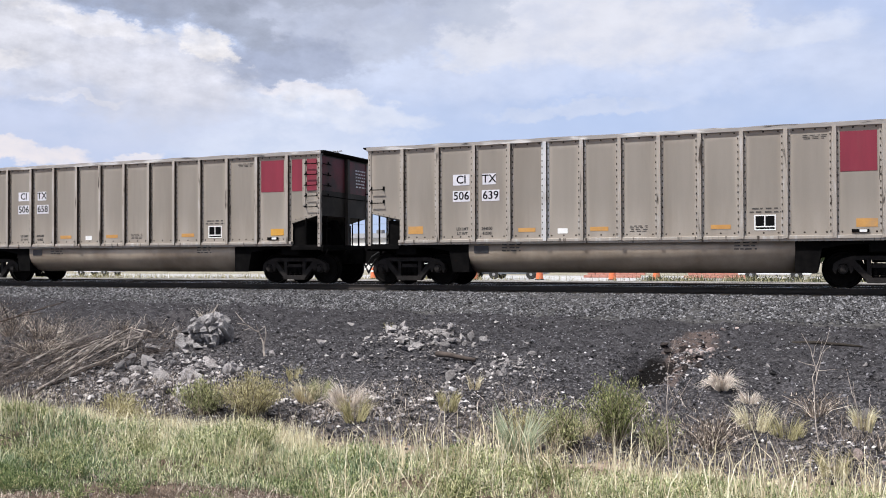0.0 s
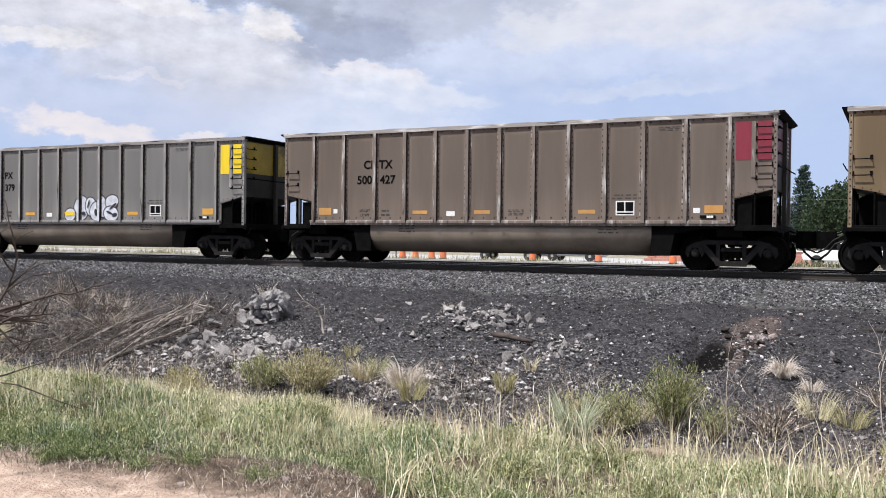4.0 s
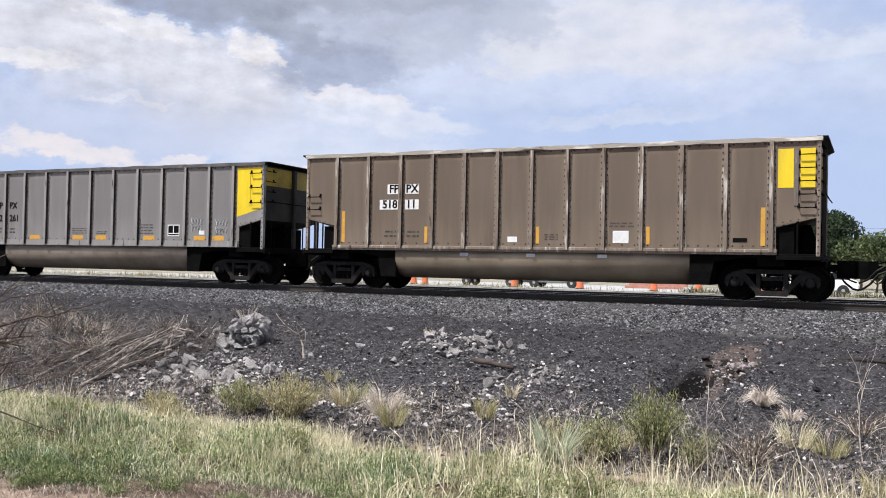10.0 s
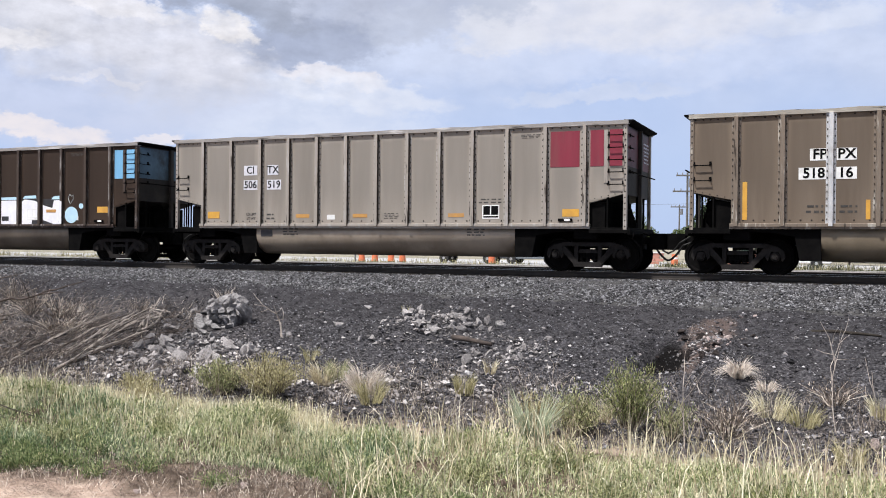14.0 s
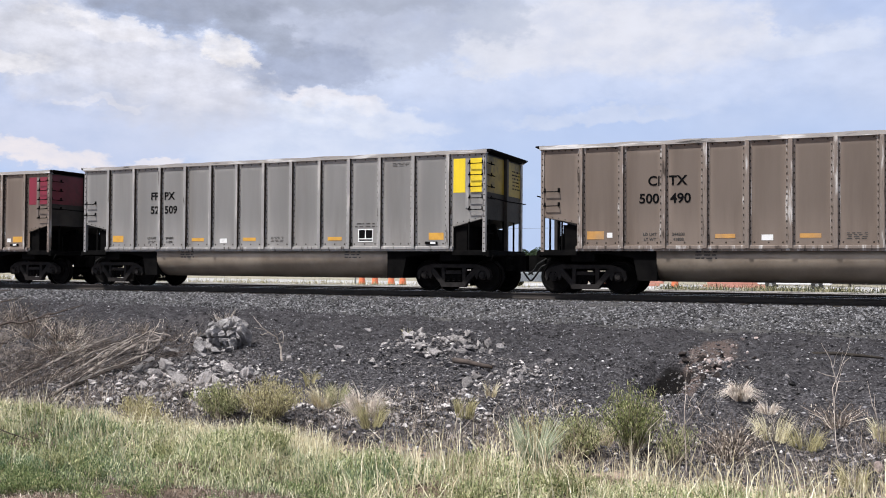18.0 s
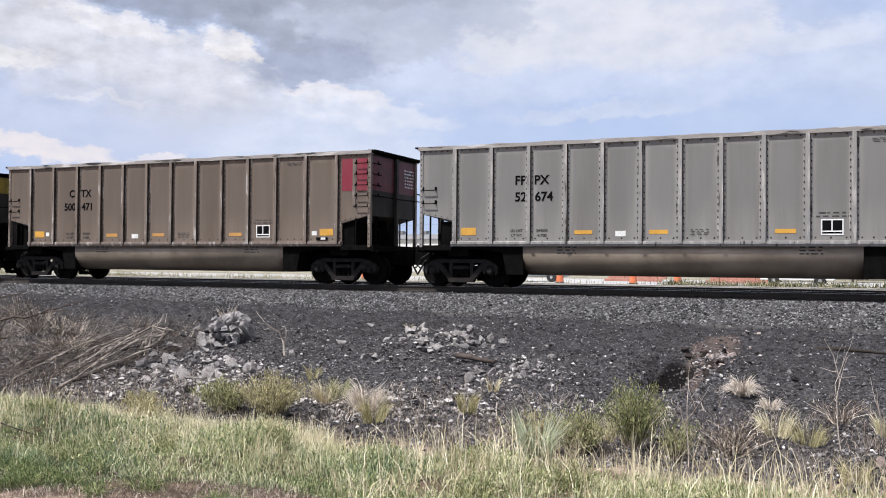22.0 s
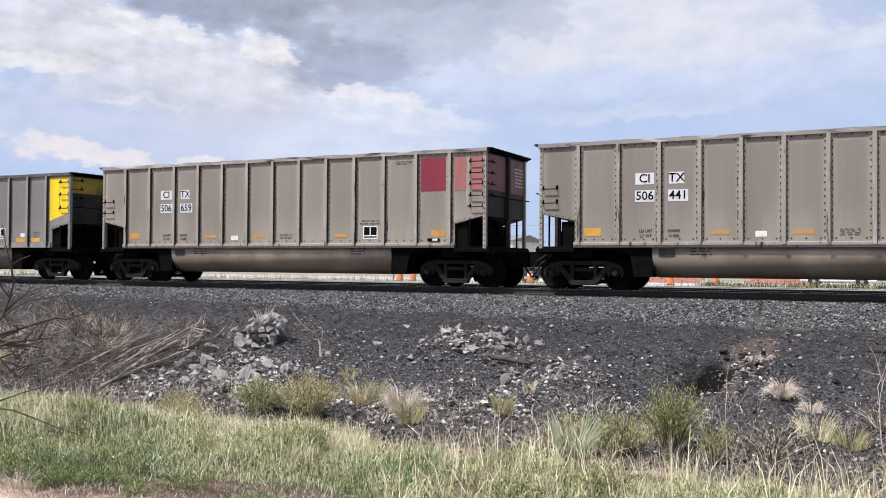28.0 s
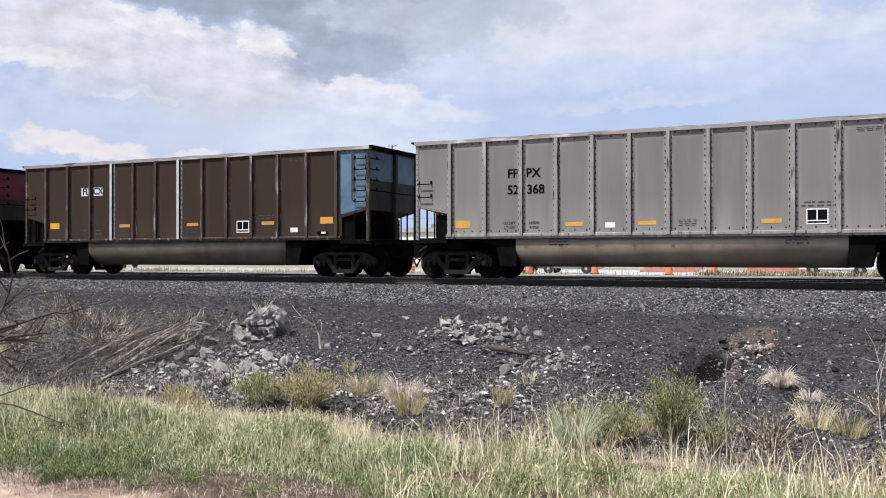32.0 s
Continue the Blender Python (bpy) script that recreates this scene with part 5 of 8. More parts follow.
def graffiti(car, spec):
    kind = spec.get("extra")
    if kind == "blocks":
        painted(car, "graffiti_shadow", [(-4.75, 1.26), (-4.05, 2.02), (-0.2, 2.14), (3.98, 2.14), (3.98, 1.26)], SPRAY_BLACK, 0.002)
        for x0, x1, z0, z1 in ((-3.95, -2.2, 2.06, 2.17), (-2.0, -0.15, 2.14, 2.24), (0.1, 2.0, 2.12, 2.22), (2.15, 2.8, 2.16, 2.27), (3.5, 3.95, 2.12, 2.24)):
            painted(car, "graffiti_outline", [(x0, z0), (x1, z0), (x1 - 0.03, z1), (x0 + 0.1, z1 - 0.02)], SPRAY_BLUE, 0.004)
        letters = (
            [(-3.95, 2.05), (-2.27, 2.07), (-2.22, 1.86), (-2.62, 1.83), (-2.66, 1.26), (-3.72, 1.26), (-3.75, 1.5), (-3.98, 1.52)],
            [(-1.95, 1.26), (-1.97, 2.06), (-1.85, 2.12), (-0.35, 2.13), (-0.17, 2.02), (-0.15, 1.80), (-0.3, 1.68), (-0.12, 1.5), (-0.12, 1.26), (-0.45, 1.26), (-0.5, 1.52), (-0.78, 1.52), (-0.80, 1.26)],
            [(0.05, 1.26), (0.03, 2.0), (0.15, 2.09), (1.92, 2.10), (1.98, 2.0), (1.96, 1.26)],
            [(2.12, 1.26), (2.12, 2.06), (2.25, 2.13), (2.72, 2.08), (3.2, 1.90), (3.55, 1.82), (3.62, 2.08), (3.90, 2.10), (3.93, 1.26), (3.6, 1.27), (3.3, 1.36), (2.9, 1.46), (2.6, 1.44), (2.58, 1.26)])
        for o in letters:
            painted(car, "graffiti_letter", o, SPRAY_WHITE, 0.005, "white sprayed block letter")
        for x0, x1, z0, z1 in ((-0.80, -0.52, 1.74, 1.92), (1.15, 1.48, 1.38, 1.54)):
            painted(car, "graffiti_hole", [(x0, z0), (x1, z0), (x1, z1), (x0, z1)], SPRAY_BLACK, 0.008)
        for x in (-3.0, -2.0, -1.0, 1.0, 4.02):
            mark(car, "graffiti_on_stake", plate_mesh(0.09, 0.78), SPRAY_WHITE if x != -2.0 else SPRAY_BLACK, x, 1.66, -1.545 - 0.103)
        for x, z, rx, rz in ((-5.25, 1.53, 0.25, 0.24), (-4.80, 1.52, 0.30, 0.26), (4.42, 1.58, 0.30, 0.28), (4.86, 1.88, 0.10, 0.09)):
            painted(car, "graffiti_cloud", ellipse(x, z, rx, rz), SPRAY_BLUE, 0.006, "pale blue sprayed cloud")
        painted(car, "graffiti_dot", ellipse(-5.33, 1.98, 0.05, 0.05), SPRAY_WHITE, 0.006)
        heart = [(4.27, 2.16), (4.34, 2.28), (4.42, 2.22), (4.50, 2.26), (4.50, 2.12), (4.36, 1.95), (4.27, 2.16)]
        place("graffiti_heart", cached("heart", lambda bm: tube(bm, [(x, PY, z) for x, z in heart], 0.012, 4)), SCRAWL, car)
        mark(car, "white_sticker", plate_mesh(0.42, 0.30), DECAL_PALE, -4.40, 1.66, PY - 0.012)
        mark(car, "white_sticker", plate_mesh(0.50, 0.30), DECAL_PALE, -3.62, 1.66, PY - 0.012)
        for x in (-2.52, 0.40, 3.5):
            mark(car, "reflector", plate_mesh(0.44, 0.10), ORANGE_DULL, x, 1.72, PY - 0.012, "orange reflective strip")
    elif kind == "bubble":
        blobs = [(0.08, 1.70, 0.36, 0.43, -10), (0.56, 1.74, 0.26, 0.34, 20), (0.85, 1.58, 0.34, 0.34, 20), (1.08, 1.76, 0.22, 0.38, 10), (1.55, 1.92, 0.30, 0.22, 10), (1.52, 1.50, 0.34, 0.25, -8), (-0.45, 1.47, 0.26, 0.22, 10)]
        for i, (x, z, rx, rz, turn) in enumerate(blobs):
            painted(car, "graffiti_outline", ellipse(x, z, rx + 0.04, rz + 0.04, turn), SPRAY_BLACK, 0.001 + 0.004 * i)
            painted(car, "graffiti_letter", ellipse(x, z, rx, rz, turn), SPRAY_GREY, 0.003 + 0.004 * i, "silver bubble letter with black outline")
        for x, z, rx, rz, turn in ((0.05, 1.92, 0.04, 0.13, -12), (0.20, 1.52, 0.09, 0.06, 20), (0.45, 1.85, 0.03, 0.16, -20), (0.82, 1.55, 0.08, 0.13, 10), (1.62, 1.76, 0.2, 0.04, 35), (1.45, 1.54, 0.16, 0.04, -20), (1.70, 1.46, 0.12, 0.07, 10), (1.0, 1.9, 0.03, 0.12, 30)):
            painted(car, "graffiti_stroke", ellipse(x, z, rx, rz, turn), SPRAY_BLACK, 0.034)
        mark(car, "graffiti_bar", plate_mesh(0.46, 0.13), YELLOW_END, -0.46, 1.50, PY - 0.036)
        for x in (0.0, 1.0):
            mark(car, "graffiti_on_stake", plate_mesh(0.09, 0.75), SPRAY_GREY, x, 1.62, -1.545 - 0.103)
    elif kind == "patches":
        patches = [(-2.46, 1.62, 0.62, 0.60), (-1.55, 1.66, 0.56, 0.64), (-0.50, 1.66, 0.66, 0.62), (0.47, 1.68, 0.66, 0.66), (1.50, 1.82, 0.46, 0.50), (1.36, 1.48, 0.30, 0.30), (2.50, 1.70, 0.56, 0.36)]
        for i, (x, z, w, h) in enumerate(patches):
            rng = random.Random(i)
            o = [(x + w / 2 * math.copysign(abs(math.cos(a)) ** 0.35, math.cos(a)) * rng.uniform(0.94, 1.06), z + h / 2 * math.copysign(abs(math.sin(a)) ** 0.35, math.sin(a)) * rng.uniform(0.94, 1.06)) for a in (math.tau * (j + 0.5) / 20 for j in range(20))]
            painted(car, "white_patch", o, SPRAY_WHITE, 0.003 + 0.003 * (i % 2), "rough white overpainted patch")
        for x, w in ((-0.14, 0.92), (0.86, 0.60), (1.62, 0.82)):
            mark(car, "white_patch", plate_mesh(w, 0.20), SPRAY_WHITE, x, 1.05, -1.484, "rough white overpainted patch")
        for x, w in ((-2.42, 0.5), (-0.5, 0.5), (2.5, 0.5), (0.47, 0.4)):
            mark(car, "reflector", plate_mesh(w, 0.10), ORANGE, x, 1.46, PY - 0.008, "orange reflective strip")
        for x0, x1, z in ((-2.75, -2.2, 1.78), (-4.75, -4.45, 1.60), (-3.75, -3.4, 1.66)):
            pts = [(x0 + (x1 - x0) * i / 8, PY - 0.008, z + 0.07 * (-1) ** i + 0.02 * i) for i in range(9)]
            bm = bmesh.new()
            tube(bm, pts, 0.010, 4)
            place("scrawl", mesh_from("scrawl", bm), RED_MARK, car, None, "dark red scrawl")
    elif kind == "scrawl":
        for x0, z in ((4.42, 2.0), (4.42, 1.78), (5.42, 1.95), (5.42, 1.70)):
            pts = [(x0 + 0.06 * i, PY - 0.004, z + 0.09 * (-1) ** i + (0.03 if i % 3 == 0 else 0)) for i in range(9)]
            bm = bmesh.new()
            tube(bm, pts, 0.011, 4)
            place("scrawl", mesh_from("scrawl", bm), SCRAWL, car, None, "pale chalk scrawl")
    if spec["seed"] == 6:
        for i, x in enumerate((-3.55, -2.5, 0.5, 1.5, 2.5)):
            bm = bmesh.new()
            tube(bm, [(x - 0.3 + 0.1 * j, PY, 1.75 + 0.16 * (-1) ** j) for j in range(7)], 0.010, 4)
            place("scrawl", mesh_from("scrawl", bm), material("faded_blue_scrawl", (0.16, 0.24, 0.26), (0.22, 0.30, 0.32), 4.0, 0.6, bump=0.0) if i == 0 else bpy.data.materials["faded_blue_scrawl"], car, None, "faded blue scrawl")


def decorate(car, spec):
    end_patches(car, spec)
    lettering(car, spec)
    small_marks(car, spec)
    graffiti(car, spec)

# ---------------------------------------------------------------- stones and rubble on the bank
def rock_mesh(seed, flat):
    def build(bm):
        bmesh.ops.create_icosphere(bm, subdivisions=2, radius=1.0)
        rng = random.Random(seed)
        planes = [(Vector((rng.gauss(0, 1), rng.gauss(0, 1), rng.gauss(0, 1))).normalized(), rng.uniform(0.30, 0.62)) for _ in range(11)]
        off = Vector((seed * 3.1, seed * 1.7, seed))
        for v in bm.verts:
            v.co *= 1.15 + 0.25 * noise.noise(v.co * 1.3 + off)
            for n, d in planes:
                over = v.co.dot(n) - d
                if over > 0:
                    v.co -= n * over
            v.co.z *= flat
            v.co += Vector((noise.noise(v.co * 6 + off), noise.noise(v.co * 6 - off), noise.noise(v.co * 7))) * 0.025
    return cached("rock|%d" % seed, build)


ROCKS = [rock_mesh(i, (0.75, 0.6, 0.9, 0.55, 0.7, 0.8)[i]) for i in range(6)]
RUBBLE = "pale rubble lying on the coal bank"


def rock(x, y, size, mat, label="pale broken concrete rock on the dark bank", sink=0.25, name="rock"):
    i = random.randrange(6)
    m = pose(x, y, level(x, y) + size * (0.6 - sink) * 0.7, random.uniform(-20, 20), random.uniform(-20, 20), random.uniform(0, 360)) @ Matrix.Diagonal((size * random.uniform(0.85, 1.25), size * random.uniform(0.8, 1.1), size * random.uniform(0.8, 1.1), 1))
    ob = place(name, ROCKS[i], mat, None, m)
    return tagged(ob, label, "rock", RUBBLE)


SLAG = material("grey_slag", (0.10, 0.094, 0.095), (0.38, 0.36, 0.36), 4.0, 0.9, 0.0, 1.0, 26.0, stain=(0.030, 0.027, 0.027), stain_amount=0.9, stain_low=0.53, stain_scale=1.3)


def boulder(x, y):
    """The large broken lump of slag and concrete."""
    bm = bmesh.new()
    bmesh.ops.create_icosphere(bm, subdivisions=5, radius=1.0)
    rng = random.Random(9)
    blocks = [(Vector((rng.uniform(-1, 1), rng.uniform(-1, 1), rng.uniform(-0.6, 1))).normalized(), rng.uniform(0.80, 1.12)) for _ in range(26)]
    for v in bm.verts:
        p = v.co.copy()
        near = sorted(((p - n).length, f) for n, f in blocks)
        gap = min(1.0, (near[1][0] - near[0][0]) / 0.10)
        v.co *= (near[0][1] * (0.64 + 0.36 * gap)) + 0.16 * noise.noise(p * 1.3) + 0.06 * noise.noise(p * 5.0) + 0.035 * noise.noise(p * 13.0)
        v.co.x *= 0.46
        v.co.y *= 0.38
        v.co.z *= 0.43 * (1.15 if v.co.x > 0 else 0.95)
    ob = place("boulder", mesh_from("boulder", bm), SLAG, None, pose(x, y, level(x, y) + 0.22, 8, 6, 20))
    tagged(ob, "large grey craggy boulder half sunk in the bank", "boulder")


boulder(-12.2, 16.35)
for x, y, s in ((-12.55, 15.75, 0.20), (-12.3, 15.55, 0.17), (-12.05, 15.7, 0.15), (-12.62, 16.15, 0.16), (-11.8, 15.85, 0.14), (-12.4, 15.95, 0.19)):
    rock(x, y, s, SLAG, "grey craggy lump broken off the boulder", 0.1)
for x, y, s in ((-12.75, 14.35, 0.27), (-12.35, 14.25, 0.20), (-12.0, 13.75, 0.15), (-12.3, 13.5, 0.14), (-11.0, 13.4, 0.24), (-10.75, 13.75, 0.18), (-10.2, 14.3, 0.16), (-9.95, 13.9, 0.14), (-13.85, 17.3, 0.2), (-13.35, 17.0, 0.15), (-12.95, 15.4, 0.17), (-9.9, 17.0, 0.16)):
    rock(x, y, s, STONE, "pale grey flat-faced stone on the slope", 0.15)
for x, y, s in ((-13.2, 16.6, 0.17), (-12.95, 16.7, 0.13), (-13.0, 15.6, 0.15), (-12.35, 14.5, 0.22), (-11.7, 13.9, 0.17), (-11.5, 13.2, 0.13), (-10.2, 12.45, 0.14), (-12.0, 11.65, 0.13),
                (-8.7, 15.8, 0.10), (-8.45, 15.85, 0.12), (-9.9, 18.4, 0.13), (-4.62, 15.2, 0.085), (-3.2, 16.4, 0.10), (0.5, 17.2, 0.085), (0.45, 13.7, 0.17), (-0.9, 17.6, 0.07), (-9.3, 18.9, 0.10),
                (-5.9, 15.4, 0.12), (-10.9, 18.0, 0.08), (-6.9, 14.2, 0.06), (-4.9, 12.9, 0.07), (-1.0, 16.2, 0.06), (0.1, 16.0, 0.07)):
    rock(x, y, s, STONE)


def scatter_rocks(n, cx, cy, sx, sy, lo, hi, mat, label, seed, turn=0.0):
    rng = random.Random(seed)
    c, s = math.cos(radians(turn)), math.sin(radians(turn))
    for _ in range(n):
        a, b = rng.gauss(0, 0.5) * sx, rng.gauss(0, 0.5) * sy
        rock(cx + a * c - b * s, cy + a * s + b * c, lo + (hi - lo) * rng.random() ** 2, mat, label)


scatter_rocks(64, -11.2, 13.6, 1.6, 1.4, 0.05, 0.19, STONE, "pale grey rubble stone on the slope", 1)
scatter_rocks(14, -12.6, 15.4, 0.8, 0.8, 0.05, 0.11, STONE, "pale grey rubble stone on the slope", 2)
scatter_rocks(60, -7.6, 17.1, 0.95, 1.3, 0.05, 0.17, STONE, "grey rubble stone heaped on the slope", 3, -20)
scatter_rocks(34, -5.5, 15.6, 0.6, 1.0, 0.05, 0.14, STONE, "pale rubble stone heaped on the slope", 4, -20)
scatter_rocks(28, -2.3, 17.0, 0.42, 2.3, 0.04, 0.10, STONE_PINK, "pinkish rubble beside the washed-out hollow", 5, -8)
scatter_rocks(26, -2.55, 16.5, 0.75, 1.5, 0.05, 0.14, CLOD, "dark earth clod round the washed-out hollow", 15, -8)
scatter_rocks(22, -7.6, 17.1, 0.9, 1.0, 0.06, 0.17, SLAG, "dark grey rubble stone heaped on the slope", 16)
scatter_rocks(16, -11.4, 14.2, 1.3, 1.0, 0.06, 0.17, SLAG, "dark grey rubble stone on the slope", 17)
scatter_rocks(14, -6.0, 12.7, 1.4, 1.0, 0.04, 0.08, STONE, "small pale rubble stone on the lower slope", 6)
scatter_rocks(13, 0.2, 11.3, 0.55, 0.35, 0.05, 0.10, STONE_PINK, "pinkish fieldstone at the foot of the bank", 7)
scatter_rocks(12, -11.5, 11.6, 2.0, 0.5, 0.04, 0.08, STONE, "pale pebble among the dry stems", 8)
for x, y, s in ((-5.75, 5.4, 0.06), (-3.75, 5.2, 0.06), (-5.3, 5.6, 0.05), (-4.4, 4.9, 0.04), (-6.4, 5.2, 0.05), (-4.9, 5.15, 0.035), (-3.1, 5.0, 0.04)):
    tagged(rock(x, y, s, STONE_PINK, "pale stone at the edge of the dirt"), group="stones by the dirt")


def bank_bits():
    rng = np.random.RandomState(21)
    n = 140000
    y = 10.4 + 11.4 * rng.uniform(0, 1, n)
    x = y * rng.uniform(-1.42, 0.10, n)
    keep = rng.uniform(0, 1, n) < (0.6 + 0.4 * (np.sin(x * 0.9 + np.sin(y * 0.7) * 2) > 0)) * np.interp(y, [10, 15.5, 19], [1.0, 1.0, 0.5])
    x, y = x[keep], y[keep]
    size = 0.006 + rng.gamma(2.0, 0.0046, len(x))
    z = ground_z(x, y) + relief(x, y) + size * 0.25
    tagged(place("coal_bits", stones_mesh("coal_bits", np.stack([x, y, z], 1), size, 22, 0.7), COAL_STONE), "black coal crumbs and small pale stones on the bank", "gravel", kind="stuff")
    # pale rubble grit around the heaps
    xs, ys = [], []
    for cx, cy, sx, sy, m in ((-11.0, 13.4, 1.5, 1.3, 2200), (-9.0, 12.6, 2.4, 0.9, 1900), (-7.6, 17.1, 0.8, 1.1, 600), (-5.5, 15.4, 0.6, 1.0, 450), (-4.6, 13.2, 1.6, 1.1, 400), (-2.4, 16.8, 0.5, 1.4, 380), (-6.2, 13.0, 1.2, 1.2, 500), (0.0, 12.0, 1.6, 1.0, 400), (-3.0, 12.0, 2.2, 0.8, 300)):
        xs.append(rng.normal(cx, sx * 0.7, m))
        ys.append(rng.normal(cy, sy * 0.7, m))
    x, y = np.concatenate(xs), np.concatenate(ys)
    size = np.minimum(0.010 + rng.gamma(2.0, 0.009, len(x)), np.where(x < -4.0, 0.06, 0.034))
    z = ground_z(x, y) + relief(x, y) + size * 0.3
    grit = island_material("pale_grit", [(0.0, (0.04, 0.036, 0.035)), (0.4, (0.17, 0.155, 0.153)), (0.75, (0.27, 0.25, 0.246)), (1.0, (0.58, 0.545, 0.54))])
    tagged(place("rubble_grit", stones_mesh("rubble_grit", np.stack([x, y, z], 1), size, 23, 0.7), grit), "pale crushed grit round the rubble heaps", "gravel", kind="stuff")


bank_bits()

# ---------------------------------------------------------------- grass and brush
GRASS_GREEN = island_material("green_grass", [(0.0, (0.055, 0.085, 0.032)), (0.45, (0.32, 0.375, 0.205)), (0.82, (0.64, 0.65, 0.42)), (1.0, (0.92, 0.86, 0.65))], 0.55, translucent=0.3)
GRASS_LUSH = island_material("lush_grass", [(0.0, (0.035, 0.062, 0.024)), (0.5, (0.17, 0.235, 0.13)), (0.85, (0.43, 0.50, 0.32)), (1.0, (0.75, 0.76, 0.52))], 0.55, translucent=0.3)
GRASS_TAN = island_material("dry_grass", [(0.0, (0.34, 0.29, 0.19)), (0.4, (0.64, 0.58, 0.38)), (0.8, (0.86, 0.80, 0.58)), (1.0, (0.96, 0.92, 0.76))], 0.6, translucent=0.2)
GRASS_PALE = island_material("bleached_grass", [(0.0, (0.34, 0.28, 0.18)), (0.5, (0.66, 0.58, 0.40)), (1.0, (0.88, 0.82, 0.64))], 0.7, translucent=0.15)
FIELD_GRASS = island_material("far_field_grass", [(0.0, (0.10, 0.09, 0.045)), (0.5, (0.27, 0.245, 0.13)), (1.0, (0.52, 0.48, 0.31))], 0.8)
MOP = island_material("bleached_mop", [(0.0, (0.38, 0.31, 0.25)), (0.5, (0.70, 0.62, 0.54)), (1.0, (0.90, 0.83, 0.76))], 0.7, translucent=0.1)
STRAW_DARK = island_material("weathered_straw", [(0.0, (0.035, 0.027, 0.022)), (0.45, (0.14, 0.11, 0.09)), (0.78, (0.46, 0.385, 0.32)), (1.0, (0.86, 0.77, 0.67))], 0.8)
SAGE = island_material("sage_leaves", [(0.0, (0.08, 0.095, 0.04)), (0.5, (0.31, 0.335, 0.165)), (1.0, (0.64, 0.61, 0.37))], 0.7, translucent=0.25)
BRIGHT_LEAF = island_material("bright_green_leaves", [(0.0, (0.05, 0.07, 0.027)), (0.5, (0.22, 0.25, 0.10)), (1.0, (0.54, 0.54, 0.28))], 0.7, translucent=0.3)
OLIVE = island_material("olive_brush", [(0.0, (0.20, 0.18, 0.085)), (0.5, (0.44, 0.40, 0.22)), (1.0, (0.68, 0.62, 0.40))], 0.7, translucent=0.2)
LEAFY = island_material("small_weed_leaves", [(0.0, (0.05, 0.075, 0.03)), (0.45, (0.24, 0.29, 0.125)), (0.82, (0.54, 0.56, 0.30)), (1.0, (0.86, 0.82, 0.54))], 0.6, translucent=0.3)
YUCCA = island_material("yucca_leaves", [(0.0, (0.20, 0.245, 0.155)), (0.5, (0.42, 0.475, 0.33)), (1.0, (0.69, 0.71, 0.53))], 0.6, translucent=0.15)


def blades_mesh(name, roots, tall, wide, lean, seed, heading=None, droop=0.35):
    """Grass blades or stems: bent tapering strips. lean: how far the tip moves sideways, per height."""
    rng = np.random.RandomState(seed)
    n = len(roots)
    roots, tall, wide, lean = np.asarray(roots, float), np.broadcast_to(tall, n), np.broadcast_to(wide, n), np.broadcast_to(lean, n)
    a = rng.uniform(0, math.tau, n) if heading is None else np.asarray(heading)
    face = rng.uniform(0, math.tau, n)
    side = np.stack([np.cos(face), np.sin(face), np.zeros(n)], 1) * (wide / 2)[:, None]
    out = np.stack([np.cos(a), np.sin(a), np.zeros(n)], 1)
    up = np.array([0, 0, 1.0])
    rise = np.sqrt(np.clip(1 - np.minimum(lean, 0.98) ** 2, 0.02, 1))
    mid = roots + out * (lean * tall * 0.38)[:, None] + up * (tall * 0.6 * rise ** 0.6)[:, None]
    tip = roots + out * (lean * tall)[:, None] + up * (tall * rise * (1 - droop * lean * lean))[:, None]
    v = np.stack([roots - side, roots + side, mid + side * 0.75, mid - side * 0.75, tip], 1)
    b = (np.arange(n) * 5)[:, None]
    quads = (b + np.array([[0, 1, 2, 3]])).tolist()
    tris = (b + np.array([[3, 2, 4]])).tolist()
    return arrays_mesh(name, v.reshape(-1, 3).tolist(), quads + tris)


def on_ground(x, y):
    return np.stack([x, y, ground_z(x, y) + relief(x, y) - 0.01], 1)


def clumpy(rng, n, x0, x1, y0, y1, clumps, spread):
    """Points in clumps."""
    cx, cy = rng.uniform(x0, x1, clumps), rng.uniform(y0, y1, clumps)
    k = rng.randint(0, clumps, n)
    return cx[k] + rng.normal(0, spread, n), cy[k] + rng.normal(0, spread, n)


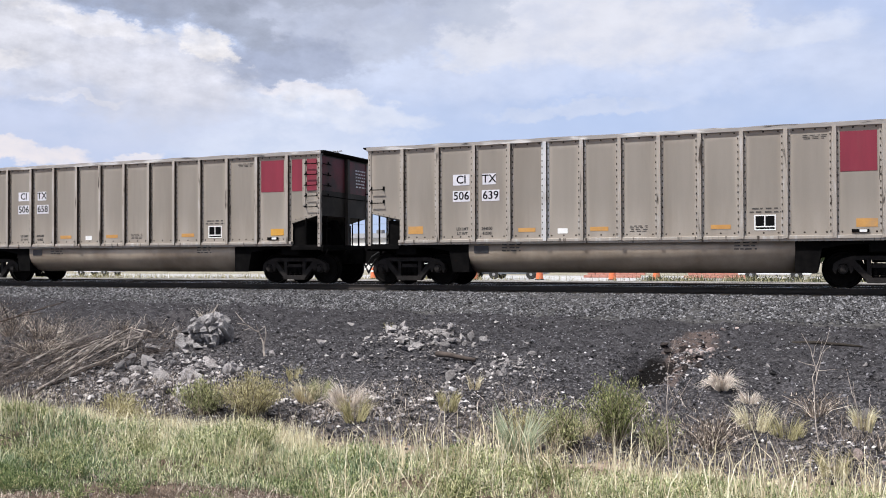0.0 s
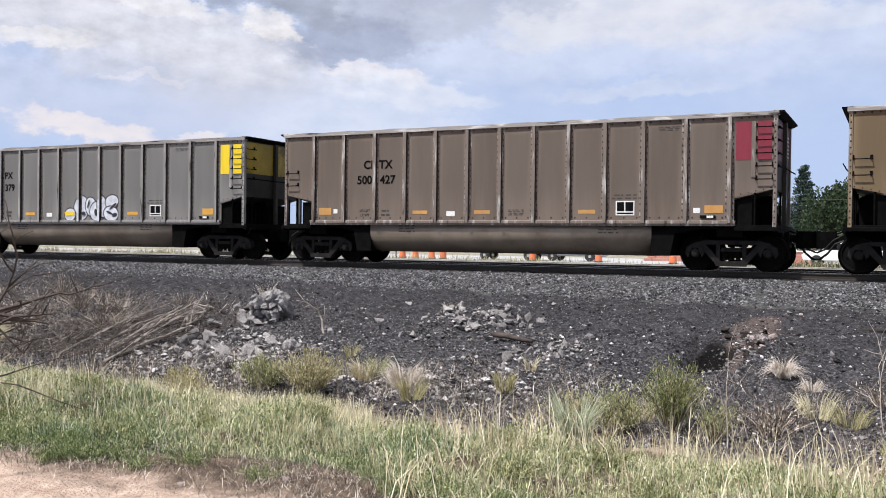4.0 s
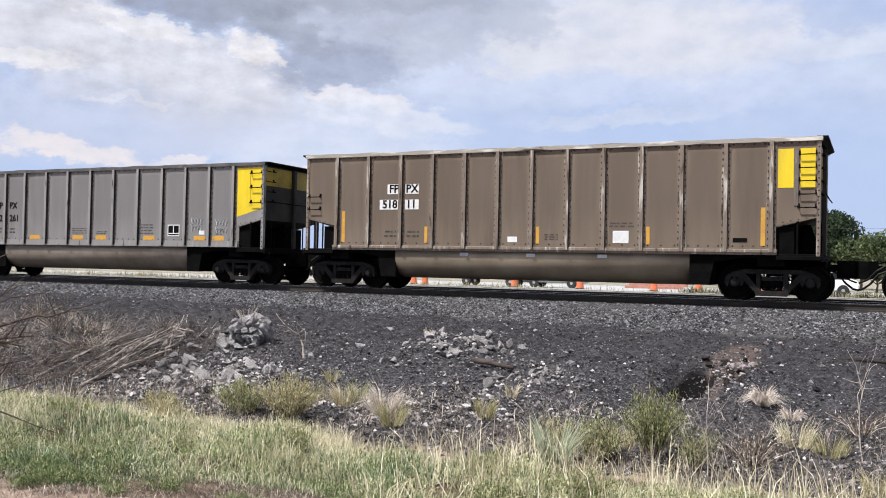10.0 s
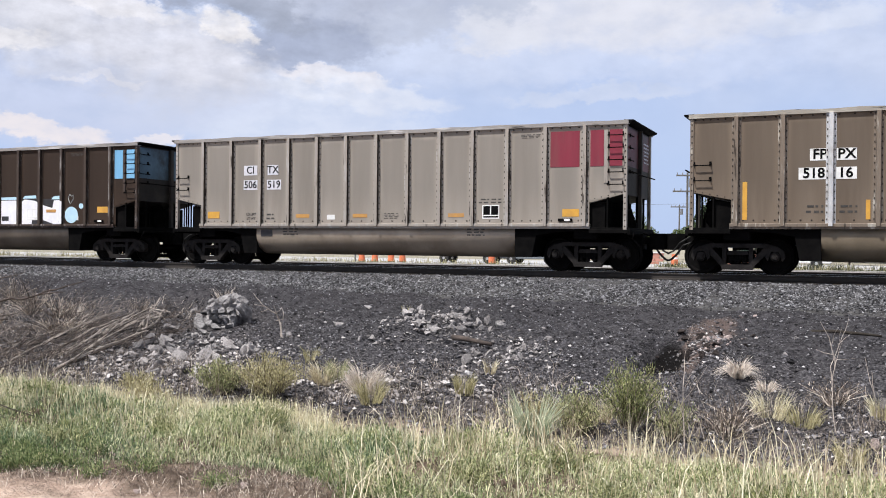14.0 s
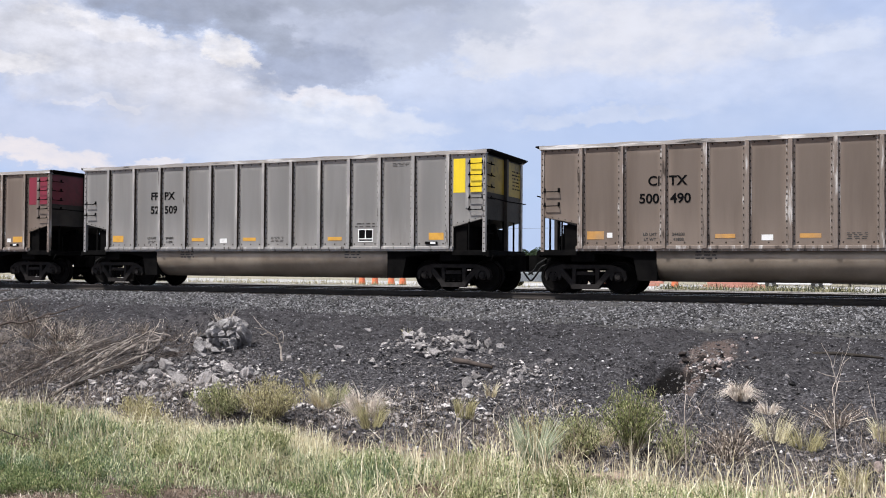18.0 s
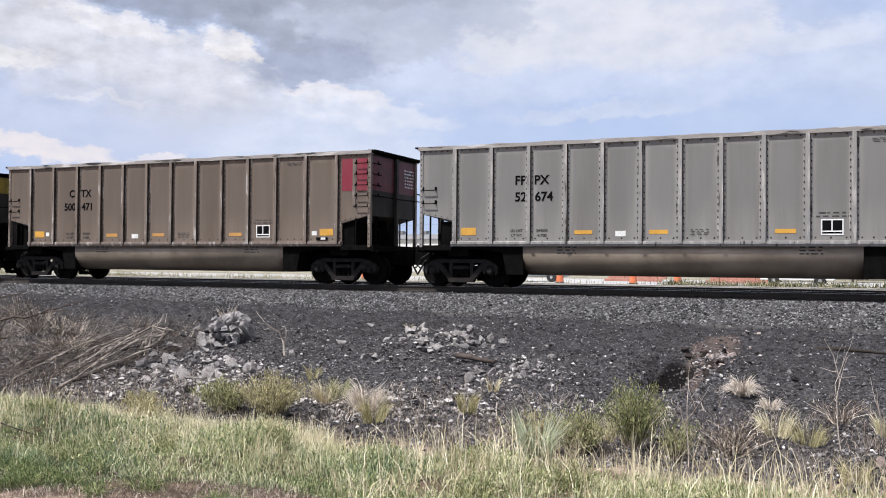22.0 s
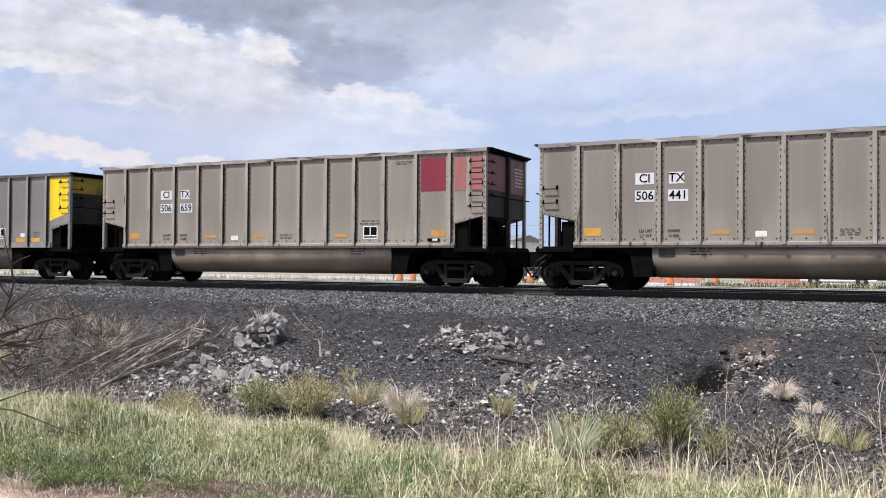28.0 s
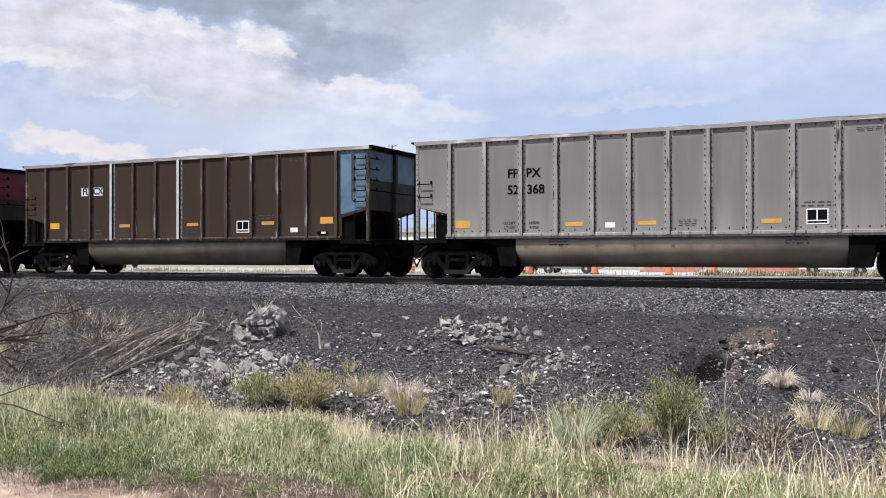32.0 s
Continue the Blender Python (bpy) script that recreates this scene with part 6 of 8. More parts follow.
def grass_fields():
    rng = np.random.RandomState(31)

    def edge(x):     # where the grass starts: a bare strip of soil bites into it
        return 4.92 + 0.14 * np.sin(x * 1.7) + 0.10 * np.sin(x * 4.1) + 0.95 * np.exp(-((x + 4.15) / 1.15) ** 4)

    def far(x):      # where it ends, before the bare ditch
        return 9.4 - 1.9 * np.clip((x + 7.0) / 2.6, 0, 1)
    # green sward on the near bank: fine blades in clumps of their own height
    x, y = clumpy(rng, 120000, -15.5, -3.0, 4.8, 9.6, 2600, 0.12)
    keep = (y > edge(x) + rng.normal(0, 0.06, len(x))) & (y < far(x) + 0.3 * np.sin(x * 2.3))
    x, y = x[keep], y[keep]
    tall = 0.62 + 0.38 * np.sin(x * 3.1 + 2.0 * np.sin(y * 2.2)) * np.sin(y * 4.3 + x)
    h = (0.05 + 0.16 * rng.uniform(0.15, 1, len(x))) * tall * np.clip((y - edge(x)) / 0.5, 0.4, 1.0) + 0.02
    lush = np.sin(x * 1.9 + 1.3 * np.sin(y * 1.7)) * np.sin(y * 2.6 + 0.8 * np.sin(x * 1.1)) + 0.45 - 0.30 * (y - 5.3) + rng.normal(0, 0.25, len(x)) > 0
    p, lean, wide = on_ground(x, y), rng.uniform(0.15, 0.95, len(x)), rng.uniform(0.004, 0.010, len(x))
    tagged(place("grass", blades_mesh("grass", p[~lush], h[~lush], wide[~lush], lean[~lush], 32), GRASS_GREEN), "yellow-green summer grass on the near bank", "grass", kind="stuff")
    tagged(place("grass", blades_mesh("grass", p[lush], h[lush] * 1.15, wide[lush] * 1.2, lean[lush], 48), GRASS_LUSH), "deep green grass clumps at the front of the bank", "grass", kind="stuff")
    # small leaves of the weeds that stand all through the sward
    x, y = clumpy(rng, 90000, -14.0, 2.2, 4.9, 8.6, 1500, 0.13)
    keep = (y > edge(x) + rng.normal(0.05, 0.08, len(x))) & (y < far(x) - 0.2)
    x, y = x[keep], y[keep]
    p = on_ground(x, y)
    p[:, 2] += rng.uniform(0.01, 0.20, len(x)) * (0.65 + 0.35 * np.sin(x * 5.1 + y * 3.0))
    tagged(place("weed_leaves", blades_mesh("weed_leaves", p, rng.uniform(0.012, 0.040, len(x)), rng.uniform(0.006, 0.012, len(x)), rng.uniform(0.2, 0.97, len(x)), 47), LEAFY), "small yellow-green leaves of weeds in the grass", "weeds", kind="stuff")
    # dry grass with seed heads, thick along the back of the bank
    x, y = clumpy(rng, 52000, -16.0, -4.0, 5.4, 10.4, 800, 0.20)
    back = np.clip((y - 5.7) / 1.9, 0.08, 1.0)
    keep = (y > edge(x) + 0.3) & (rng.uniform(0, 1, len(x)) < back) & (y < far(x) + 0.6)
    x, y = x[keep], y[keep]
    h = 0.10 + 0.18 * rng.uniform(0, 1, len(x)) + 0.05 * np.clip((y - 8.0), 0, 1.5)
    tagged(place("dry_grass", blades_mesh("dry_grass", on_ground(x, y), h, 0.006, rng.uniform(0.05, 0.75, len(x)), 33), GRASS_TAN), "yellow dry grass with seed heads", "grass", kind="stuff")
    # low grass to the east
    x, y = clumpy(rng, 64000, -5.2, 2.4, 4.6, 8.0, 760, 0.12)
    keep = (y > edge(x) - 0.25 * (x > -2.6)) & (y < 7.7 + 0.3 * np.sin(x * 3))
    x, y = x[keep], y[keep]
    mixed = rng.uniform(0, 1, len(x)) < 0.66
    h = 0.04 + 0.13 * rng.uniform(0, 1, len(x))
    p = on_ground(x, y)
    tagged(place("grass", blades_mesh("grass", p[mixed], h[mixed], 0.0065, rng.uniform(0.2, 0.95, mixed.sum()), 34), GRASS_GREEN), "low green grass among tall dry stalks", "grass", kind="stuff")
    tagged(place("dry_grass", blades_mesh("dry_grass", p[~mixed], h[~mixed], 0.006, rng.uniform(0.2, 0.95, (~mixed).sum()), 41), GRASS_TAN), "low dry yellow grass among tall stalks", "grass", kind="stuff")
    # tall straw-coloured stalks to the east
    x, y = clumpy(rng, 3600, -3.2, 2.4, 4.9, 8.9, 130, 0.15)
    h = 0.16 + 0.40 * rng.uniform(0, 1, len(x)) ** 1.7
    tagged(place("tall_grass", blades_mesh("tall_grass", on_ground(x, y), h, 0.0075, rng.uniform(0.05, 0.85, len(x)), 35), GRASS_PALE), "tall straw-yellow grass stalks", "grass", kind="stuff")
    # single bleached stalks standing in the green
    x, y = clumpy(rng, 900, -12.0, -3.2, 5.6, 8.6, 260, 0.12)
    keep = y > edge(x) + 0.2
    x, y = x[keep], y[keep]
    tagged(place("tall_grass", blades_mesh("tall_grass", on_ground(x, y), 0.25 + 0.25 * rng.uniform(0, 1, len(x)), 0.006, rng.uniform(0.1, 0.8, len(x)), 46), GRASS_PALE), "single bleached grass stalks in the green", "grass", kind="stuff")
    # thin dry stems standing on the lower slope
    x, y = clumpy(rng, 2600, -16.0, 3.0, 10.8, 13.0, 230, 0.14)
    h = 0.14 + 0.24 * rng.uniform(0, 1, len(x))
    tagged(place("dry_stems", blades_mesh("dry_stems", on_ground(x, y), h, 0.005, rng.uniform(0.1, 0.9, len(x)), 36), STRAW_DARK), "weathered dry stems at the foot of the bank", "grass", kind="stuff")
    # flattened straw and twigs on the slope
    x, y = clumpy(rng, 9000, -27.0, -8.5, 11.0, 17.5, 420, 0.30)
    keep = (x < -12.8) | (y < 13.6)
    x, y = x[keep], y[keep]
    h = 0.18 + 0.35 * rng.uniform(0, 1, len(x))
    tagged(place("flattened_straw", blades_mesh("flattened_straw", on_ground(x, y) + np.array([0, 0, 0.03]), h, 0.005, rng.uniform(0.75, 0.97, len(x)), 37, rng.normal(0.5, 1.7, len(x)), 0.1), STRAW_DARK), "grey-brown flattened straw on the slope", "straw", kind="stuff")
    x, y = clumpy(rng, 3600, -7.0, 3.5, 11.0, 14.2, 170, 0.32)
    tagged(place("flattened_straw", blades_mesh("flattened_straw", on_ground(x, y) + np.array([0, 0, 0.02]), 0.12 + 0.25 * rng.uniform(0, 1, len(x)), 0.0045, rng.uniform(0.6, 0.97, len(x)), 38, None, 0.1), STRAW_DARK), "grey-brown twigs and straw on the slope", "straw", kind="stuff")
    # brown litter of stems on the bare soil next to the dirt
    x, y = clumpy(rng, 12000, -7.2, -2.2, 4.75, 6.0, 260, 0.17)
    tagged(place("dry_litter", blades_mesh("dry_litter", on_ground(x, y) + np.array([0, 0, 0.01]), 0.03 + 0.09 * rng.uniform(0, 1, len(x)), 0.0035, rng.uniform(0.7, 0.99, len(x)), 39, None, 0.1), STRAW_DARK), "brown plant litter on bare soil", "straw", kind="stuff")
    # dry field behind the line
    x, y = clumpy(rng, 16000, -95.0, 22.0, 34.5, 52.0, 900, 0.6)
    keep = (x < -17.0) | (rng.uniform(0, 1, len(x)) < 0.25)
    x, y = x[keep], y[keep]
    tagged(place("dry_field_grass", blades_mesh("dry_field_grass", on_ground(x, y), 0.25 + 0.45 * rng.uniform(0, 1, len(x)), 0.03, rng.uniform(0.05, 0.6, len(x)), 40), FIELD_GRASS), "dry yellow field grass behind the railway", "grass", kind="stuff")


grass_fields()


def tuft(x, y, n, tall, wide, lean, mat, name, label, seed, radius=0.06, droop=0.35):
    least = 0.35 if mat is MOP else 0.3
    rng = np.random.RandomState(seed)
    a = rng.uniform(0, math.tau, n)
    r = radius * np.sqrt(rng.uniform(0, 1, n))
    roots = np.stack([r * np.cos(a), r * np.sin(a), np.full(n, -0.02)], 1)
    me = blades_mesh(name, roots, tall * rng.uniform(0.55, 1.0, n), wide, lean * rng.uniform(least, 1.0, n), seed, a + rng.normal(0, 0.3, n), droop)
    ob = place(name, me, mat, None, pose(x, y, level(x, y)))
    return tagged(ob, label, "plant", "plants on the bank")


tuft(-7.6, 12.6, 320, 0.55, 0.009, 0.95, GRASS_PALE, "grass_tuft", "pale spiky bunch grass on the slope", 51, 0.12)
tuft(-7.4, 12.7, 160, 0.50, 0.012, 0.8, SAGE, "grass_tuft", "green spiky bunch grass on the slope", 52, 0.10)
tuft(-6.75, 12.4, 460, 0.72, 0.010, 0.98, MOP, "grass_tuft", "bleached drooping bunch grass", 53, 0.14, 0.7)
tuft(-6.15, 11.5, 220, 0.55, 0.007, 0.85, OLIVE, "grass_tuft", "olive bunch grass below the drooping tuft", 54, 0.14)
tuft(-1.58, 14.8, 420, 0.46, 0.012, 0.97, MOP, "grass_tuft", "bleached mop of dry grass", 55, 0.08, 0.9)
tuft(-1.15, 14.5, 180, 0.34, 0.012, 0.97, MOP, "grass_tuft", "small bleached mop of dry grass", 56, 0.08, 0.9)
tuft(-0.95, 12.6, 200, 0.52, 0.007, 0.85, GRASS_TAN, "grass_tuft", "yellow bunch grass on the lower slope", 57, 0.16)
tuft(-0.55, 12.5, 190, 0.48, 0.007, 0.85, OLIVE, "grass_tuft", "yellow-green bunch grass on the lower slope", 58, 0.16)
tuft(0.35, 12.9, 180, 0.42, 0.010, 0.5, GRASS_TAN, "grass_tuft", "thin yellow bunch grass", 59, 0.10)
tuft(0.0, 10.8, 140, 0.42, 0.007, 0.7, OLIVE, "grass_tuft", "green bunch grass at the ditch", 60, 0.12)
tuft(-2.78, 8.5, 200, 0.78, 0.014, 0.6, YUCCA, "yucca", "pale green spiky yucca in the grass", 61, 0.07, 0.1)
tuft(-16.0, 12.4, 260, 0.75, 0.025, 0.75, GRASS_TAN, "yucca", "yellowed yucca on the slope", 62, 0.08, 0.3)
tuft(-3.0, 11.6, 260, 0.42, 0.010, 0.8, GRASS_PALE, "grass_tuft", "dry pale grass above the bush", 63, 0.2, 0.6)
tuft(-5.2, 12.6, 160, 0.40, 0.010, 0.5, OLIVE, "grass_tuft", "thin olive grass on the slope", 64, 0.12)
tuft(-8.6, 17.6, 60, 0.30, 0.010, 0.6, OLIVE, "grass_tuft", "small olive weed on the coal bank", 65, 0.06)
tuft(-5.4, 14.2, 70, 0.36, 0.010, 0.6, GRASS_PALE, "grass_tuft", "thin dry grass among stones", 66, 0.07)
tuft(-8.7, 14.0, 90, 0.36, 0.010, 0.7, OLIVE, "grass_tuft", "thin olive grass among stones", 67, 0.10)
for i, (x, y) in enumerate(((-15.3, 15.2), (-16.6, 16.4), (-17.6, 15.0), (-14.6, 14.4), (-18.4, 17.0), (-19.2, 15.6), (-15.6, 17.4), (-13.9, 18.4))):
    tuft(x, y, 90, 0.55, 0.007, 0.95, MOP if i % 2 else STRAW_DARK, "grass_tuft", "dead grey-tan brush tuft on the slope", 70 + i, 0.15, 0.3)


def shrub(x, y, tall, wide, stems, leaves, leaf_mat, stem_mat, name, label, seed, leaf=0.035, cover=(0.25, 1.0)):
    """Many thin stems from one foot, with small leaves along them."""
    rng = random.Random(seed)
    foot = new(name)
    foot.matrix_basis = pose(x, y, level(x, y) - 0.02)
    tagged(foot, label, "shrub", "plants on the bank")
    bm = bmesh.new()
    lines = []
    for _ in range(stems):
        a, q = rng.uniform(0, math.tau), rng.random() ** 0.6
        h = tall * rng.uniform(0.6, 1.0) * (1.0 - 0.35 * q)
        end = Vector((math.cos(a) * wide * q, math.sin(a) * wide * q * 0.8, h))
        mid = end * 0.5 + Vector((rng.uniform(-0.05, 0.05), rng.uniform(-0.05, 0.05), 0.12 * h))
        start = Vector((math.cos(a) * 0.06, math.sin(a) * 0.06, 0))
        tube(bm, [start, mid, end], 0.006, 3, 0.002)
        lines.append((start, mid, end))
    tagged(place("twig_tangle", mesh_from("twig_tangle", bm), stem_mat, foot), kind="stuff")
    n = leaves
    pts = []
    for _ in range(n):
        s, m, e = rng.choice(lines)
        t = rng.uniform(*cover)
        p = s * (1 - t) ** 2 + m * 2 * t * (1 - t) + e * t * t
        pts.append((p.x + rng.gauss(0, 0.03), p.y + rng.gauss(0, 0.03), p.z + rng.gauss(0, 0.03)))
    nr = np.random.RandomState(seed)
    me = blades_mesh("leaves", pts, leaf * nr.uniform(0.6, 1.6, n), leaf * 0.28, nr.uniform(0.1, 0.95, n), seed)
    tagged(place("leaves", me, leaf_mat, foot), kind="stuff")
    return foot


shrub(-2.5, 11.4, 1.10, 0.46, 90, 4800, BRIGHT_LEAF, STRAW_DARK, "rabbitbrush", "bright green leafy bush at the ditch", 81, 0.036)
shrub(-3.1, 11.1, 0.76, 0.52, 80, 2600, SAGE, STRAW_DARK, "rabbitbrush", "yellow-green bush at the ditch", 82, 0.042)
shrub(-3.55, 10.9, 0.66, 0.5, 60, 1500, OLIVE, STRAW_DARK, "rabbitbrush", "olive thin bush at the ditch", 182, 0.042)
shrub(-1.95, 11.2, 0.66, 0.35, 45, 1000, SAGE, STRAW_DARK, "rabbitbrush", "grey-green bush at the ditch", 183, 0.04)
shrub(-8.0, 11.7, 0.80, 0.75, 130, 5400, OLIVE, STRAW_DARK, "sagebrush", "tan-green twiggy bush at the foot of the bank", 83, 0.040)
shrub(-8.75, 11.5, 0.66, 0.55, 80, 3200, SAGE, STRAW_DARK, "sagebrush", "grey-green twiggy bush at the foot of the bank", 84, 0.040)
shrub(-10.2, 11.4, 0.46, 0.45, 60, 2000, OLIVE, STRAW_DARK, "sagebrush", "small yellow-green bush at the foot of the bank", 85, 0.04)
shrub(-7.2, 10.4, 0.38, 0.4, 50, 1500, SAGE, STRAW_DARK, "sagebrush", "low sage bush behind the grass", 86, 0.04)
shrub(-9.4, 10.6, 0.34, 0.5, 50, 1500, OLIVE, STRAW_DARK, "sagebrush", "low olive bush behind the grass", 87, 0.04)
shrub(-1.4, 11.9, 0.5, 0.5, 60, 500, STRAW_DARK, STRAW_DARK, "dead_bush", "dead grey twiggy bush on the lower slope", 88, 0.04)
shrub(-1.35, 12.3, 0.42, 0.5, 44, 60, STRAW_DARK, STRAW_DARK, "dead_bush", "bleached dead twiggy bush on the lower slope", 184, 0.04)
shrub(-0.2, 13.0, 0.42, 0.45, 40, 200, STRAW_DARK, STRAW_DARK, "dead_bush", "dead grey twiggy bush on the lower slope", 89, 0.04)
for i, (x, y, t) in enumerate(((-16.3, 15.6, 0.7), (-17.8, 16.2, 0.8), (-15.0, 14.3, 0.6), (-19.3, 17.0, 0.9), (-18.9, 14.6, 0.8), (-16.9, 13.6, 0.6))):
    shrub(x, y, t * 0.8, 0.8, 60, 160, STRAW_DARK, STRAW_DARK, "dead_bush", "dead tangled brush on the slope", 90 + i, 0.05)


for i, (x, y) in enumerate(((-7.2, 5.7), (-6.6, 5.55), (-5.9, 5.75), (-6.2, 6.2), (-5.4, 6.3), (-8.0, 6.2), (-7.4, 6.9), (-6.0, 7.0), (-4.6, 6.8), (-3.4, 6.5), (-2.4, 5.9), (-1.4, 6.0), (-0.4, 6.2), (0.5, 6.1), (-1.9, 6.6), (-0.9, 6.8), (-2.9, 6.9), (0.1, 5.5))):
    shrub(x, y, 0.18 + 0.05 * (i % 3), 0.24 + 0.04 * (i % 4), 26, 1200, SAGE if i % 3 else BRIGHT_LEAF, SAGE, "weed", "low leafy green weed in the grass", 120 + i, 0.024, (0.1, 1.0))


WEED = island_material("dark_weed_leaves", [(0.0, (0.045, 0.07, 0.03)), (0.5, (0.15, 0.21, 0.085)), (1.0, (0.40, 0.45, 0.22))], 0.7, translucent=0.2)
rng = random.Random(88)
for i in range(46):
    x = rng.uniform(-8.6, -2.0)
    y = 4.95 + 0.85 * math.exp(-((x + 4.15) / 1.15) ** 4) * (rng.random() < 0.75) + rng.uniform(0, 0.5)
    shrub(x, y, rng.uniform(0.10, 0.20), rng.uniform(0.12, 0.26), 20, 700, WEED, SAGE, "weed", "dark green leafy weed at the edge of the dirt", 200 + i, 0.020, (0.1, 1.0))


def grow(bm, p, d, length, r, depth, rng, bend):
    """A bare branch with forks."""
    pts, q = [p], p
    for i in range(4):
        d = (d + Vector((rng.gauss(0, bend), rng.gauss(0, bend), rng.gauss(0, bend)))).normalized()
        q = q + d * length / 4
        pts.append(q)
        if depth > 0 and i > 0 and rng.random() < 0.85:
            side = (d + Vector((rng.gauss(0, 0.7), rng.gauss(0, 0.7), rng.gauss(0, 0.6)))).normalized()
            grow(bm, q, side, length * rng.uniform(0.45, 0.75), r * 0.55, depth - 1, rng, bend)
    tube(bm, pts, r, 5 if depth else 4, r * 0.45)


def bare_tree():
    """Leafless shrub whose limbs reach in from the west."""
    tree = new("bare_shrub")
    x, y = -8.72, 5.34
    tree.matrix_basis = pose(x, y, level(x, y), 0, 0, 27.7)
    tagged(tree, "leafless dark shrub with spreading twigs", "shrub")
    rng = random.Random(12)
    # start (along, up), heading (along, across, up), length, thickness, forks
    for (u, h), d, length, r, forks in (
            ((0.75, 0.94), (1.0, 0.0, 0.0), 0.55, 0.041, 1), ((1.20, 0.94), (0.45, 0.1, 0.62), 0.62, 0.020, 2), ((1.15, 0.95), (0.82, -0.1, 0.36), 0.80, 0.023, 2),
            ((1.20, 0.93), (0.9, 0.1, -0.16), 0.55, 0.019, 1), ((1.18, 0.93), (0.16, -0.1, -0.8), 0.56, 0.018, 1), ((1.22, 0.92), (0.55, 0.1, -0.6), 0.45, 0.014, 1),
            ((0.28, 0.72), (1.0, 0.1, 0.10), 1.05, 0.027, 2), ((0.1, 0.36), (1.0, 0.0, 0.04), 1.30, 0.020, 1), ((0.12, 0.30), (1.0, 0.2, 0.02), 1.45, 0.014, 1),
            ((0.60, 0.90), (0.6, 0.2, 0.52), 0.75, 0.020, 2), ((0.05, 0.6), (-0.5, 0.3, 0.7), 0.9, 0.027, 2), ((0.02, 0.5), (-0.8, -0.2, 0.4), 0.9, 0.027, 2)):
        bm = bmesh.new()
        grow(bm, Vector((u, 0, h)), Vector(d).normalized(), length, r, forks, rng, 0.11)
        place("branch", mesh_from("branch", bm), DEADWOOD_DARK, tree)
    bm = bmesh.new()
    tube(bm, [(0, 0, -0.1), (0.05, 0.02, 0.35), (0.30, 0.0, 0.74), (0.75, 0.0, 0.94)], 0.055, 8, 0.030)
    place("trunk", mesh_from("trunk", bm), DEADWOOD_DARK, tree)


bare_tree()


def brush_pile():
    """Long dead poles lying up the slope with dark gaps under them, and a split trunk above."""
    ox, oy = -13.7, 13.8
    pile = new("brush_pile")
    base = level(ox, oy)
    pile.matrix_basis = pose(ox, oy, base)
    tagged(pile, "pile of long dead grey branches on the slope", "dead branches")
    rng = random.Random(5)

    def stick(cx, cy, a, ln, r, lift0, lift1, mat, wob=0.014, name="stick"):
        bm = bmesh.new()
        ends = [(cx + math.cos(a) * t, cy + math.sin(a) * t) for t in (-ln / 2, ln / 2)]
        z0, z1 = (level(px + ox, py + oy) - base + q for (px, py), q in zip(ends, (lift0, lift1)))
        pts = [(ends[0][0] + (ends[1][0] - ends[0][0]) * q + rng.gauss(0, wob), ends[0][1] + (ends[1][1] - ends[0][1]) * q + rng.gauss(0, wob),
                z0 + (z1 - z0) * q + rng.gauss(0, wob) + 0.05 * math.sin(math.pi * q)) for q in (j / 6 for j in range(7))]
        tube(bm, pts, r, 6, r * 0.45)
        place(name, mesh_from(name, bm), mat, pile)
    for i in range(12):      # the long poles, side by side
        q = i / 11
        stick(1.05 - 2.3 * q + rng.gauss(0, 0.1), -0.10 + 0.75 * q + rng.gauss(0, 0.3), radians(rng.gauss(93, 7)), rng.uniform(1.7, 3.0), rng.uniform(0.012, 0.024), 0.05, 0.22 + 0.26 * rng.random(), DEADWOOD if i % 4 == 0 else DEADWOOD_GREY if i % 2 else DEADWOOD_DARK)
    for i in range(60):      # thinner sticks across and under them
        stick(rng.uniform(-1.7, 1.2), rng.uniform(-1.6, 1.6), radians(rng.gauss(96, 20)), rng.uniform(0.7, 2.2), rng.uniform(0.005, 0.011), 0.03 + 0.1 * rng.random(), 0.05 + 0.22 * rng.random(), DEADWOOD_GREY if i % 3 == 0 else DEADWOOD_DARK, 0.022)
    bm = bmesh.new()
    for _ in range(420):     # tangle of thin dark twigs in and under the pile
        cx, cy = rng.uniform(-2.6, 1.3), rng.uniform(-1.7, 1.9)
        a, ln = radians(rng.gauss(95, 45)), rng.uniform(0.25, 0.8)
        z = level(cx + ox, cy + oy) - base + rng.uniform(0.0, 0.20)
        tube(bm, [(cx, cy, z), (cx + math.cos(a) * ln * 0.5, cy + math.sin(a) * ln * 0.5, z + ln * 0.05 + rng.gauss(0.03, 0.04)), (cx + math.cos(a) * ln, cy + math.sin(a) * ln, z + ln * 0.12 + rng.gauss(0.0, 0.08))], rng.uniform(0.004, 0.009), 3, 0.003)
    tagged(place("twig_tangle", mesh_from("twig_tangle", bm), DEADWOOD_DARK, pile), kind="stuff")
    stick(1.0, -0.75, radians(94), 2.3, 0.032, 0.05, 0.16, DEADWOOD_DARK)
    for cx, cy, a, ln, r in ((0.12, 1.35, 72, 0.95, 0.062), (0.02, 0.75, 60, 0.6, 0.07), (0.35, 1.55, 80, 0.7, 0.04), (0.5, 1.2, 60, 0.6, 0.035), (0.2, 1.0, 40, 0.5, 0.03), (0.3, 1.3, 100, 0.8, 0.03)):
        stick(cx, cy, radians(a), ln, r, 0.05, 0.24, DEADWOOD_GREY, 0.035, "log")


brush_pile()


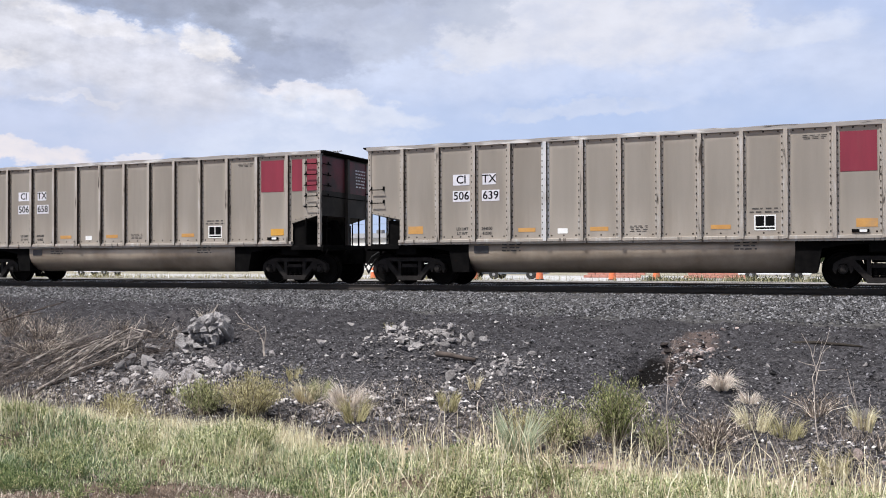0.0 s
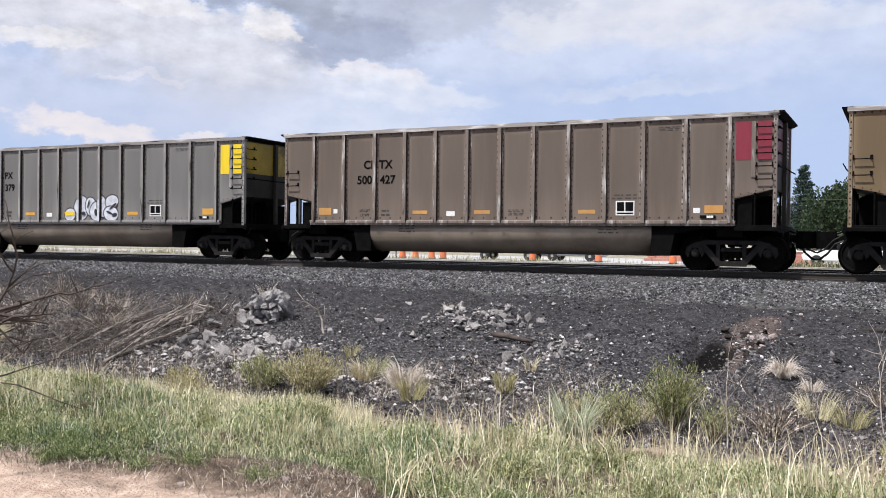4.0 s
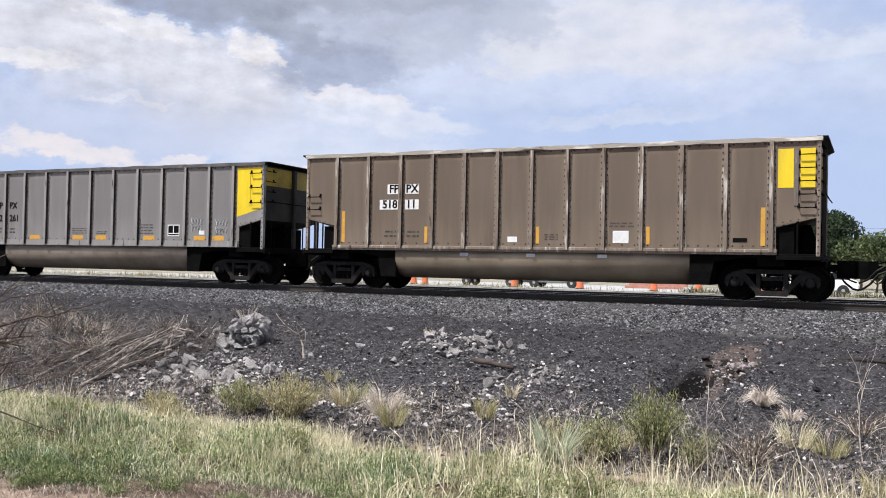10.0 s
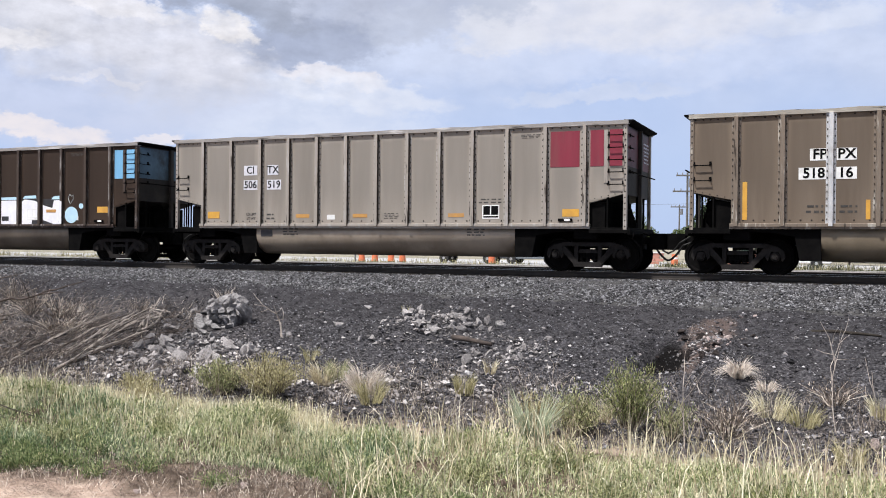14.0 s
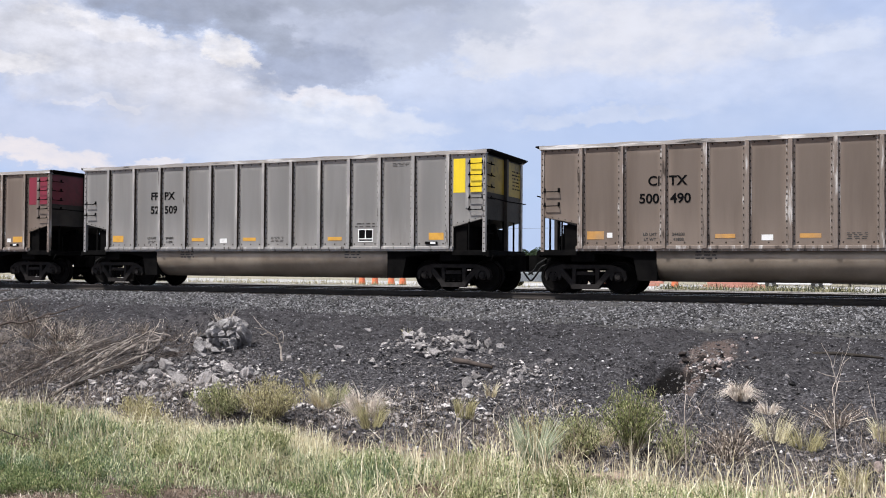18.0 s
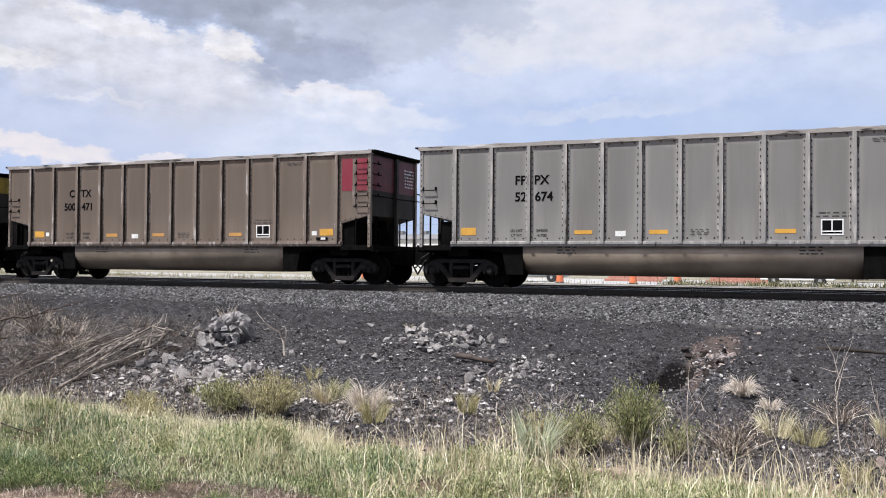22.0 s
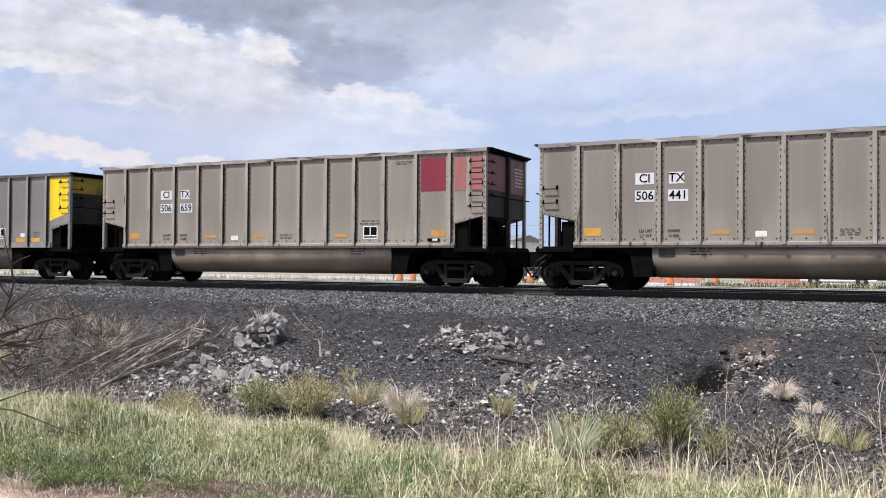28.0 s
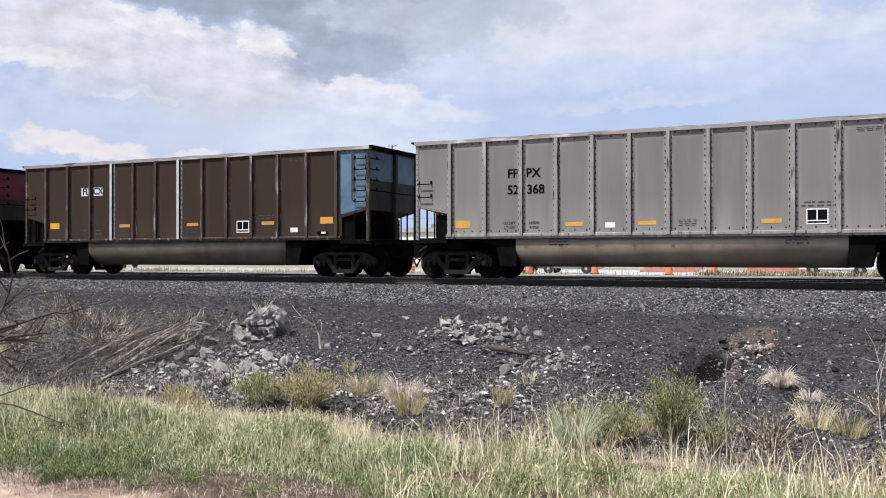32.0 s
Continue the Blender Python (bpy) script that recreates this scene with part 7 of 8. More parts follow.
def dead_shrub(x, y, seed, size, r=0.018):
    """A bleached leafless shrub on the slope."""
    ob = new("dead_shrub")
    ob.matrix_basis = pose(x, y, level(x, y) - 0.05)
    tagged(ob, "bleached leafless shrub on the brown slope", "shrub", "plants on the bank")
    rng = random.Random(seed)
    for i in range(7):
        bm = bmesh.new()
        a = rng.uniform(0, math.tau)
        grow(bm, Vector((0, 0, 0)), Vector((math.cos(a), math.sin(a), rng.uniform(0.4, 1.2))).normalized(), size * rng.uniform(0.7, 1.1), r, 3, rng, 0.22)
        place("branch", mesh_from("branch", bm), DEADWOOD_GREY if i % 2 else DEADWOOD_DARK, ob)


dead_shrub(-16.6, 13.6, 41, 0.75)
dead_shrub(-17.9, 15.0, 42, 0.8)
dead_shrub(-15.6, 12.6, 43, 0.5)
dead_shrub(-14.3, 16.6, 44, 0.42)
for i, (x, y, q) in enumerate(((-18.6, 16.6, 0.7), (-17.0, 17.3, 0.55), (-15.6, 15.6, 0.5), (-16.2, 14.6, 0.55), (-14.9, 13.2, 0.45), (-18.8, 13.9, 0.7), (-17.4, 12.9, 0.5), (-15.1, 16.8, 0.4))):
    dead_shrub(x, y, 45 + i, q, 0.009)


def dead_stem(x, y, tall, lean, seed, mat, r=0.016, forks=2):
    bm = bmesh.new()
    rng = random.Random(seed)
    grow(bm, Vector((0, 0, -0.03)), Vector((lean, 0.05, 1)).normalized(), tall, r, forks, rng, 0.10)
    ob = place("dead_weed", mesh_from("dead_weed", bm), mat, None, pose(x, y, level(x, y)))
    tagged(ob, "thin bleached dead stem standing on the bank", "dead plant", "plants on the bank")


dead_stem(-10.3, 15.5, 0.52, -0.25, 3, DEADWOOD, 0.026)
dead_stem(-13.26, 14.95, 0.60, 0.12, 4, DEADWOOD, 0.024)
dead_stem(-0.25, 16.2, 0.55, 0.2, 5, DEADWOOD, 0.012, 1)
dead_stem(0.3, 12.6, 0.55, -0.12, 6, DEADWOOD, 0.007, 1)
dead_stem(-1.75, 10.9, 0.75, 0.0, 7, DEADWOOD, 0.008)
dead_stem(-0.15, 12.0, 0.9, -0.25, 8, DEADWOOD, 0.008)
dead_stem(-2.9, 9.6, 0.7, -0.15, 9, DEADWOOD, 0.007)
dead_stem(-4.6, 10.8, 0.6, 0.1, 10, DEADWOOD, 0.007)


def log_on_bank():
    bm = bmesh.new()
    tube(bm, [(-0.42, 0.1, 0.10), (-0.1, 0.0, 0.09), (0.2, -0.06, 0.05), (0.42, -0.1, 0.03)], 0.055, 8, 0.035)
    ob = place("log", mesh_from("log", bm, True), DEADWOOD_DARK, None, pose(-6.35, 15.75, level(-6.35, 15.75)))
    tagged(ob, "short dark weathered log on the slope", "log")
    bm = bmesh.new()
    tube(bm, [(-0.6, 0.0, 0.05), (-0.2, 0.03, 0.08), (0.25, 0.0, 0.06), (0.6, -0.06, 0.04)], 0.045, 7, 0.02)
    ob = place("log", mesh_from("log", bm, True), WOOD_TIE, None, pose(-0.1, 18.6, level(-0.1, 18.6)))
    tagged(ob, "thin dark stick lying on the coal bank", "log")


log_on_bank()

# ---------------------------------------------------------------- behind the line
build_ballast(TRACK_Y + 4.9, "ballast_far", False)
build_track(TRACK_Y + 4.9, "railway_track_far", 0.02)

ASPHALT = material("pale_asphalt", (0.30, 0.295, 0.30), (0.42, 0.415, 0.42), 0.6, 0.85, 0.0, 0.2, 20.0, world_space=True, stain=(0.22, 0.22, 0.22), stain_amount=0.4)
CONCRETE = material("pale_wall", (0.58, 0.57, 0.56), (0.72, 0.71, 0.70), 0.8, 0.8, 0.0, 0.1, 12.0)
BRICK_RED = material("red_brick", (0.36, 0.15, 0.11), (0.48, 0.22, 0.17), 2.0, 0.85, 0.0, 0.3, 14.0)
ROOF_GREY = material("grey_roof", (0.14, 0.14, 0.15), (0.22, 0.22, 0.23), 2.0, 0.7)
GLASS_DARK = material("dark_glass", (0.012, 0.014, 0.016), (0.02, 0.022, 0.026), 2.0, 0.12, 0.0, 0.0)
BARREL_ORANGE = material("traffic_orange", (0.55, 0.13, 0.05), (0.68, 0.20, 0.09), 4.0, 0.5, bump=0.0)
TYRE = material("tyre_rubber", (0.012, 0.012, 0.012), (0.025, 0.025, 0.025), 6.0, 0.85)
CHROME = material("wheel_rim_metal", (0.45, 0.45, 0.46), (0.6, 0.6, 0.6), 3.0, 0.35, 0.8, 0.0)
CAR_WHITE = material("white_car_paint", (0.72, 0.72, 0.72), (0.80, 0.80, 0.80), 2.0, 0.25, bump=0.0)
CAR_GREY = material("grey_car_paint", (0.16, 0.18, 0.20), (0.22, 0.24, 0.26), 2.0, 0.3, 0.3, bump=0.0)
CAR_DARK = material("dark_car_paint", (0.018, 0.022, 0.024), (0.03, 0.036, 0.038), 2.0, 0.3, bump=0.0)
FAR_Z = -0.62


def build_road():
    bm = bmesh.new()
    box(bm, -900, 900, 58, 78, FAR_Z - 0.2, FAR_Z + 0.012)
    ob = place("road", mesh_from("road", bm), ASPHALT)
    tagged(ob, "pale grey paved road and lot behind the railway", "road", kind="structure")
    for y in (64.0, 70.0):
        bm = bmesh.new()
        box(bm, -900, 900, y - 0.08, y + 0.08, FAR_Z + 0.012, FAR_Z + 0.017)
        tagged(place("road_line", mesh_from("road_line", bm), PAINT_WHITE), "white painted lane line on the road", "road marking", kind="structure")


build_road()


def traffic_barrel(x, y):
    ob = new("traffic_barrel")
    ob.matrix_basis = pose(x, y, FAR_Z + 0.012) @ Matrix.Diagonal((0.85, 0.85, 0.82, 1))
    tagged(ob, "orange plastic traffic barrel with white bands on the road", "traffic barrel", "traffic barrels along the road")

    def ring(z0, z1, r0, r1):
        def build(bm):
            rings = [[bm.verts.new((r * math.cos(a), r * math.sin(a), z)) for a in (math.tau * j / 16 for j in range(16))] for z, r in ((z0, r0), (z1, r1))]
            for j in range(16):
                bm.faces.new((rings[0][j], rings[0][(j + 1) % 16], rings[1][(j + 1) % 16], rings[1][j]))
            bm.faces.new(rings[0][::-1])
            bm.faces.new(rings[1])
        return cached("barrel|%.2f" % z0, build)
    place("base", ring(0.0, 0.08, 0.36, 0.34), TYRE, ob)
    for i, (z0, z1) in enumerate(((0.08, 0.28), (0.28, 0.43), (0.43, 0.62), (0.62, 0.77), (0.77, 1.02))):
        place("band", ring(z0, z1, 0.30 - 0.02 * i, 0.29 - 0.02 * i), PAINT_WHITE if i == 3 else BARREL_ORANGE, ob)


for a in (-28.8, -28.0, -27.0, -26.3, -20.8, -16.8, -12.4, -9.8):
    traffic_barrel(60.0 * math.tan(radians(a)), 60.0)


def vehicle(kind, paint, label, m):
    """A road vehicle, nose to +x: car or pickup."""
    ob = new(kind)
    ob.matrix_basis = m
    tagged(ob, label, "vehicle" if kind != "car" else "car", "vehicles on the road")
    if kind == "pickup":
        body = [(-2.7, 0.45), (2.6, 0.45), (2.7, 0.75), (2.6, 1.02), (1.35, 1.12), (-2.7, 1.12)]
        cab = [(-0.55, 1.10), (1.35, 1.10), (0.75, 1.72), (-0.45, 1.75)]
        glass = [(-0.42, 1.16), (1.12, 1.16), (0.68, 1.62), (-0.35, 1.65)]
        axles = (-1.75, 1.75)
    elif kind == "flatbed_truck":
        body = [(-2.6, 0.62), (2.7, 0.50), (2.75, 1.05), (1.1, 1.2), (1.0, 0.85), (-2.6, 0.85)]
        cab = [(1.0, 0.9), (2.6, 1.0), (2.2, 1.75), (1.05, 1.8)]
        glass = [(1.15, 1.2), (2.4, 1.2), (2.1, 1.68), (1.15, 1.7)]
        axles = (-1.6, 1.75)
    else:
        body = [(-2.2, 0.35), (2.15, 0.35), (2.25, 0.62), (2.1, 0.86), (1.15, 0.98), (-2.05, 1.02), (-2.25, 0.75)]
        cab = [(-1.9, 0.98), (1.2, 0.96), (0.45, 1.48), (-1.35, 1.52)]
        glass = [(-1.6, 1.02), (1.0, 1.02), (0.40, 1.42), (-1.22, 1.45)]
        axles = (-1.35, 1.38)
    bm = bmesh.new()
    prism(bm, body, -0.88, 0.88)
    bmesh.ops.bevel(bm, geom=bm.edges[:], offset=0.05, segments=1, affect="EDGES")
    place("body", mesh_from("body", bm), paint, ob)
    bm = bmesh.new()
    prism(bm, cab, -0.78, 0.78)
    bmesh.ops.bevel(bm, geom=bm.edges[:], offset=0.05, segments=1, affect="EDGES")
    place("cabin", mesh_from("cabin", bm), paint, ob)
    for y in (-0.785, 0.785):
        bm = bmesh.new()
        prism(bm, glass, y - 0.01, y + 0.01)
        place("side_window", mesh_from("side_window", bm), GLASS_DARK, ob)
    for x in axles:
        for y in (-0.80, 0.80):
            wheel = place("wheel", cached("road_tyre", lambda bm: lathe_y(bm, [(-0.11, 0.22), (-0.11, 0.33), (-0.08, 0.35), (0.08, 0.35), (0.11, 0.33), (0.11, 0.22)], 18)), TYRE, ob, pose(x, y, 0.35))
            place("rim", cached("road_rim", lambda bm: lathe_y(bm, [(-0.115, 0.05), (-0.10, 0.21), (0.10, 0.21), (0.115, 0.05)], 14)), CHROME, wheel)
    for y in (-0.6, 0.6):
        place("headlight", cached("headlight", lambda bm: box(bm, -0.03, 0.03, -0.16, 0.16, -0.07, 0.07, 0.02)), PAINT_WHITE, ob, pose(body[2][0] - 0.02, y, body[2][1] + 0.05))
    return ob


ROAD_Z = FAR_Z + 0.012
vehicle("car", CAR_GREY, "grey parked car beside the road", pose(-20.6, 62.5, ROAD_Z))
vehicle("flatbed_truck", CAR_DARK, "dark parked flatbed truck beside the road", pose(-25.3, 62.0, ROAD_Z))
vehicle("car", CAR_WHITE, "white parked car beside trees", pose(-3.4, 63.0, ROAD_Z, 0, 0, 180))
MOVERS = [
    (vehicle("car", CAR_WHITE, "white sedan driving along the road", pose(0, 66, ROAD_Z)), -28.0 - 18.0 * 30.0, 18.0, 66.0, 0),
    (vehicle("car", CAR_WHITE, "white hatchback driving along the road", pose(0, 66, ROAD_Z)), -16.6 - 15.0 * 3.0, 15.0, 66.0, 0),
    (vehicle("pickup", CAR_WHITE, "white pickup truck driving along the road", pose(0, 72, ROAD_Z)), -11.5 + 14.0 * 27.6, -14.0, 72.0, 180),
]


def low_wall(x, y):
    wall = new("brick_wall")
    wall.matrix_basis = pose(x, y, ROAD_Z)
    tagged(wall, "low red brick wall beyond the road", "wall")
    row = cached("wall_brick", lambda bm: box(bm, -0.30, 0.30, -0.16, 0.16, -0.095, 0.095, 0.012))
    for i in range(7):
        for j in range(4):
            place("brick", row, BRICK_RED, wall, pose(-1.95 + 0.62 * i + (0.31 if j % 2 else 0), 0, 0.10 + 0.205 * j))
    place("coping", cached("wall_coping", lambda bm: box(bm, -2.4, 2.4, -0.22, 0.22, 0.82, 0.92, 0.02)), CONCRETE, wall)


low_wall(-7.6, 68.5)
low_wall(-15.2, 69.5)


def roadside_weeds():
    """Dark green weeds and pale stalks at the road's edge."""
    rng = np.random.RandomState(77)
    dark = island_material("roadside_green", [(0.0, (0.014, 0.018, 0.009)), (0.5, (0.07, 0.078, 0.038)), (0.8, (0.25, 0.235, 0.14)), (1.0, (0.55, 0.50, 0.36))], 0.8)
    x, y = clumpy(rng, 7000, -10.5, 12.0, 54.0, 57.5, 200, 0.22)
    tagged(place("roadside_weeds", blades_mesh("roadside_weeds", on_ground(x, y), 0.15 + 0.5 * rng.uniform(0, 1, len(x)) ** 2, 0.035, rng.uniform(0.1, 0.8, len(x)), 78), dark), "dark green weeds along the road", "weeds", kind="stuff")
    x, y = clumpy(rng, 5200, -70.0, 14.0, 27.9, 28.7, 700, 0.10)
    tagged(place("track_weeds", blades_mesh("track_weeds", np.stack([x, y, np.full(len(x), -0.33)], 1), 0.12 + 0.22 * rng.uniform(0, 1, len(x)) ** 2, 0.012, rng.uniform(0.1, 0.7, len(x)), 79), GRASS_TAN), "dry weeds between the two tracks", "weeds", kind="stuff")


roadside_weeds()


def utility_pole(a, d, tall, arms):
    """A wooden pole with cross arms and insulators, seen over the car gaps."""
    x, y = d * math.sin(radians(a)), d * math.cos(radians(a))
    pole = new("utility_pole")
    pole.matrix_basis = pose(x, y, FAR_Z, 0, 0, -a + 10)
    tagged(pole, "grey wooden utility pole with cross arms beyond the road", "utility pole", "poles beyond the road")
    place("pole", cached("tall_pole", lambda bm: tube(bm, [(0, 0, -0.1), (0, 0, 5.0), (0, 0, 10.0)], 0.17, 8, 0.11)), POLE_WOOD, pole, Matrix.Diagonal((1, 1, tall / 10.0, 1)))
    for z, w in arms:
        place("cross_arm", cached("cross_arm|%.1f" % w, lambda bm: box(bm, -w, w, -0.09, 0.09, -0.09, 0.09, 0.01)), POLE_WOOD, pole, pose(0, -0.15, tall - z))
        for q in (-0.9, -0.45, 0.45, 0.9):
            place("insulator", cached("insulator", lambda bm: tube(bm, [(0, 0, 0.0), (0, 0, 0.12), (0, 0, 0.26)], 0.07, 6, 0.04)), ROOF_GREY, pole, pose(w * q, -0.15, tall - z + 0.08))
    place("transformer", cached("transformer", lambda bm: tube(bm, [(0, 0, 0), (0, 0, 0.5), (0, 0, 1.0)], 0.24, 10, 0.23)), ROOF_GREY, pole, pose(0.36, -0.1, tall - 1.7))


POLE_WOOD = material("grey_pole_wood", (0.09, 0.085, 0.08), (0.17, 0.16, 0.15), 5.0, 0.9, 0.0, 0.3)
utility_pole(-9.1, 112, 10.0, ((0.35, 1.3), (2.2, 1.7)))
utility_pole(-9.55, 165, 8.6, ((0.4, 1.5),))


def warehouse():
    house = new("warehouse")
    house.matrix_basis = pose(-62.0, 128.0, FAR_Z)
    tagged(house, "long white metal-clad warehouse beyond the road", "building")

    def wall(bm):
        box(bm, -13, 13, -6, 6, 0, 4.6)
    place("wall", cached("warehouse_wall", wall), CONCRETE, house)
    place("roof", cached("warehouse_roof", lambda bm: prism_x(bm, [(-6.3, 4.6), (6.3, 4.6), (6.3, 4.75), (0, 5.6), (-6.3, 4.75)], -13.3, 13.3)), ROOF_GREY, house)
    for i in range(8):
        w = place("window", cached("warehouse_frame", lambda bm: box(bm, -0.75, 0.75, -0.05, 0.03, -0.55, 0.55)), PAINT_WHITE, house, pose(-10.5 + 3.0 * i, -6.02, 2.6))
        place("pane", cached("warehouse_pane", lambda bm: box(bm, -0.65, 0.65, -0.06, -0.05, -0.45, 0.45)), GLASS_DARK, w)
    for x in (-9.0, 6.0):
        place("roll_door", cached("warehouse_door", lambda bm: [box(bm, -1.5, 1.5, -0.06, 0.03, 0.28 * k, 0.28 * k + 0.27) for k in range(6)]), ROOF_GREY, house, pose(x, -6.02, 0.0))
    for x in (-2.0, 2.0):
        place("vent", cached("warehouse_vent", lambda bm: box(bm, -0.5, 0.5, -0.5, 0.5, 5.3, 6.1, 0.05)), ROOF_GREY, house, pose(x, 0, 0))


warehouse()

BARK = material("tree_bark", (0.07, 0.055, 0.045), (0.16, 0.13, 0.11), 6.0, 0.9, 0.0, 0.6)
NEEDLES = island_material("spruce_needles", [(0.0, (0.018, 0.032, 0.026)), (0.5, (0.045, 0.075, 0.062)), (1.0, (0.11, 0.155, 0.135))], 0.8)
LEAF_DARK = island_material("dark_leaves", [(0.0, (0.014, 0.024, 0.012)), (0.5, (0.032, 0.052, 0.026)), (1.0, (0.075, 0.105, 0.055))], 0.75, translucent=0.2)
LEAF_LIGHT = island_material("light_leaves", [(0.0, (0.04, 0.056, 0.024)), (0.5, (0.085, 0.115, 0.05)), (1.0, (0.17, 0.20, 0.10))], 0.75, translucent=0.25)


def spruce(x, y, tall, wide, seed):
    tree = new("spruce_tree")
    tree.matrix_basis = pose(x, y, FAR_Z)
    tagged(tree, "tall dark blue-green spruce beyond the road", "tree")
    bm = bmesh.new()
    tube(bm, [(0, 0, -0.1), (0.02, 0, tall * 0.5), (0, 0, tall * 0.98)], 0.22, 8, 0.02)
    place("trunk", mesh_from("trunk", bm), BARK, tree)
    rng = np.random.RandomState(seed)
    roots, head, ln = [], [], []
    bm = bmesh.new()
    z = 0.8
    while z < tall * 0.97:
        reach = wide * (1 - z / tall) ** 0.85 * rng.uniform(0.75, 1.1) + 0.12
        for _ in range(9):
            a = rng.uniform(0, math.tau)
            r = reach * rng.uniform(0.7, 1.1)
            tip = Vector((math.cos(a) * r, math.sin(a) * r, z - 0.16 * r))
            tube(bm, [(0, 0, z), tuple(tip * 0.55 + Vector((0, 0, z * 0.45))), tuple(tip)], 0.03, 3, 0.008)
            for _ in range(16):
                t = rng.uniform(0.15, 1.0)
                roots.append((math.cos(a) * r * t + rng.normal(0, 0.1), math.sin(a) * r * t + rng.normal(0, 0.1), z - 0.16 * r * t + rng.normal(0, 0.06)))
                head.append(a + rng.normal(0, 0.7))
                ln.append(rng.uniform(0.25, 0.5))
        z += 0.30
    place("limbs", mesh_from("limbs", bm), BARK, tree)
    place("crown", blades_mesh("crown", roots, np.array(ln), 0.16, 0.8, seed, np.array(head), 0.9), NEEDLES, tree)


def broadleaf(x, y, tall, wide, mat, label, seed, leaves=5200):
    tree = new("tree")
    tree.matrix_basis = pose(x, y, FAR_Z)
    tagged(tree, label, "tree", "trees beyond the road")
    rng = random.Random(seed)
    bm = bmesh.new()
    tube(bm, [(0, 0, -0.1), (0.1, 0, tall * 0.25), (0.05, 0.1, tall * 0.5)], 0.05 * tall ** 0.8, 8, 0.03 * tall ** 0.8)
    place("trunk", mesh_from("trunk", bm), BARK, tree)
    bm = bmesh.new()
    tips = []
    for _ in range(22):
        a, el = rng.uniform(0, math.tau), rng.uniform(-0.15, 1.2)
        r = rng.uniform(0.55, 1.0)
        p = Vector((math.cos(a) * math.cos(el) * wide * r, math.sin(a) * math.cos(el) * wide * r, tall * 0.52 + math.sin(el) * tall * 0.42 * r))
        s = Vector((0.05, 0, tall * rng.uniform(0.25, 0.5)))
        tube(bm, [s, s.lerp(p, 0.5) + Vector((0, 0, 0.2)), p], 0.05, 4, 0.015)
        tips.append((p, rng.uniform(0.16, 0.30) * tall))
    place("limbs", mesh_from("limbs", bm), BARK, tree)
    nr = np.random.RandomState(seed)
    pts = []
    for _ in range(leaves):
        p, q = tips[nr.randint(len(tips))]
        d = nr.normal(0, 1, 3)
        d = d / np.linalg.norm(d) * q * nr.uniform(0.4, 1.0) ** 0.5
        pts.append((p.x + d[0], p.y + d[1], max(0.4, p.z + d[2] * 0.75)))
    place("crown", blades_mesh("crown", pts, nr.uniform(0.15, 0.40, leaves) * (tall / 8) ** 0.5, 0.20, nr.uniform(0.2, 0.95, leaves), seed), mat, tree)


def by_bearing(a, d):
    return d * math.sin(radians(a)), d * math.cos(radians(a))


spruce(*by_bearing(-5.15, 105), 9.9, 3.1, 1)
for a, d, tall, wide, mat, word, seed in (
        (-6.2, 118, 5.2, 2.6, LEAF_DARK, "rounded dark green tree beyond the road", 2), (-4.2, 120, 6.0, 3.0, LEAF_DARK, "rounded dark green tree beyond the road", 3),
        (-7.3, 112, 6.4, 2.7, LEAF_DARK, "rounded dark green tree beyond the road", 4), (-3.6, 100, 7.2, 2.4, LEAF_DARK, "tall dark green tree beyond the road", 5),
        (-2.4, 98, 7.8, 2.6, LEAF_DARK, "tall dark green tree beyond the road", 6), (-1.0, 96, 4.8, 2.4, LEAF_LIGHT, "light green tree beyond the road", 7),
        (0.5, 92, 5.3, 2.8, LEAF_LIGHT, "light green tree beyond the road", 8), (2.2, 95, 6.0, 3.0, LEAF_LIGHT, "light green tree beyond the road", 9),
        (-12.3, 110, 4.9, 2.3, LEAF_LIGHT, "small light green tree beyond the road", 10), (-8.6, 100, 3.4, 2.4, LEAF_LIGHT, "low green bush tree beyond the road", 11),
        (-18.6, 125, 4.0, 2.2, LEAF_DARK, "small dark tree beyond the road", 12), (4.2, 95, 6.4, 3.0, LEAF_DARK, "tall dark green tree beyond the road", 13),
        (-3.0, 80, 2.4, 2.0, LEAF_LIGHT, "low green bush by the road", 14), (-0.2, 80, 2.2, 2.2, LEAF_LIGHT, "low green bush by the road", 15),
        (-34.0, 135, 3.4, 3.2, LEAF_DARK, "low dark tree beyond the field", 16), (-38.0, 140, 3.0, 3.4, LEAF_DARK, "low dark tree beyond the field", 17), (-43.0, 150, 3.2, 3.6, LEAF_DARK, "low dark tree beyond the field", 18)):
    broadleaf(*by_bearing(a, d), tall, wide, mat, word, seed)


def street_lamp():
    x, y = by_bearing(-29.2, 62)
    lamp = new("street_lamp")
    lamp.matrix_basis = pose(x, y, FAR_Z)
    tagged(lamp, "tall grey street lamp with two short arms", "street lamp")
    top = 0.68 + 62 * math.tan(radians(6.75)) - FAR_Z
    place("pole", bar_mesh("lamp_pole", [(0, 0, -0.1), (0, 0, top * 0.5), (0, 0, top)], 0.06), ROOF_GREY, lamp)
    for s in (-1, 1):
        place("arm", bar_mesh("lamp_arm%d" % s, [(0, 0, top - 0.16), (0.12 * s, 0, top - 0.06), (0.22 * s, 0, top - 0.03)], 0.022), ROOF_GREY, lamp)
        place("lamp_head", cached("lamp_head", lambda bm: box(bm, -0.09, 0.09, -0.05, 0.05, -0.03, 0.03, 0.012)), ROOF_GREY, lamp, pose(0.24 * s, 0, top - 0.03))


street_lamp()


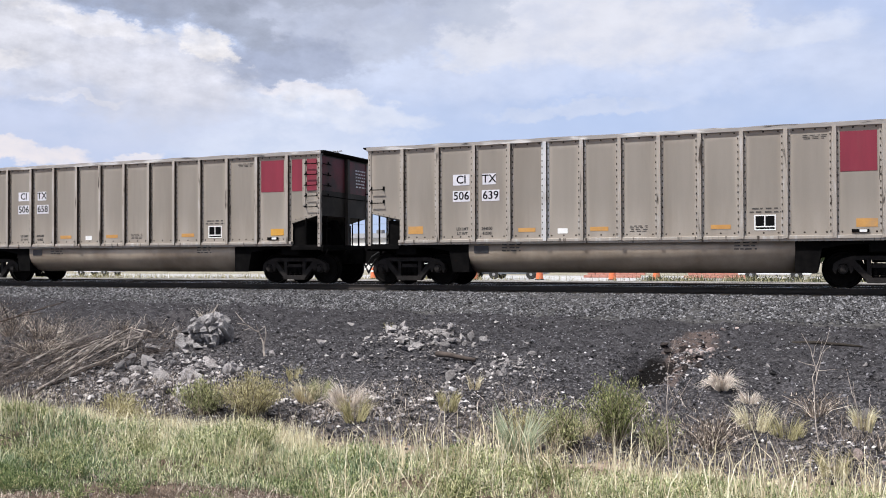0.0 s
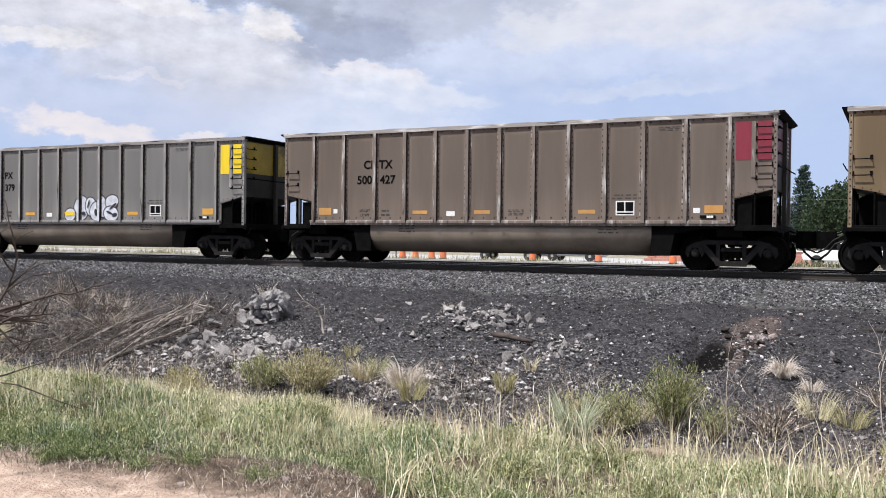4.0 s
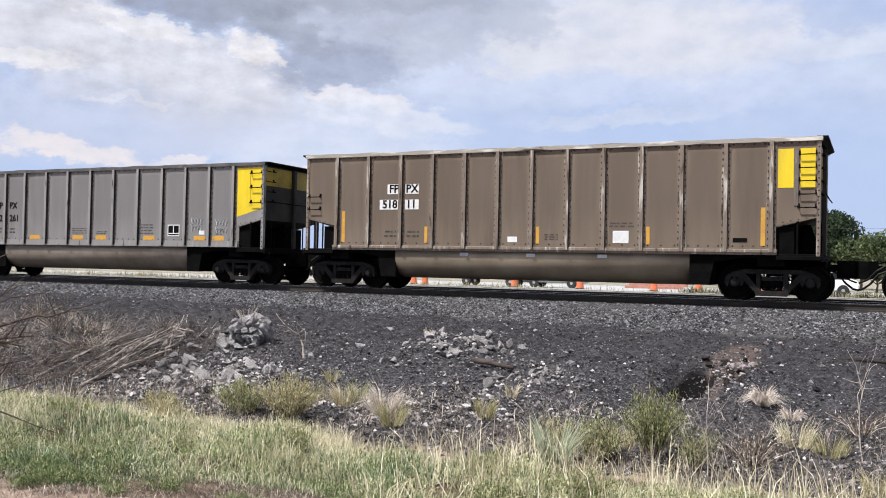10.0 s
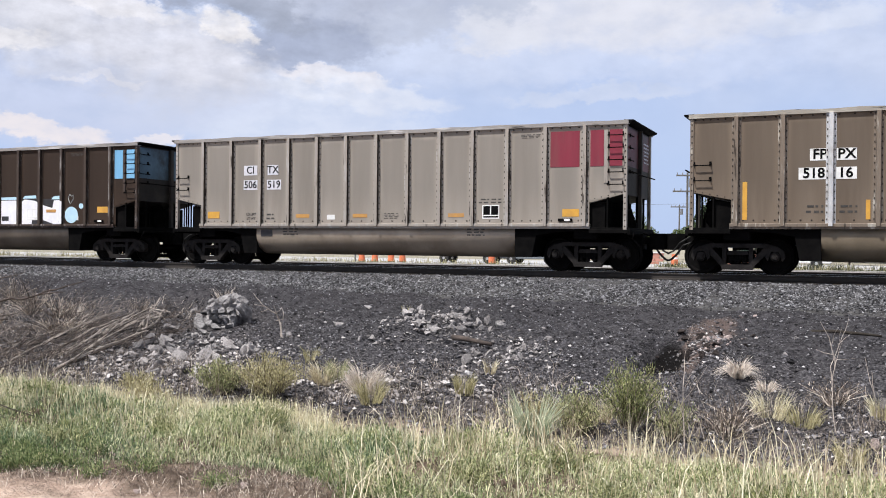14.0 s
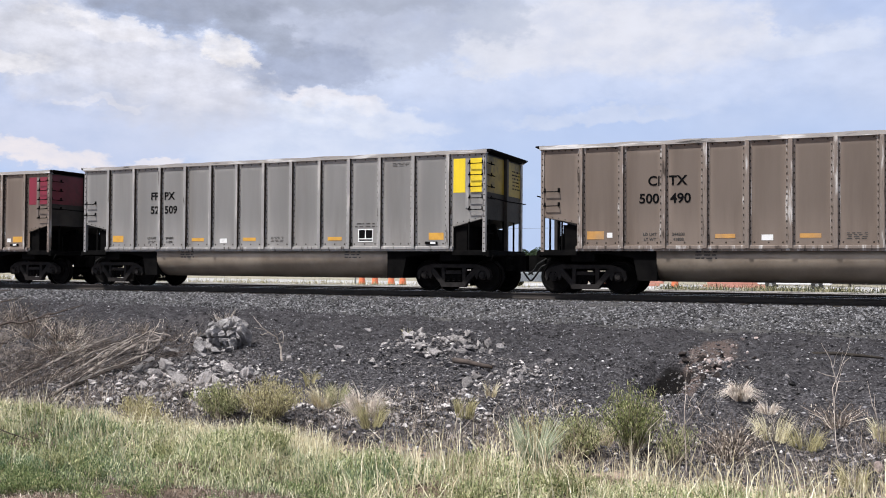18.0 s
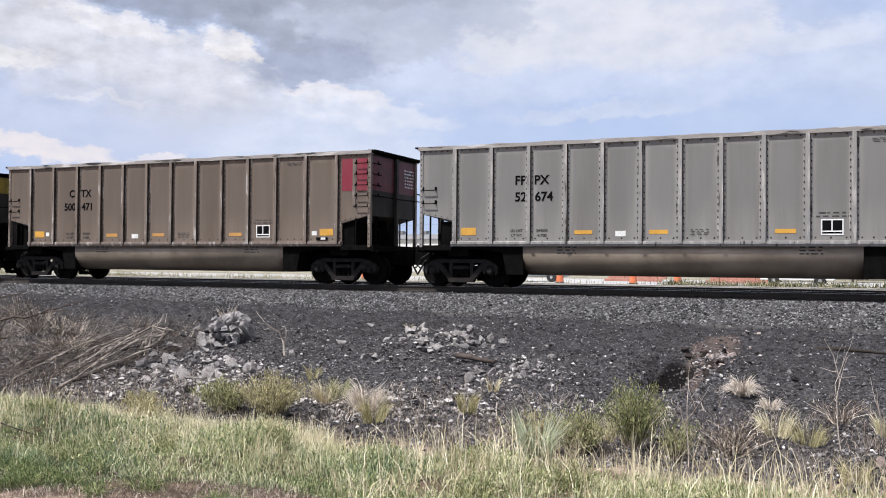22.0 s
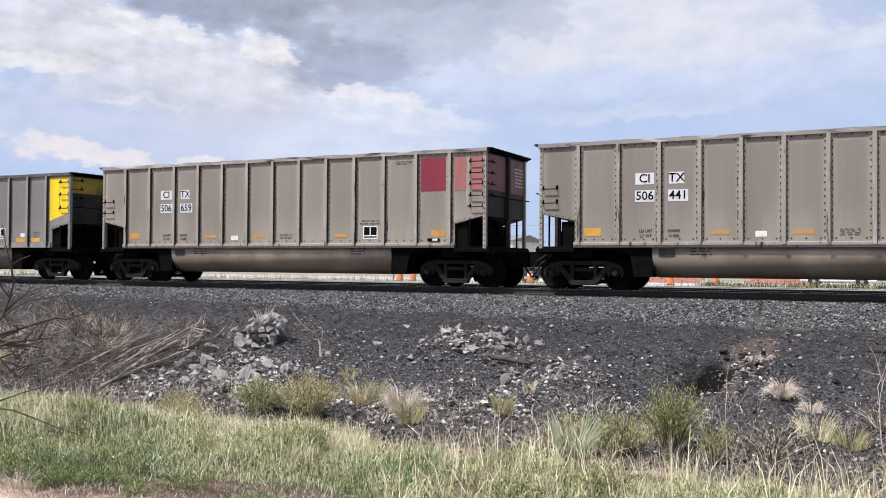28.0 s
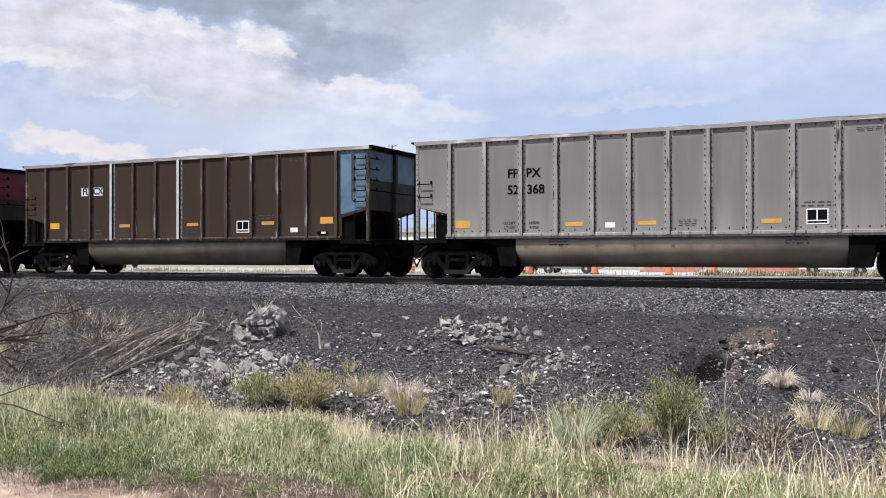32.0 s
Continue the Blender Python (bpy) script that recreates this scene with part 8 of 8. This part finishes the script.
def wire_line():
    line = new("utility_line")
    line.matrix_basis = pose(0, 50, FAR_Z)
    tagged(line, "two overhead wires between wooden poles behind the line", "utility line")
    for x in (-95.0, 28.0):
        place("pole", bar_mesh("wire_pole", [(0, 0, -0.2), (0, 0, 2.2), (0, 0, 4.2)], 0.09), BARK, line, pose(x, 0, 0))
    for z in (1.98, 3.62):
        pts = [(-95 + 123 * i / 16, 0, z - 0.25 * math.sin(math.pi * i / 16) + 0.25 * 0.62) for i in range(17)]
        place("wire", bar_mesh("wire%.2f" % z, pts, 0.007), BARK, line)


wire_line()



def car_list():
    """The cars in the order in which they pass."""
    def c(shape, tones, end, word, left, right, seed, **more):
        return dict(shape=shape, tones=tones, end=end, label=word, left=left, right=right, seed=seed, **more)
    red_two = "beige coal gondola with two red end squares and white number patches"
    dusty_red = "dusty taupe coal gondola with red end patch"
    silver_y = "dusty silver coal gondola with yellow end patches"
    return [
        c("A", BEIGE, "red2", red_two, ("CI", "506"), ("TX", "639"), 1, tone=(1.09, 1.09, 1.09), decal=2, bright=(-2.0,)),
        c("A", BEIGE, "red2", red_two, ("CI", "506"), ("TX", "658"), 2, tone=(1.11, 1.11, 1.11), decal=2),
        c("A", BRONZE, "blue", "bronze-brown coal gondola with blue end patch", ("CI", "501"), ("TX", "292"), 3, tone=(1.08, 1.06, 1.04), decal=1),
        c("A", TAUPE, "red", dusty_red, ("CI", "500"), ("TX", "427"), 4, tone=(1.14, 1.14, 1.14)),
        c("A", SILVER, "yellow", "silver coal gondola with yellow end and sprayed bubble letters", ("FP", "52"), ("PX", "379"), 5, tone=(0.93, 0.93, 0.93), extra="bubble"),
        c("A", SILVER, "yellow", silver_y, ("FP", "52"), ("PX", "412"), 6, tone=(1.11, 1.11, 1.11)),
        c("B", GREY, "yellow_big", "grey coal gondola with large yellow end panel", ("FP", "52"), ("PX", "133"), 7, tone=(1.05, 1.05, 1.05)),
        c("C", TAUPE, "yellow", "brown-grey coal gondola with upright orange strips", ("FP", "518"), ("PX", "11"), 8, tone=(1.29, 1.26, 1.16), decal=1),
        c("B", GREY, "yellow_big", "grey coal gondola with large yellow end panel and scrawls", ("FP", "52"), ("PX", "261"), 9, tone=(0.85, 0.85, 0.85), extra="scrawl"),
        c("C", TAUPE, "yellow", "brown-grey coal gondola with upright orange strips", ("FP", "518"), ("PX", "16"), 10, tone=(1.15, 1.13, 1.03), decal=1, bright=(-4.02,)),
        c("A", BEIGE, "red2", red_two, ("CI", "506"), ("TX", "519"), 11, tone=(1.05, 1.05, 1.05), decal=2),
        c("F", BROWN, "blue", "dark brown coal gondola with white block graffiti", ("FL", "449"), ("CX", "110"), 12, decal=3, extra="blocks"),
        c("A", TAUPE, "red", dusty_red, ("CI", "500"), ("TX", "490"), 13, tone=(1.27, 1.27, 1.27)),
        c("A", SILVER, "yellow", silver_y, ("FP", "52"), ("PX", "509"), 14, tone=(1.15, 1.15, 1.15)),
        c("A", TAUPE, "red", "dusty taupe coal gondola with overpainted white patches", ("CI", "500"), ("TX", "391"), 15, tone=(1.34, 1.34, 1.34), extra="patches"),
        c("A", SILVER, "yellow", silver_y, ("FP", "52"), ("PX", "674"), 16, tone=(1.06, 1.06, 1.06)),
        c("A", TAUPE, "red", dusty_red, ("CI", "500"), ("TX", "471"), 17, tone=(1.16, 1.16, 1.16)),
        c("B", GREY, "tan_big", "grey coal gondola with large tan end panel", ("FP", "52"), ("PX", "036"), 18, tone=(0.80, 0.80, 0.80)),
        c("A", SILVER, "yellow", silver_y, ("FP", "52"), ("PX", "543"), 19, tone=(1.00, 1.00, 1.00)),
        c("A", BEIGE, "red2", red_two, ("CI", "506"), ("TX", "441"), 20, tone=(0.98, 0.98, 0.98), decal=2),
        c("A", BEIGE, "red2pale", "beige coal gondola with one red and one faded red square", ("CI", "506"), ("TX", "659"), 21, tone=(1.05, 1.05, 1.05), decal=2),
        c("B", GREY, "yellow_big", "grey coal gondola with large yellow end panel", ("FP", "52"), ("PX", "092"), 22, tone=(0.82, 0.82, 0.82)),
        c("A", SILVER, "yellow", silver_y, ("FP", "52"), ("PX", "368"), 23, tone=(1.05, 1.05, 1.05)),
        c("F", BROWN, "blue_full", "dark brown coal gondola with blue end panel", ("FL", ""), ("CX", ""), 24, decal=3, bright=(-3.0, 0.0)),
        c("A", TAUPE, "red", dusty_red, ("", ""), ("", ""), 25),
    ]


CARS = []
for spec in car_list():
    car, wheels = build_car(spec)
    decorate(car, spec)
    CARS.append((car, wheels))


def train_at(t):
    """Metres that the first car has run at t seconds."""
    for (t0, a), (t1, b) in zip(TRAIN, TRAIN[1:]):
        if t <= t1:
            return a + (b - a) * (t - t0) / (t1 - t0)
    return TRAIN[-1][1]


def motions():
    for i, (car, wheels) in enumerate(CARS):
        back = i * PITCH
        walk(car, [(t, pose(s - back, TRACK_Y, 0)) for t, s in TRAIN])
        seen = [n for n in range(0, 961) if -40.0 < train_at(n / FPS) - back < 14.0]
        for ob, ax, x in wheels:
            rows = [(0.0, pose(ax, 0, 0.458))] if not seen or seen[0] > 0 else []
            for n in seen:
                turn = math.degrees((train_at(n / FPS) - back) / 0.458)
                rows.append((n / FPS, pose(ax, 0, 0.458, 0, turn % 360.0, 0)))
            if not seen or seen[-1] < 960:
                rows.append((32.0, rows[-1][1]))
            walk(ob, rows)
    for ob, start, speed, y, turn in MOVERS:
        walk(ob, [(t, pose(start + speed * t, y, ROAD_Z, 0, 0, turn)) for t in (0.0, 8.0, 16.0, 24.0, 32.0)])


motions()
